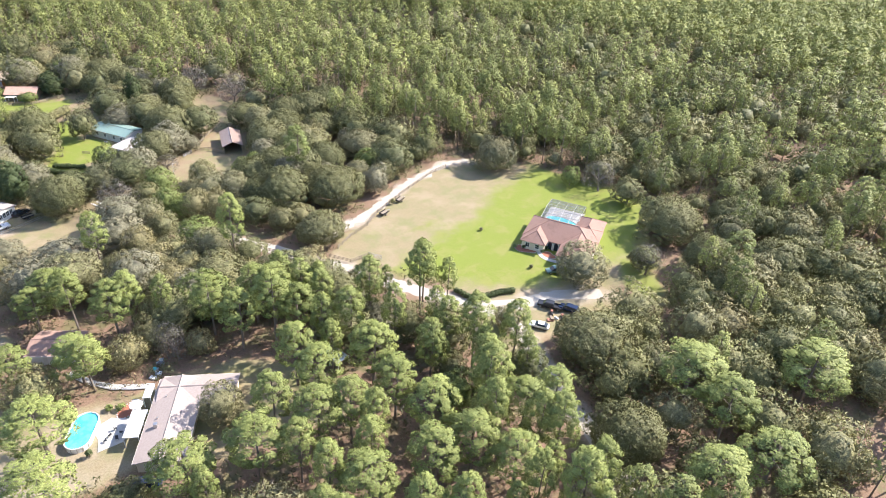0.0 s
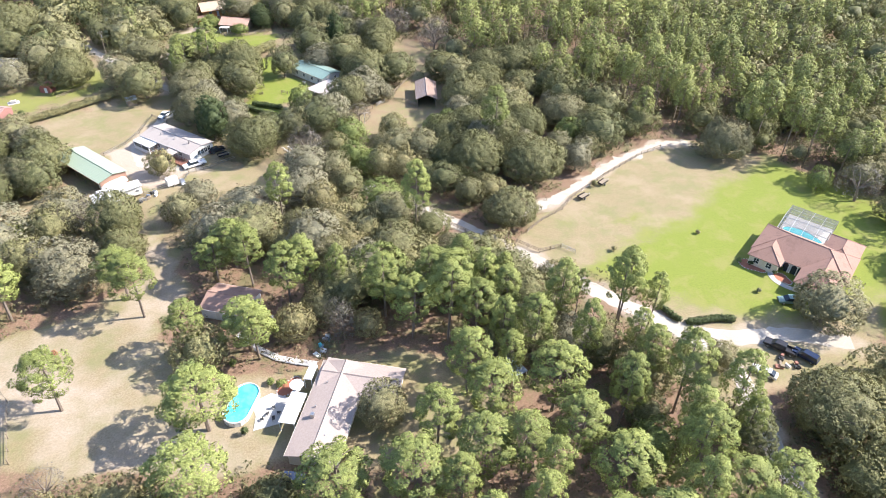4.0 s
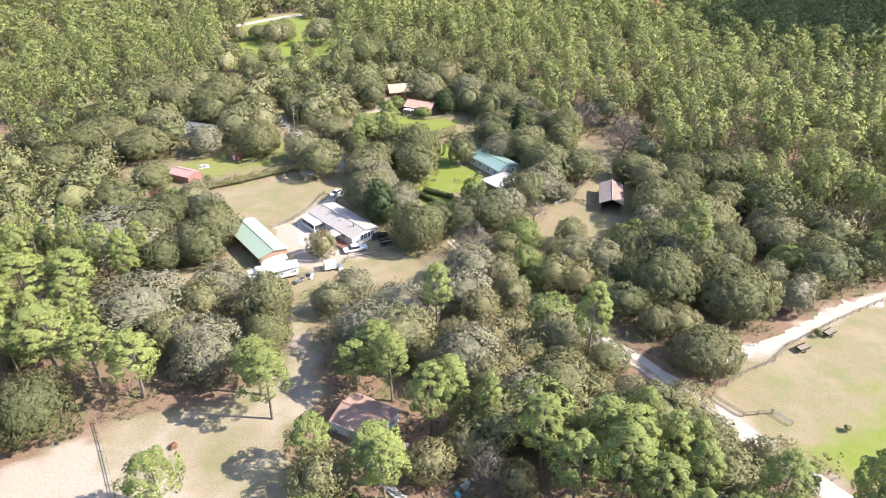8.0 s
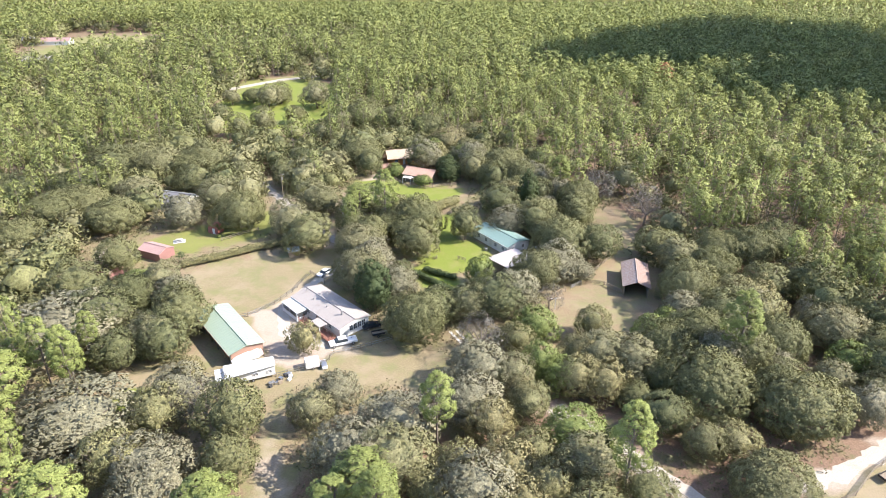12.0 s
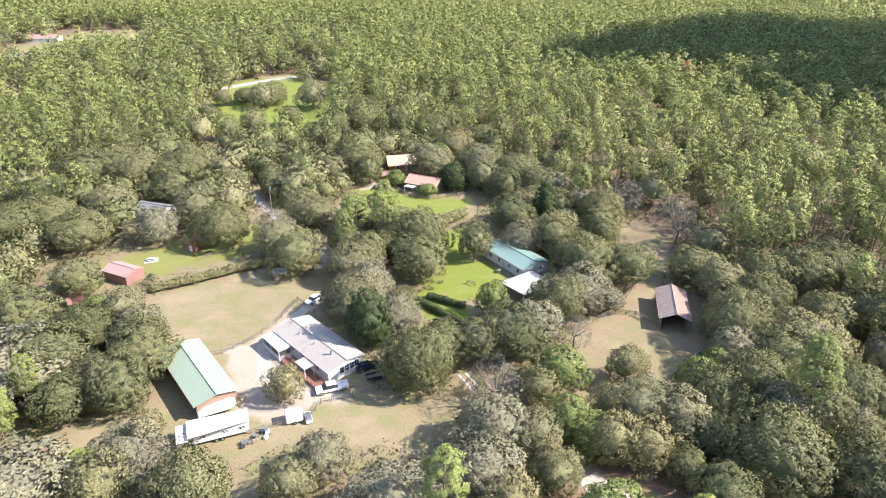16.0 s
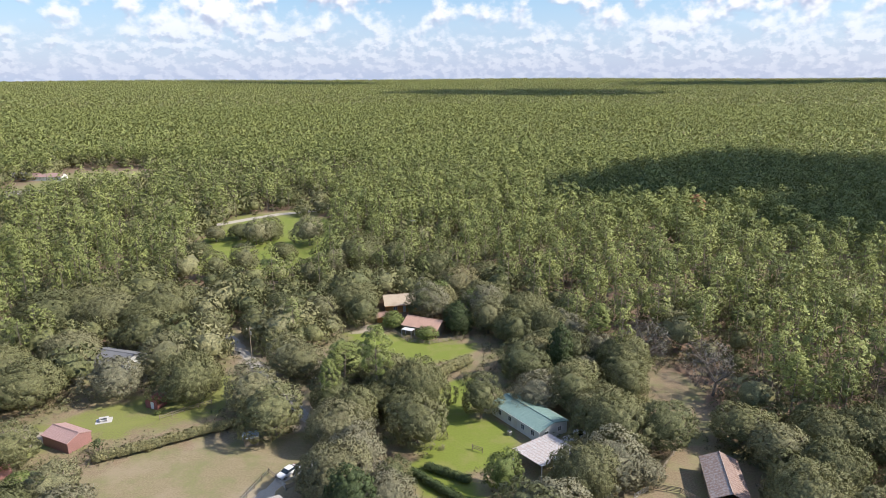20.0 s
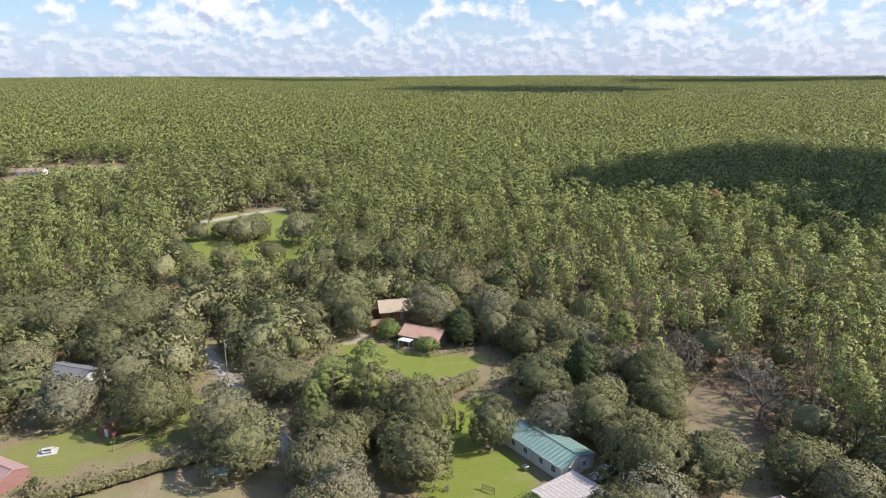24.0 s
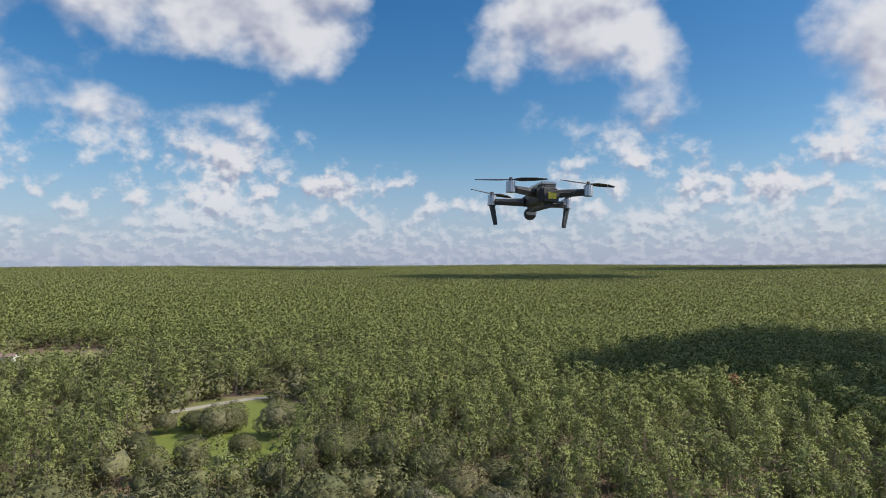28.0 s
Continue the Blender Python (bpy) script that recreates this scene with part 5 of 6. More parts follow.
def wheel_meshes():
    out = []
    for r, w, mat in ((0.35, 0.24, RUBBER), (0.22, 0.25, METAL)):
        bm = bmesh.new()
        bmesh.ops.create_cone(bm, cap_ends=True, segments=18, radius1=r, radius2=r, depth=w, matrix=pose(0, 0, 0, 90))
        bmesh.ops.bevel(bm, geom=[e for e in bm.edges if abs(e.verts[0].co.y - e.verts[1].co.y) < 1e-4], offset=0.03, segments=1, affect="EDGES")
        me = bpy.data.meshes.new("wheel")
        bm.to_mesh(me), bm.free()
        me.materials.append(mat)
        out.append(me)
    return out


TYRE, RIM = wheel_meshes()


def wheel(parent, x, y, k=1.0):
    w = piece("wheel", TYRE, parent, pose(x, y, 0.35 * k) @ Matrix.Scale(k, 4))
    piece("rim", RIM, w)


def car(name, x, y, turn, paint, label, style="sedan"):
    """A car with its nose along its own +x."""
    c = thing(name, x, y, turn, 0.03, label, "car")
    length, width = {"sedan": (4.75, 1.82), "suv": (4.9, 1.95), "pickup": (6.3, 2.0)}[style]
    L = length / 2
    if style == "sedan":
        body = [(-L, 0.35), (L, 0.35), (L, 0.68), (L - 0.9, 0.88), (-L + 0.7, 0.95), (-L, 0.85)]
        glass = [(L - 1.25, 0.86), (L - 2.05, 1.40), (-L + 1.3, 1.42), (-L + 0.45, 0.93)]
        roof = (-0.35, 1.5, 1.41)
    elif style == "suv":
        body = [(-L, 0.4), (L, 0.4), (L, 0.85), (L - 1.2, 1.0), (-L, 1.05)]
        glass = [(L - 1.1, 1.0), (L - 1.9, 1.68), (-L + 0.35, 1.70), (-L + 0.08, 1.03)]
        roof = (-0.75, 2.6, 1.69)
    else:
        body = [(-L, 0.5), (L, 0.5), (L, 0.95), (L - 1.35, 1.1), (-L + 2.1, 1.12), (-L + 2.1, 0.72), (-L + 0.1, 0.72), (-L + 0.1, 1.12), (-L, 1.12)]
        glass = [(L - 1.3, 1.08), (L - 2.0, 1.78), (-L + 2.25, 1.80), (-L + 2.1, 1.1)]
        roof = (0.15, 1.9, 1.79)
    part("body", prism(body, width), paint, c)
    part("window_glass", prism(glass, width * 0.94, 0.82, 1.2), GLASS, c, "dark tinted car windows")
    part("roof_panel", block(roof[0], 0, roof[2] - 0.02, roof[1], width * 0.76, 0.06, 0, 0.02), paint, c)
    if style == "pickup":
        for s in (-1, 1):
            part("bed_side", block(-L + 1.1, s * (width / 2 - 0.06), 0.7, 2.0, 0.1, 0.43, 0, 0.02), paint, c)
    for wx in (L - 0.95, -L + 1.0):
        for s in (-1, 1):
            wheel(c, wx, s * (width / 2 - 0.1), 1.1 if style == "pickup" else 0.95)
    for s in (-1, 1):
        part("headlight", block(L - 0.03, s * (width / 2 - 0.28), 0.66, 0.08, 0.36, 0.15), LAMP_CLEAR, c)
        part("tail_light", block(-L + 0.02, s * (width / 2 - 0.2), 0.8, 0.06, 0.2, 0.16), LAMP_RED, c)
        part("wing_mirror", block(L - 1.75, s * (width / 2 + 0.08), 0.98, 0.14, 0.18, 0.13, 0, 0.02), paint, c)
    part("bumper", block(L + 0.02, 0, 0.4, 0.14, width * 0.9, 0.22, 0, 0.03), PLASTIC, c)
    return c


car("pickup_truck", -21.4, 110.0, 200.8, PAINT_WHITE, "white crew-cab pickup truck parked beside the white house", "pickup")
car("sedan", -30.9, 142.8, 235, PAINT_WHITE, "white sedan parked on the gravel drive by the gate")
car("sedan", 85.0, 5.5, 129, PAINT_WHITE, "white sedan parked on the sandy lot", "sedan")
car("pickup_truck", 92.2, 10.2, 127, PAINT_DARK, "black pickup truck with a pale load in the shade", "pickup")
car("jeep", 95.6, 7.0, 118, PAINT_BLUE, "dark blue off-roader on the sandy lot", "suv")
car("suv", 103.4, 21.6, 160, PAINT_TEAL, "grey-green car half under the oak at the villa", "suv")
car("suv", -3.9, 4.8, -22, PAINT_BLUE, "dark blue car beside the low house", "suv")
car("pickup_truck", 27.4, 155.6, 37, PAINT_WHITE, "white pickup between mobile home and tin carport", "pickup")
car("sedan", -15.5, 117.0, 28, PAINT_DARK, "black car in the shade behind the white house")


def utility_trailer(x, y, turn, label):
    """An open two-wheeled trailer with a bed, low sides and a drawbar."""
    t = thing("utility_trailer", x, y, turn, 0.02, label, "trailer")
    part("bed", block(0, 0, 0.55, 3.0, 1.6, 0.08, 0, 0.01), WOOD, t)
    for s in (-1, 1):
        part("side_board", block(0, s * 0.78, 0.63, 3.0, 0.05, 0.4), PAINT_DARK, t)
        wheel(t, -0.2, s * 0.92, 0.85)
    part("tail_board", block(-1.48, 0, 0.63, 0.05, 1.5, 0.4), PAINT_DARK, t)
    bm = bmesh.new()
    for s in (-1, 1):
        rod(bm, (1.5, s * 0.6, 0.5), (2.8, 0, 0.5), 0.05, 0.05)
    part("drawbar", bm, METAL, t)
    return t


utility_trailer(85.2, 75.0, 30, "dark open trailer at the edge of the field")
utility_trailer(77.0, 69.9, 25, "small dark trailer with a pale load beside the track")


def riding_mower(x, y, turn, label):
    o = thing("riding_mower", x, y, turn, 0.03, label, "mower")
    part("bonnet", block(0.5, 0, 0.35, 0.8, 0.6, 0.45, 0, 0.08), RED_WOOD, o)
    part("deck", block(-0.1, 0, 0.15, 1.0, 1.1, 0.18, 0, 0.05), PLASTIC, o)
    part("seat", block(-0.45, 0, 0.5, 0.4, 0.45, 0.45, 0, 0.08), PLASTIC, o)
    for wx, k in ((0.7, 0.5), (-0.5, 0.75)):
        for s in (-1, 1):
            wheel(o, wx, s * 0.45, k)


riding_mower(90.8, 8.0, 40, "small riding mower on the sandy lot")
riding_mower(92.4, 5.4, 75, "second riding mower beside the parked cars")


def crate_pile(x, y, turn, label, mats, n=5, seed=0):
    """A low pile of boxes and boards."""
    r = random.Random(seed)
    o = thing("junk_pile", x, y, turn, 0, label, "clutter")
    for k in range(n):
        w, d, h = r.uniform(0.5, 1.3), r.uniform(0.4, 0.9), r.uniform(0.3, 0.8)
        part("crate" if k % 2 else "board_stack", block(r.uniform(-1.3, 1.3), r.uniform(-0.9, 0.9), 0.0, w, d, h, r.uniform(0, 90), 0.03), mats[k % len(mats)], o)


crate_pile(90.0, 6.2, 20, "wooden pallet and boxes on the sandy lot", (WOOD, RED_WOOD, TRIM), 5, 1)
crate_pile(3.6, 32.2, 60, "white and blue boxes stacked behind the low house", (TRIM, BLUE_SHEET, POOL_WALL, METAL), 6, 2)
crate_pile(5.6, 35.8, 70, "grey and blue clutter under the trees", (METAL, TRIM, BLUE_SHEET), 5, 3)
crate_pile(-33.4, 95.6, 10, "dark clutter beside the camper", (PLASTIC, METAL, WOOD), 6, 4)
crate_pile(-31.6, 97.4, 50, "parts and boxes in the tree's shade", (METAL, PLASTIC, TRIM), 6, 5)
crate_pile(-6.0, 44.4, 10, "boards and red sheet beside the brown hut", (RED_WOOD, TRIM, WOOD), 6, 6)

# ---- fences, gates, poles ----
bm = bmesh.new()
box(bm, 0, 0, -0.2, 0.13, 0.13, 1.5)
bmesh.ops.bevel(bm, geom=bm.edges[:], offset=0.015, segments=1, affect="EDGES")
POST = bpy.data.meshes.new("post")
bm.to_mesh(POST), bm.free()
POST.materials.append(WOOD)


def fence(line, label, rails=(0.45, 0.8, 1.15), step=2.6, mat=WOOD, thick=0.05):
    """Posts and rails along a line; every post and rail is a piece."""
    f = thing("fence", line[0][0], line[0][1], 0, 0, label, "fence", "fences")
    x0, y0 = line[0]
    for (ax, ay), (bx, by) in zip(line[:-1], line[1:]):
        span = math.hypot(bx - ax, by - ay)
        n, turn = max(1, round(span / step)), math.degrees(math.atan2(by - ay, bx - ax))
        me = bpy.data.meshes.new("rail")
        bm = block(0, 0, 0, span / n + 0.08, thick, 0.12)
        bm.to_mesh(me), bm.free()
        me.materials.append(mat)
        for k in range(n):
            u = (k + 0.5) / n
            piece("post", POST, f, pose(ax + (bx - ax) * k / n - x0, ay + (by - ay) * k / n - y0, 0, 0, 0, turn))
            for z in rails:
                piece("rail", me, f, pose(ax + (bx - ax) * u - x0, ay + (by - ay) * u - y0, z - 0.06, 0, 0, turn))
    piece("post", POST, f, pose(line[-1][0] - x0, line[-1][1] - y0, 0))
    return f


fence([(32, 76), (38, 68.5), (42.4, 63), (48.6, 54.2), (54.1, 46)], "weathered post and rail fence beside the sandy lane")
fence([(53.0, 56.0), (57.1, 51.0), (62.7, 51.7)], "short wooden fence at the corner of the field")
fence([(57, 59), (62.4, 62.8), (69.6, 66.2), (75.6, 71.5), (89.2, 79.5), (103.6, 86.9), (111, 89)], "weathered wooden fence between track and field")
fence([(-62.2, 49.7), (-57.9, 43.1), (-52, 33.7), (-49, 20)], "dark wooden posts and rails across the sandy yard", (0.7, 1.1))
fence([(-50, 120.3), (-45.9, 121.6), (-40.7, 127.1), (-37.5, 133.3), (-34.7, 143.1)], "low wire fence along the dry pasture", (0.5, 1.0), 2.6, METAL, 0.02)
fence([(-33.7, 98), (-29.4, 100), (-24.1, 102.1), (-22.9, 106.2), (-17.2, 108.2), (-10.4, 111.7)], "low fence in front of the white house", (0.5, 1.0), 2.4, METAL, 0.02)
fence([(-30.0, 137.6), (-27.1, 140.2), (-23.7, 142.6)], "dark fence beside the gravel drive", (0.4, 0.8, 1.1))
fence([(-34.7, 143.1), (-32.6, 141.0)], "short fence at the drive gate", (0.4, 0.8, 1.1))
fence([(27.8, 129.4), (32.8, 133.7)], "weathered wooden fence along the paddock", (0.4, 0.8, 1.15))
fence([(40.2, 141), (45, 147.9), (51.2, 156.1), (49.5, 158), (47.9, 165)], "grey wooden paddock fence with boards", (0.35, 0.6, 0.85, 1.15))
fence([(38.9, 138.2), (43.4, 137), (47.4, 132)], "dark wooden fence at the stable", (0.35, 0.65, 0.95, 1.2))
fence([(5.4, 151.7), (7.4, 150.4)], "short wooden fence on the lawn")
fence([(-64.9, 163.6), (-60.8, 167.3), (-55.8, 171.2)], "dark rail fence on the lawn by the red coop", (0.5, 1.0))
fence([(-17.1, 217), (-11.6, 208.6), (-5.1, 206.6), (0, 209), (6.2, 211)], "dark board fence round the far garden", (0.35, 0.7, 1.05))


def gate(x, y, turn, width, label):
    """A tubular field gate."""
    o = thing("field_gate", x, y, turn, 0, label, "gate")
    for s in (-1, 1):
        bm = bmesh.new()
        rod(bm, (s * width / 2, 0, -0.1), (s * width / 2, 0, 1.35), 0.06, 0.06, 8)
        part("gate_post", bm, METAL, o)
    for z in (0.25, 0.5, 0.75, 1.0, 1.2):
        bm = bmesh.new()
        rod(bm, (-width / 2 + 0.1, 0, z), (width / 2 - 0.1, 0, z), 0.028, 0.028)
        part("gate_bar", bm, METAL, o)
    bm = bmesh.new()
    rod(bm, (-width / 2 + 0.1, 0, 0.25), (width / 2 - 0.1, 0, 1.2), 0.02, 0.02)
    part("brace", bm, METAL, o)


gate(64.0, 50.1, -52, 3.6, "pale metal gate into the green field")
gate(36.0, 136.4, 38, 4.2, "pale metal gate into the paddock")
gate(-31.3, 139.2, -48, 3.4, "dark metal gate across the drive")


def power_pole(x, y, turn, label, h=10.0):
    o = thing("power_pole", x, y, turn, 0, label, "pole", "power poles")
    bm = bmesh.new()
    rod(bm, (0, 0, -0.2), (0, 0, h), 0.15, 0.1, 8)
    part("pole", bm, WOOD, o)
    part("crossarm", block(0, 0, h - 0.7, 1.8, 0.1, 0.12), WOOD, o)
    bm = bmesh.new()
    rod(bm, (0.28, 0, h - 2.4), (0.28, 0, h - 1.5), 0.2, 0.2, 10)
    part("transformer", bm, METAL, o)
    for s in (-0.8, 0, 0.8):
        bm = bmesh.new()
        rod(bm, (s, 0, h - 0.58), (s, 0, h - 0.35), 0.05, 0.03)
        part("insulator", bm, TRIM, o)


power_pole(-53.3, 195.6, 35, "wooden power pole with a grey transformer")
power_pole(-28.8, 166.0, 35, "wooden power pole beside the drive")
power_pole(-147.0, 352.0, 35, "wooden power pole by the far road", 11)


def line_post(x, y, turn, label):
    """A bleached T-shaped washing line post."""
    o = thing("line_post", x, y, turn, 0, label, "post")
    bm = bmesh.new()
    rod(bm, (0, 0, -0.2), (0, 0, 3.4), 0.11, 0.09, 8)
    part("post", bm, CONCRETE, o)
    part("crossbar", block(0, 0, 3.1, 2.6, 0.14, 0.14, 0, 0.02), CONCRETE, o)


line_post(28.7, 125.0, 10, "bleached T-shaped post in the bare paddock")


def wire(a, b, sag):
    bm = bmesh.new()
    pts = [Vector(a).lerp(Vector(b), k / 10) - Vector((0, 0, sag * (1 - (k / 5 - 1) ** 2))) for k in range(11)]
    for p, q in zip(pts[:-1], pts[1:]):
        rod(bm, p, q, 0.015, 0.015, 3)
    me = bpy.data.meshes.new("power_line")
    bm.to_mesh(me), bm.free()
    me.materials.append(PLASTIC)
    tagged(new("power_line", me), "thin dark overhead wire between two poles", "wire", kind="structure")


wire((-53.3, 195.6, 9.6), (-28.8, 166.0, 9.6), 0.8)


# ---- hedges and shrubs ----
def hedge(line, label, h=1.5, w=1.6, mat=None, size=0.16, dense=170):
    r = np.random.RandomState(int(abs(line[0][0] * 10)) + 3)
    cs, x0, y0 = [], line[0][0], line[0][1]
    for (ax, ay), (bx, by) in zip(line[:-1], line[1:]):
        n = max(1, int(math.hypot(bx - ax, by - ay) / 0.9))
        cs += [(ax + (bx - ax) * k / n - x0, ay + (by - ay) * k / n - y0, h * r.uniform(0.42, 0.52)) for k in range(n + 1)]
    cs = np.array(cs)
    rad = np.stack([r.uniform(0.8, 1.1, len(cs)) * w * 0.55] * 2 + [r.uniform(0.9, 1.15, len(cs)) * h * 0.52], 1)
    o = thing("hedge", x0, y0, 0, 0, label, "hedge", "hedges")
    piece("leaf_mass", soup("leaf_mass", leaves(r, cs, rad, dense, size, core=0.9), mat or CEDAR_LEAF), o)
    bm = bmesh.new()
    for c in cs[::2]:
        rod(bm, (c[0], c[1], -0.1), (c[0], c[1], h * 0.6), 0.05, 0.02, 4)
    part("stems", bm, BARK, o)


hedge([(-6.4, 142.8), (-2.0, 138.4), (4.3, 132.5)], "clipped dark green hedge row on the lawn", 1.6, 2.2)
hedge([(-3.4, 144.6), (0, 142.6), (3.8, 140.4)], "second clipped dark hedge row beside the lawn", 1.6, 2.2)
hedge([(-70.4, 147), (-62, 151.3), (-55, 156), (-47, 160.6)], "ragged green hedge along the dry pasture", 2.4, 2.4, SCRUB_LEAF, 0.2)
hedge([(-7.7, 179), (-1.7, 185), (5.6, 193)], "tall dark hedge across the lawns", 3.4, 3.2, SCRUB_LEAF, 0.2)
hedge([(75, 26.8), (76.6, 22.6)], "short dark hedge at the villa's drive", 1.3, 1.8)
hedge([(78.6, 21.2), (84.9, 20.8), (87.6, 19.9)], "dark clipped hedge along the villa's drive", 1.3, 2.0)


def shrub(x, y, h, w, mat, label, seed):
    r = np.random.RandomState(seed)
    o = thing("shrub", x, y, 0, 0, label, "shrub", "shrubs")
    c = np.stack([r.uniform(-0.17, 0.17, 5) * w, r.uniform(-0.17, 0.17, 5) * w, r.uniform(0.35, 0.65, 5) * h], 1)
    piece("leaf_mass", soup("leaf_mass", leaves(r, c, np.full((5, 3), 0.32) * (w, w, h), 55, 0.16), mat), o)
    bm = bmesh.new()
    for k in range(4):
        rod(bm, (0, 0, -0.1), (c[k][0] * 0.8, c[k][1] * 0.8, c[k][2]), 0.05, 0.015, 4)
    part("stems", bm, BARK, o)


for k, (x, y, h, w, mat, label) in enumerate(((-11.5, 16.2, 2.0, 1.6, CEDAR_LEAF, "young dark shrub on the bare sand"), (-46.0, 44.0, 1.0, 1.8, RUST_LEAF, "low reddish dead shrub in the yard"), (-14.8, 29.2, 1.0, 1.6, BRIGHT_LEAF, "low green shrub on the sand"), (-13.0, 33.0, 1.3, 1.8, BRIGHT_LEAF, "green shrub beside the walkway"),
        (106.4, 30.6, 1.4, 1.4, CEDAR_LEAF, "dark shrub at the villa's entrance"), (103.2, 35.0, 1.3, 1.5, CEDAR_LEAF, "round shrub in the red mulch bed"), (101.2, 36.6, 1.2, 1.5, BRIGHT_LEAF, "green shrub in the red mulch bed"), (108.6, 31.4, 1.5, 1.3, CEDAR_LEAF, "dark shrub by the villa's windows"), (-4.6, 25.6, 1.6, 2.4, BRIGHT_LEAF, "lush green shrubs by the patio"), (-6.6, 26.4, 1.3, 2.0, BRIGHT_LEAF, "lush green shrubs by the pool"),
        (98.0, 48.6, 1.1, 1.4, SCRUB_LEAF, "small shrub on the green field"), (99.0, 26.2, 1.3, 1.4, SCRUB_LEAF, "thin sapling on the villa's lawn"), (74.6, 47.4, 1.4, 1.6, SCRUB_LEAF, "sapling at the field's edge"), (-66.6, 166.2, 1.2, 1.8, BRIGHT_LEAF, "green shrub beside the red coop"), (-72.0, 150.4, 3.6, 3.2, CEDAR_LEAF, "young dark conifer in the hedge"), (6.6, 108.8, 4.6, 2.2, BRIGHT_LEAF, "slim young conifer in the clearing"),
        (34.6, 1.4, 2.2, 2.6, BRIGHT_LEAF, "bright green shrub under the pines"), (-70.5, 170.6, 1.5, 2.0, CEDAR_LEAF, "dark shrub by the lawn"), (82.5, 74.3, 2.2, 2.4, SCRUB_LEAF, "grey-green shrub between the trailers"))):
    shrub(x, y, h, w, mat, label, k + 40)

# ---- villa: pool cage, beds, path ----
cage = thing("pool_cage", 115.5, 32.7, -55, 0, "grey screened pool cage behind the villa", "pool cage")
X0, X1, Y0, Y1, H0, H1 = -8.4, 2.6, 6.3, 19.0, 2.7, 3.6
for ux in np.linspace(X0, X1, 5):
    bm = bmesh.new()
    rod(bm, (ux, Y0, H0), (ux, (Y0 + Y1) / 2, H1), 0.06, 0.06, 4), rod(bm, (ux, (Y0 + Y1) / 2, H1), (ux, Y1, H0), 0.06, 0.06, 4)
    part("roof_beam", bm, METAL, cage)
    bm = bmesh.new()
    rod(bm, (ux, Y1, 0), (ux, Y1, H0), 0.06, 0.06, 4)
    part("post", bm, METAL, cage)
for uy in np.linspace(Y0, Y1, 6):
    z = H1 - (H1 - H0) * abs(uy - (Y0 + Y1) / 2) / ((Y1 - Y0) / 2)
    bm = bmesh.new()
    rod(bm, (X0, uy, z), (X1, uy, z), 0.05, 0.05, 4)
    part("roof_beam", bm, METAL, cage)
    for ux in (X0, X1):
        bm = bmesh.new()
        rod(bm, (ux, uy, 0), (ux, uy, z), 0.06, 0.06, 4)
        part("post", bm, METAL, cage)
m, g = material("insect_screen")
gauze = g.node("ShaderNodeBsdfDiffuse", None, Color=rgb(0.16, 0.17, 0.18))
clear_ = g.node("ShaderNodeBsdfTransparent")
g.tree.links.new(g.node("ShaderNodeMixShader", None, i0=0.22, i1=clear_.outputs[0], i2=gauze.outputs[0]).outputs[0], g.node("ShaderNodeOutputMaterial").inputs[0])
SCREEN = m
for y0, y1, z0, z1 in ((Y0, (Y0 + Y1) / 2, H0, H1), ((Y0 + Y1) / 2, Y1, H1, H0)):
    part("screen", slab([(X0, y0, z0), (X1, y0, z0), (X1, y1, z1), (X0, y1, z1)], 0.01), SCREEN, cage)
part("screen", block((X0 + X1) / 2, Y1, 0, X1 - X0, 0.01, H0), SCREEN, cage)
part("screen", block(X0, (Y0 + Y1) / 2, 0, 0.01, Y1 - Y0, H0), SCREEN, cage)


def blob_pool(x, y, turn, L, W, label, name="swimming_pool"):
    """A sunken kidney-shaped pool: rim, basin and water."""
    o = thing(name, x, y, turn, 0.0, label, "pool")
    ring = [(L / 2 * math.cos(a) * (1 + 0.12 * math.cos(2 * a + 0.6)), W / 2 * math.sin(a) * (1 - 0.18 * math.cos(a))) for a in np.linspace(0, math.tau, 40, endpoint=False)]
    part("water", slab([(px, py, 0.14) for px, py in ring], 0.1), WATER, o)
    bm = bmesh.new()
    for (ax, ay), (bx, by) in zip(ring, ring[1:] + ring[:1]):
        rod(bm, (ax, ay, 0.14), (bx, by, 0.14), 0.13, 0.13, 6)
    part("rim", bm, TRIM, o)


deck = tagged(new("pool_deck", mesh_of("pool_deck", [], [], CONCRETE)), "pale concrete deck inside the pool cage", "deck", kind="structure")
bm = block((X0 + X1) / 2, (Y0 + Y1) / 2 + 0.0, 0.0, X1 - X0 - 0.2, Y1 - Y0 - 0.2, 0.07)
bm.to_mesh(deck.data), bm.free()
deck.matrix_basis = pose(115.5, 32.7, 0, 0, 0, -55)
blob_pool(122.9, 41.6, -55, 8.6, 4.6, "turquoise kidney-shaped pool with a white rim")


def bed(x, y, L, W, turn, label):
    ring = [(L / 2 * math.cos(a), W / 2 * math.sin(a) * (1 + 0.2 * math.cos(3 * a))) for a in np.linspace(0, math.tau, 26, endpoint=False)]
    o = thing("flower_bed", x, y, turn, 0, label, "flower bed")
    part("mulch", slab([(px, py, 0.09) for px, py in ring], 0.1), MULCH, o)
    bm = bmesh.new()
    box(bm, *[0, 0, 0], 0.3, 0.2, 0.14)
    me = bpy.data.meshes.new("edging_stone")
    bm.to_mesh(me), bm.free()
    me.materials.append(CONCRETE)
    for k, (px, py) in enumerate(ring):
        piece("edging_stone", me, o, pose(px, py, 0, 0, 0, k * 360 / 26 + 90))


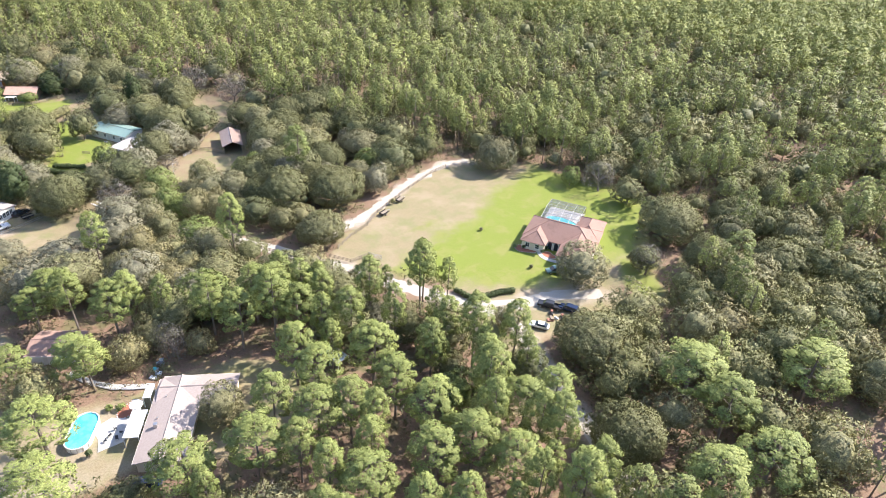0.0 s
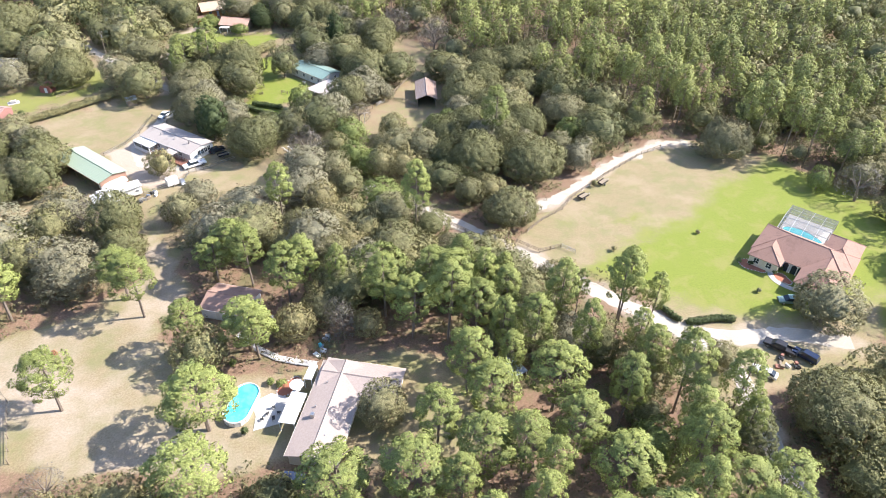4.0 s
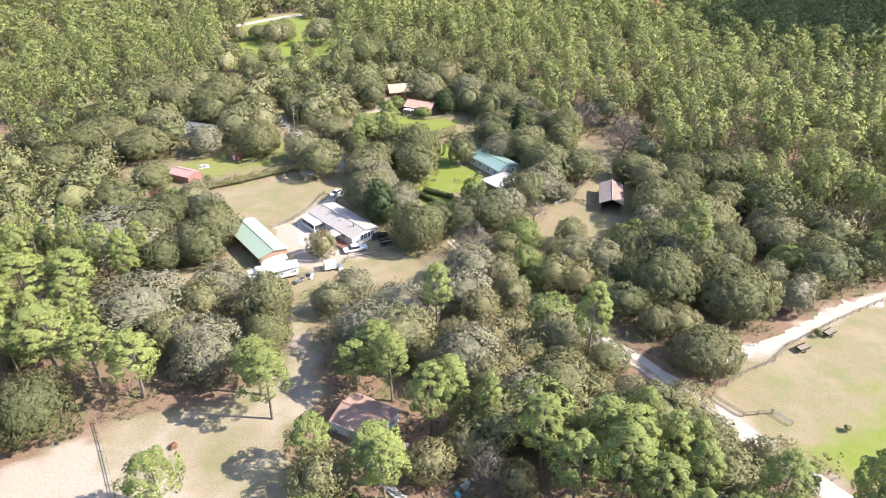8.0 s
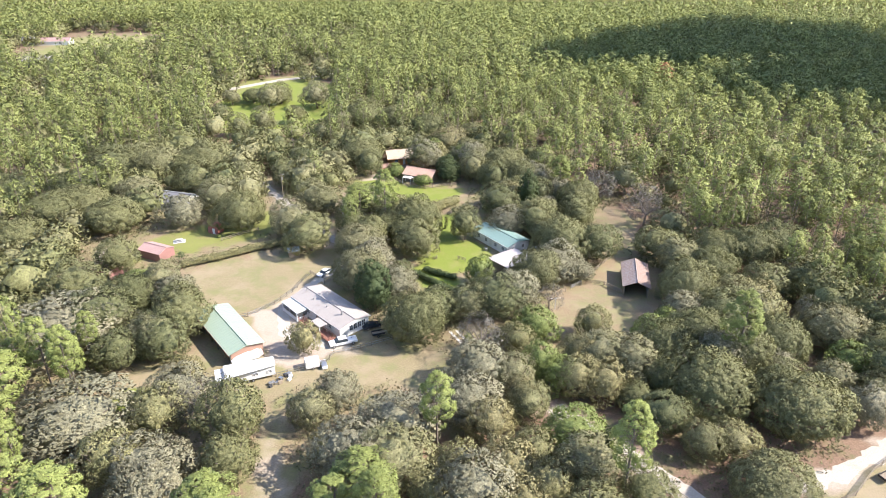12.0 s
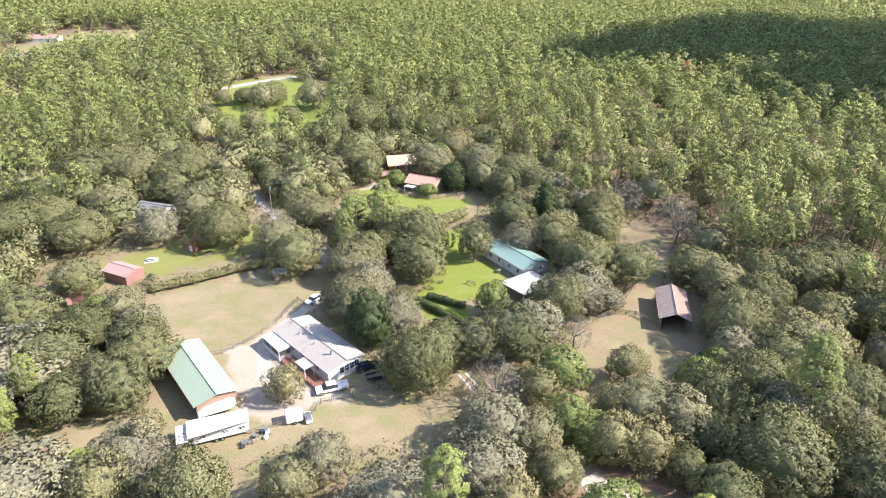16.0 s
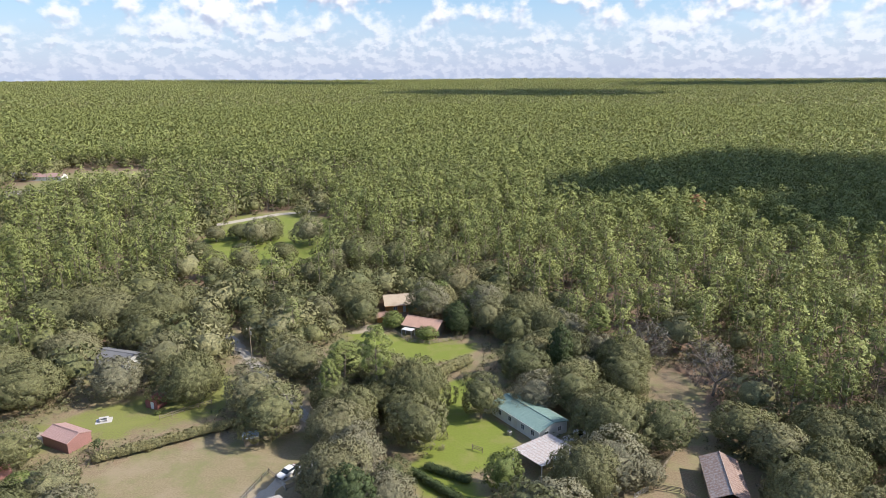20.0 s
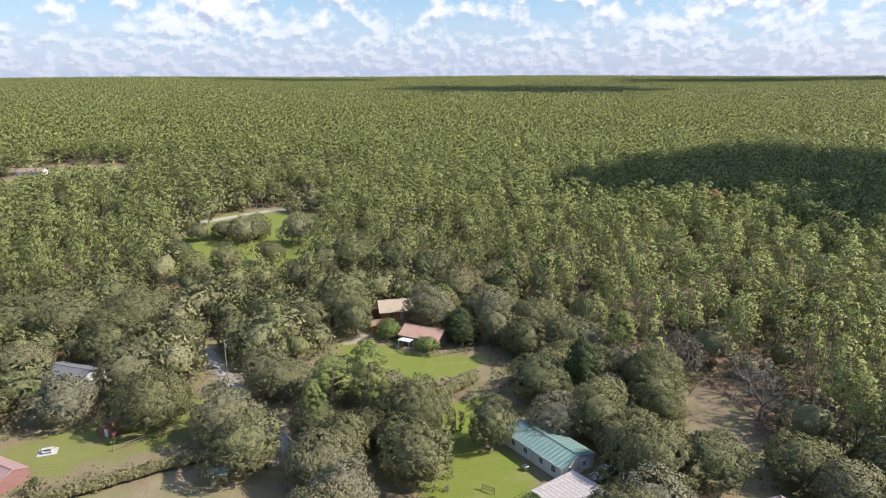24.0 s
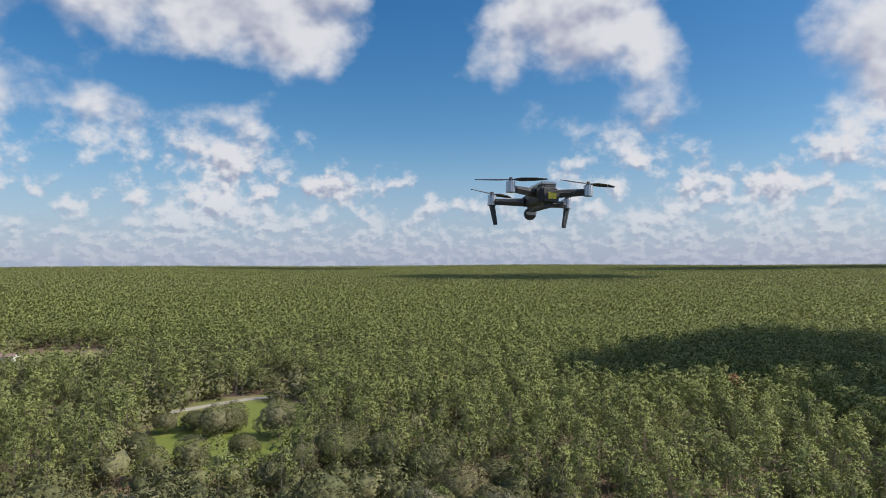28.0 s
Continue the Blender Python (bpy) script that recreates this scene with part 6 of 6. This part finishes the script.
bed(103.4, 34.4, 6.4, 3.4, -55, "red mulch bed with stone edging before the villa")
bed(107.2, 28.8, 4.6, 2.8, -70, "red mulch bed beside the villa's curved path")
road("garden_path", [(107.6, 33.2), (105.6, 31.8), (104.6, 29.6), (105.2, 27.0), (107.6, 24.6)], 1.3, CONCRETE, "pale curved garden path to the villa's door", 0.12, 0.05)

# ---- low house with the oval pool ----
def oval_pool(x, y, turn, L, W, h, label):
    """A raised oval pool: wall, top rail, water."""
    o = thing("swimming_pool", x, y, turn, 0, label, "pool")
    def outline(grow):
        r, s, out = W / 2 + grow, (L - W) / 2, []
        for k in range(40):
            a = math.tau * (k + 0.5) / 40
            out.append((r * math.cos(a) + (s if math.cos(a) > 0 else -s), r * math.sin(a)))
        return out
    outer, inner = outline(0.0), outline(-0.12)
    bm = bmesh.new()
    rows = [[bm.verts.new((px, py, z)) for px, py in ring] for ring, z in ((outer, 0), (outer, h), (inner, h), (inner, 0.2))]
    for a, b in zip(rows[:-1], rows[1:]):
        for k in range(40):
            bm.faces.new((a[k], a[(k + 1) % 40], b[(k + 1) % 40], b[k]))
    part("pool_wall", bm, TRIM, o)
    bm = bmesh.new()
    for (ax, ay), (bx, by) in zip(outer, outer[1:] + outer[:1]):
        rod(bm, (ax, ay, h), (bx, by, h), 0.11, 0.11, 6)
    part("top_rail", bm, TRIM, o)
    part("water", slab([(px, py, h - 0.15) for px, py in inner], 0.3), WATER, o)
    for k in range(0, 40, 3):
        part("upright", block(outer[k][0], outer[k][1], 0, 0.14, 0.14, h, 360 * (k + 0.5) / 40), METAL, o)
    bm = bmesh.new()
    for s in (-0.25, 0.25):
        rod(bm, (0.6, -W / 2 + 0.5 , h - 0.4), (0.6, -W / 2 - 0.3, h + 0.5), 0.03, 0.03)
    part("ladder", bm, METAL, o)


oval_pool(-11.8, 22.4, 64, 9.0, 4.5, 1.2, "raised oval pool with a white wall and turquoise water")


def sheet_roof(name, x, y, turn, L, W, z, mat, label, slope=0.15, parent=None, category="carport", front=True):
    """A flat sheet roof on posts."""
    o = thing(name, x, y, turn, 0, label, "" if parent else category)
    if parent:
        o.parent = parent
        o.matrix_basis = parent.matrix_basis.inverted() @ pose(x, y, 0, 0, 0, turn)
    a, b, c, d = (-L / 2, W / 2, z - slope), (L / 2, W / 2, z - slope), (L / 2, -W / 2, z), (-L / 2, -W / 2, z)
    part("roof", slab([a, b, c, d], 0.08), mat, o)
    ribs(o, a, b, c, d, 0.8, mat)
    for k in range(max(2, round(L / 3) + 1)):
        px = -L / 2 + 0.15 + (L - 0.3) * k / max(1, round(L / 3) if L > 4.5 else 1)
        for py, pz in ((W / 2 - 0.12, z - slope - 0.06), (-W / 2 + 0.12, z - 0.08)):
            if px < L / 2:
                part("post", block(px, py, 0, 0.12, 0.12, pz), TRIM, o)
    return o


sheet_roof("awning", -3.0, 17.8, 64.8, 6.8, 2.9, 2.75, WHITE_ROOF, "white sheet awning", 0.1, pool_house)
sheet_roof("awning", 0.9, 25.2, 64.8, 3.6, 1.6, 2.7, WHITE_ROOF, "white sheet awning", 0.1, pool_house)
part("chimney", block(-2.6, 2.2, 2.9, 0.7, 0.7, 1.3, 0, 0.03), METAL, pool_house, "grey metal roof vent")
for vx, vy in ((-0.5, 2.4), (5.0, 2.0), (-6.0, -1.0)):
    part("vent_pipe", block(vx, vy, 3.1, 0.22, 0.22, 0.55, 0, 0.02), METAL, pool_house)
for k in range(4):
    part("solar_panel", slab([(-5.4 + 0.95 * k, -3.9, 2.86), (-4.55 + 0.95 * k, -3.9, 2.86), (-4.55 + 0.95 * k, -1.9, 3.30), (-5.4 + 0.95 * k, -1.9, 3.30)], 0.05), BLUE_SHEET, pool_house, "dark blue roof panel")
patio = tagged(new("patio", mesh_of("patio", [], [], CONCRETE)), "pale paved patio between pool and house", "patio", kind="structure")
bm = slab([(-10.2, 22.8, 0.1), (-6.6, 24.2, 0.1), (-3.6, 22.4, 0.1), (-5.6, 17.0, 0.1), (-10.2, 16.6, 0.1), (-9.6, 19.6, 0.1)], 0.14)
bm.to_mesh(patio.data), bm.free()
bed(-3.4, 25.0, 5.4, 2.6, 40, "red paved garden bed by the low house")


def parasol_table(x, y, label):
    o = thing("garden_table", x, y, 0, 0.1, label, "table")
    bm = bmesh.new()
    bmesh.ops.create_cone(bm, cap_ends=True, segments=16, radius1=0.7, radius2=0.7, depth=0.05, matrix=pose(0, 0, 0.73))
    part("tabletop", bm, TRIM, o)
    bm = bmesh.new()
    rod(bm, (0, 0, 0), (0, 0, 2.3), 0.03, 0.03)
    part("pole", bm, METAL, o)
    bm = bmesh.new()
    bmesh.ops.create_cone(bm, cap_ends=True, segments=10, radius1=1.35, radius2=0.05, depth=0.5, matrix=pose(0, 0, 2.2))
    part("canopy", bm, TRIM, o, "cream parasol cloth")


parasol_table(-1.9, 23.4, "round garden table under a cream parasol")


def garden_chair(x, y, turn, label):
    o = thing("garden_chair", x, y, turn, 0.1, label, "chair", "patio chairs")
    part("seat", block(0, 0, 0.4, 0.5, 0.5, 0.05, 0, 0.01), PLASTIC, o)
    part("backrest", block(-0.24, 0, 0.45, 0.05, 0.5, 0.5, 0, 0.01), PLASTIC, o)
    for sx in (-0.22, 0.22):
        for sy in (-0.22, 0.22):
            part("leg", block(sx, sy, 0, 0.04, 0.04, 0.4), PLASTIC, o)


for k, (x, y) in enumerate(((-6.4, 20.6), (-5.6, 19.2), (-7.6, 19.4), (-8.6, 18.4), (-6.6, 18.0))):
    garden_chair(x, y, k * 67, "dark garden chair on the pale patio")

# white boardwalk through the garden
walkway = thing("boardwalk", -11.8, 40.9, 0, 0, "bleached white plank walkway from the trees to the house", "walkway")
line = [(-11.8, 40.9), (-8.6, 36.1), (-5.0, 32.6), (-1.5, 30.7), (2.4, 29.0)]
bm = block(0, 0, 0, 0.26, 1.3, 0.05)
PLANK = bpy.data.meshes.new("plank")
bm.to_mesh(PLANK), bm.free()
PLANK.materials.append(CONCRETE)
for (ax, ay), (bx, by) in zip(line[:-1], line[1:]):
    n, turn = int(math.hypot(bx - ax, by - ay) / 0.3), math.degrees(math.atan2(by - ay, bx - ax))
    for k in range(n):
        piece("plank", PLANK, walkway, pose(ax + (bx - ax) * k / n + 11.8, ay + (by - ay) * k / n - 40.9, 0.25, 0, 0, turn))
for s in (-0.66, 0.66):
    bm = bmesh.new()
    for (ax, ay), (bx, by) in zip(line[:-1], line[1:]):
        d = Vector((bx - ax, by - ay, 0)).normalized()
        off = Vector((-d.y, d.x, 0)) * s
        rod(bm, Vector((ax + 11.8, ay - 40.9, 0.2)) + off, Vector((bx + 11.8, by - 40.9, 0.2)) + off, 0.09, 0.09, 4)
        rod(bm, Vector((ax + 11.8, ay - 40.9, 0.0)) + off, Vector((ax + 11.8, ay - 40.9, 0.9)) + off, 0.05, 0.05, 4)
    part("rail", bm, CONCRETE, walkway)
sheet_roof("lean_to", 37.6, 17.9, -70, 5.6, 3.4, 2.5, BLUE_SHEET, "lean-to with a blue and white sheet roof under pines", 0.3, None, "shed")

# ---- white house: porches, deck, camper, trailer ----
sheet_roof("screened_porch", -34.7, 122.7, 131.5, 7.0, 3.0, 2.65, WHITE_ROOF, "white sheet porch roof", 0.12, white_house)
porch_wall = thing("porch_wall", 0, 0)
porch_wall.parent = white_house
porch_wall.matrix_basis = white_house.matrix_basis.inverted() @ pose(-34.7, 122.7, 0, 0, 0, 131.5)
for wx, wy, w, d in ((0, 1.36, 6.8, 0.06), (-3.36, 0, 0.06, 2.7), (3.36, 0, 0.06, 2.7)):
    part("panel", block(wx, wy, 0, w, d, 1.0), WHITE_WALL, porch_wall)
    part("panel", block(wx, wy, 2.2, w, d, 0.3), WHITE_WALL, porch_wall)
    part("screen", block(wx, wy, 1.0, w, 0.02 if d < 1 and w > 1 else d, 1.2), SCREEN, porch_wall)
sheet_roof("small_porch", -27.5, 114.9, 133, 3.6, 2.1, 2.7, GREY_ROOF, "small grey porch roof", 0.1, white_house)


def wood_deck(x, y, turn, L, W, z, label):
    o = thing("wooden_deck", x, y, turn, 0, label, "deck")
    bm = block(0, 0, 0, L, 0.14, 0.04)
    me = bpy.data.meshes.new("plank")
    bm.to_mesh(me), bm.free()
    me.materials.append(RED_WOOD)
    n = int(W / 0.16)
    for k in range(n):
        piece("plank", me, o, pose(0, -W / 2 + 0.08 + k * W / n, z))
    for sx in np.linspace(-L / 2 + 0.06, L / 2 - 0.06, max(2, int(L / 1.2) + 1)):
        for sy in (-W / 2 + 0.06, W / 2 - 0.06):
            part("post", block(sx, sy, 0, 0.1, 0.1, z + 1.0), RED_WOOD, o)
    for sy in (-W / 2 + 0.06, W / 2 - 0.06):
        for zz in (0.5, 0.95):
            part("rail", block(0, sy, z + zz, L, 0.05, 0.09), RED_WOOD, o)
    for k in range(3):
        part("step", block(-L / 2 - 0.15 - 0.28 * k, 0, 0, 0.28, W * 0.7, z - 0.17 * (k + 1)), RED_WOOD, o)
    return o


wood_deck(-25.6, 112.5, 133, 5.2, 2.0, 0.62, "red-stained wooden deck with rails beside the white house")
wood_deck(-31.2, 117.6, 131, 4.4, 1.4, 0.62, "red-stained wooden ramp deck at the porch")
part("chimney", block(-6.4, 0.9, 3.4, 0.3, 0.3, 1.5, 0, 0.02), METAL, white_house, "grey flue pipe with a cap")
for vx, vy in ((4.2, 1.6), (8.8, 0.6), (-1.0, 1.4)):
    part("vent_pipe", block(vx, vy, 3.3, 0.2, 0.2, 0.75), METAL, white_house)

camper = thing("camper", -38.6, 97.6, 22, 0, "long white camper trailer with a bleached roof", "camper")
part("body", block(0, 0, 0.6, 9.2, 2.7, 2.4, 0, 0.12), WHITE_WALL, camper)
part("roof_cover", slab([(-5.4, -2.6, 3.15), (4.8, -1.6, 3.15), (4.8, 1.6, 3.3), (-5.4, 2.0, 3.3)], 0.06), WHITE_ROOF, camper, "white sheet cover over the roof")
part("awning_roof", slab([(-7.2, -2.6, 2.6), (-5.3, -2.6, 2.6), (-5.3, 2.0, 2.7), (-7.2, 2.0, 2.7)], 0.06), WHITE_ROOF, camper)
for px in (-7.1, -5.5):
    for py in (-2.5, 1.9):
        part("post", block(px, py, 0, 0.1, 0.1, 2.58), METAL, camper)
for k, px in enumerate((-3.0, 0.6, 3.4)):
    window(camper, px, -1.38, 1.5, 0.9, 0.6, 0, TRIM)
window(camper, 4.62, 0.0, 1.5, 1.0, 0.7, 90, TRIM)
for s in (-1, 1):
    for px in (-1.0, 0.0):
        wheel(camper, px, s * 1.3)
rv = thing("boat", -41.4, 103.4, 28, 0.0, "white covered boat on its trailer behind the camper", "boat")
hull = [(-3.2, 0.9), (2.4, 0.9), (3.6, 1.7), (3.4, 1.9), (-3.2, 1.8)]
part("hull", prism(hull, 2.3, 1.1, 1.2), PAINT_WHITE, rv)
part("cover", prism([(-3.1, 1.85), (3.0, 1.9), (0.5, 2.4), (-2.0, 2.3)], 2.0), WHITE_ROOF, rv)
part("chassis", block(0, 0, 0.5, 5.5, 1.2, 0.4), METAL, rv)
for s in (-1, 1):
    wheel(rv, -1.0, s * 0.9)

cargo = thing("cargo_trailer", -26.8, 101.4, 20, 0, "small white box trailer on the grass", "trailer")
part("body", block(0, 0, 0.4, 3.0, 1.9, 1.9, 0, 0.08), WHITE_WALL, cargo)
window(cargo, 1.53, 0.3, 1.1, 0.6, 0.5, 90, TRIM)
for s in (-1, 1):
    wheel(cargo, 0, s * 1.0, 0.9)
part("drawbar", block(1.9, 0, 0.42, 1.0, 0.12, 0.1), METAL, cargo)
boat = thing("small_boat", -24.3, 101.6, 110, 0, "small white covered boat with an orange stripe", "boat")
part("hull", prism([(-1.2, 0.2), (1.0, 0.2), (1.6, 0.8), (-1.2, 0.8)], 1.2), PAINT_WHITE, boat)
part("cover", prism([(-1.1, 0.82), (1.4, 0.84), (0.2, 1.3), (-0.8, 1.25)], 1.0), METAL, boat)
part("keel_support", block(0, 0, 0, 1.2, 0.8, 0.24), RED_WOOD, boat)
flat_trailer = utility_trailer(-13.8, 113.6, 20, "black open trailer in the shade beside the white house")

# ---- mobile home's tin carport ----
sheet_roof("tin_carport", 19.8, 147.2, 36, 10.0, 8.4, 3.1, TIN_ROOF, "open carport under rust-streaked white tin", 0.35)
bm = block(0, 0, 0, 0.9, 0.9, 0.9, 0, 0.05)
ac = thing("air_conditioner", 13.6, 157.6, 35, 0, "grey air conditioner beside the mobile home", "appliance")
part("case", bm, METAL, ac)
part("fan_grille", block(0, 0, 0.9, 0.6, 0.6, 0.03), PLASTIC, ac)

# ---- lawn with the red coop ----
coop = thing("red_coop", -68.6, 170.4, -20, 0, "small barn-red coop with a rounded roof", "coop")
prof = [(-1.7, 0)] + [(-1.7 * math.cos(math.pi * k / 8), 1.4 + 1.3 * math.sin(math.pi * k / 8)) for k in range(9)] + [(1.7, 0)]
bm = bmesh.new()
fr, bk = [bm.verts.new((px, -1.6, pz)) for px, pz in prof], [bm.verts.new((px, 1.6, pz)) for px, pz in prof]
bm.faces.new(fr), bm.faces.new(bk[::-1])
for k in range(len(prof)):
    bm.faces.new((fr[k], bk[k], bk[(k + 1) % len(prof)], fr[(k + 1) % len(prof)]))
part("shell", bm, RED_WALL, coop)
door(coop, 0.4, -1.66, 0.1, 0.9, 1.7, 0, TRIM)
picnic = thing("picnic_table", -77.5, 163.4, 20, 0.05, "pale picnic table with benches on a slab", "table")
part("tabletop", block(0, 0, 0.72, 1.9, 0.75, 0.05), CONCRETE, picnic)
for s in (-1, 1):
    part("bench", block(0, s * 0.72, 0.42, 1.9, 0.28, 0.05), CONCRETE, picnic)
    part("trestle", block(s * 0.7, 0, 0, 0.08, 1.3, 0.72), CONCRETE, picnic)
pad = new("slab_pad", mesh_of("slab_pad", [], [], CONCRETE))
tagged(pad, "small pale slab under the picnic table", "slab", kind="structure")
bm = block(-77.5, 163.4, 0, 3.4, 2.6, 0.05, 20)
bm.to_mesh(pad.data), bm.free()
gable_house("tin_shed", -41.4, 154.0, 20, 2.8, 2.2, 2.0, 2.6, WOOD, BLUE_SHEET, "little wooden shed under a blue tin roof", "shed", 0.3)
sheet_roof("white_porch", -84.2, 187.4, -18, 4.6, 3.0, 2.6, WHITE_ROOF, "white porch roof", 0.2, grey_house)
sheet_roof("porch", -11.6, 213.2, -25, 3.4, 2.6, 2.3, WHITE_ROOF, "white porch roof", 0.2, tan_house)
sheet_roof("carport", -2.4, 240.5, 5, 4.0, 3.0, 2.4, TAN_ROOF, "tan side roof", 0.2, log_house)
gable_house("orange_hut", -20.5, 225.5, 10, 3.4, 3.0, 2.0, 2.9, LOG_WALL, BROWN_ROOF, "small orange wooden hut in the far garden", "hut", 0.3)
gable_house("brown_house", 22.0, 213.0, 60, 9, 6, 2.5, 3.8, WOOD, BROWN_ROOF, "brown-roofed house hidden among oaks", over=0.4)

for k in range(2):
    strip = thing("concrete_strip", 4.2 + 1.5 * k, 112.4 + 0.4 * k, -62, 0, "pale concrete wheel strip in the grass", "paving", "wheel strips")
    for i in range(4):
        part("paver", block(-2.4 + 1.6 * i, 0, 0, 1.5, 0.6, 0.06, 0, 0.015), CONCRETE, strip)

# ---- far houses ----
for x, y, L, W, turn, wall, roof, label in ((-270, 442, 22, 9, 12, WHITE_WALL, GREY_ROOF, "far pale house beside a clearing"), (-304, 521, 26, 10, 5, WHITE_WALL, RED_ROOF, "far house with a reddish roof"), (-330, 525, 18, 9, 0, WHITE_WALL, DARK_ROOF, "far house with a dark roof"), (-205, 497, 12, 8, 30, WHITE_WALL, DARK_ROOF, "far house among the pines")):
    gable_house("far_house", x, y, turn, L, W, 3, 5, wall, roof, label, windows=[("s", -L / 4, 1.2, 1.2, 1.0), ("s", L / 4, 1.2, 1.2, 1.0)])

# ---- clouds that shade the woods ----
CLOUD = surface("cloud_white", (0.85, 0.85, 0.86), (0.9, 0.9, 0.9), 0.01, 1.0, stain=0.0)


def cloud_over(x, y, distance, rx, ry, label, seed):
    """A heap of rounded lumps up the sun's way from the shade it casts at x, y."""
    r = random.Random(seed)
    bm = bmesh.new()
    for k in range(26):
        a, q = r.uniform(0, math.tau), math.sqrt(r.uniform(0, 1)) * 0.8
        s = r.uniform(0.2, 0.36)
        at = Vector((math.cos(a) * q * rx, math.sin(a) * q * ry, r.uniform(-0.05, 0.1) * rx))
        bmesh.ops.create_icosphere(bm, subdivisions=2, radius=1.0, matrix=Matrix.Translation(at) @ Matrix.Diagonal((s * rx, s * ry, s * rx * 0.3, 1)))
    me = bpy.data.meshes.new("cloud")
    bm.to_mesh(me), bm.free()
    me.materials.append(CLOUD)
    ob = new("cloud", me)
    ob.location = Vector((x, y, 12)) + sun_way * distance
    return tagged(ob, label, "cloud", kind="structure")


cloud_over(205, 415, 1100, 140, 140, "white cumulus cloud shading part of the pine wood", 1)
cloud_over(300, 2450, 4000, 520, 420, "white cumulus cloud shading the far wood", 2)
cloud_over(1700, 3500, 4000, 900, 380, "white cumulus cloud shading the far wood", 3)
cloud_over(-900, 3900, 4000, 600, 240, "white cumulus cloud shading the far wood", 4)

# ---- drone ----
drone = thing("drone", -1.743, 73.712, 65.80 - 65.80, 0, "small dark grey quadcopter drone hovering", "drone")
drone.matrix_basis = pose(-1.743, 73.712, 65.775, -2, 2, 9)
bm = bmesh.new()
bmesh.ops.create_cube(bm, size=1.0, matrix=Matrix.Diagonal((0.078, 0.20, 0.070, 1)))
for v in bm.verts:
    if v.co.z < 0:
        v.co.x *= 0.72
    if v.co.y > 0:
        v.co.x *= 0.85
        v.co.z *= 0.85
bmesh.ops.bevel(bm, geom=bm.edges[:], offset=0.016, segments=3, affect="EDGES")
part("body", bm, PLASTIC, drone)
part("battery", block(0, -0.02, 0.030, 0.05, 0.13, 0.012, 0, 0.004), METAL, drone)
YELLOW = surface("yellow_light_panel", (0.75, 0.62, 0.06), (0.80, 0.68, 0.08), 10.0, 0.4, stain=0.0)
part("rear_panel", block(0.006, -0.101, -0.012, 0.024, 0.004, 0.018), YELLOW, drone, "small yellow rear panel")
bm = bmesh.new()
bmesh.ops.create_uvsphere(bm, u_segments=14, v_segments=8, radius=0.02, matrix=pose(0, 0.1, -0.035))
gimbal = part("gimbal_camera", bm, PLASTIC, drone)
bm = bmesh.new()
rod(bm, (0, 0.115, -0.035), (0, 0.124, -0.035), 0.011, 0.011, 12)
part("lens", bm, GLASS, gimbal)
part("gimbal_mount", block(0, 0.09, -0.04, 0.03, 0.03, 0.012, 0, 0.003), METAL, drone, "pale grey gimbal mount")
for sx in (-1, 1):
    for my, mx, mz, ay in ((0.105, 0.125, 0.004, 0.06), (-0.095, 0.118, 0.018, -0.05)):
        bm = bmesh.new()
        rod(bm, (sx * 0.03, ay, mz - 0.008), (sx * mx, my, mz - 0.004), 0.014, 0.010, 6)
        arm = part("arm", bm, PLASTIC, drone)
        bm = bmesh.new()
        rod(bm, (sx * mx, my, mz - 0.016), (sx * mx, my, mz + 0.016), 0.0145, 0.0135, 14)
        part("motor", bm, METAL, arm, "silver motor housing")
        bm = bmesh.new()
        turn = 20 * sx + (60 if my > 0 else 0)
        for k in range(2):
            a = radians(turn + 180 * k)
            d, s = Vector((math.cos(a), math.sin(a), 0)), Vector((-math.sin(a), math.cos(a), 0))
            hub = Vector((sx * mx, my, mz + 0.021))
            pts = [(0.006, -0.004, 0), (0.03, -0.011, 0.003), (0.075, -0.009, 0.003), (0.105, -0.003, 0.001), (0.105, 0.003, 0), (0.07, 0.006, -0.002), (0.03, 0.008, -0.003), (0.006, 0.004, 0)]
            top = [bm.verts.new(hub + d * u + s * w + Vector((0, 0, h + 0.001))) for u, w, h in pts]
            low = [bm.verts.new(hub + d * u + s * w + Vector((0, 0, h - 0.001))) for u, w, h in pts]
            bm.faces.new(top), bm.faces.new(low[::-1])
            for i in range(8):
                bm.faces.new((top[i], low[i], low[(i + 1) % 8], top[(i + 1) % 8]))
        rod(bm, hub - Vector((0, 0, 0.006)), hub + Vector((0, 0, 0.006)), 0.007, 0.005, 10)
        part("propeller", bm, PLASTIC, arm, "dark two-bladed propeller at rest")
        if my > 0:
            bm = bmesh.new()
            rod(bm, (sx * mx, my, mz - 0.012), (sx * (mx - 0.012), my - 0.006, mz - 0.078), 0.010, 0.007, 6)
            part("landing_leg", bm, PLASTIC, arm)
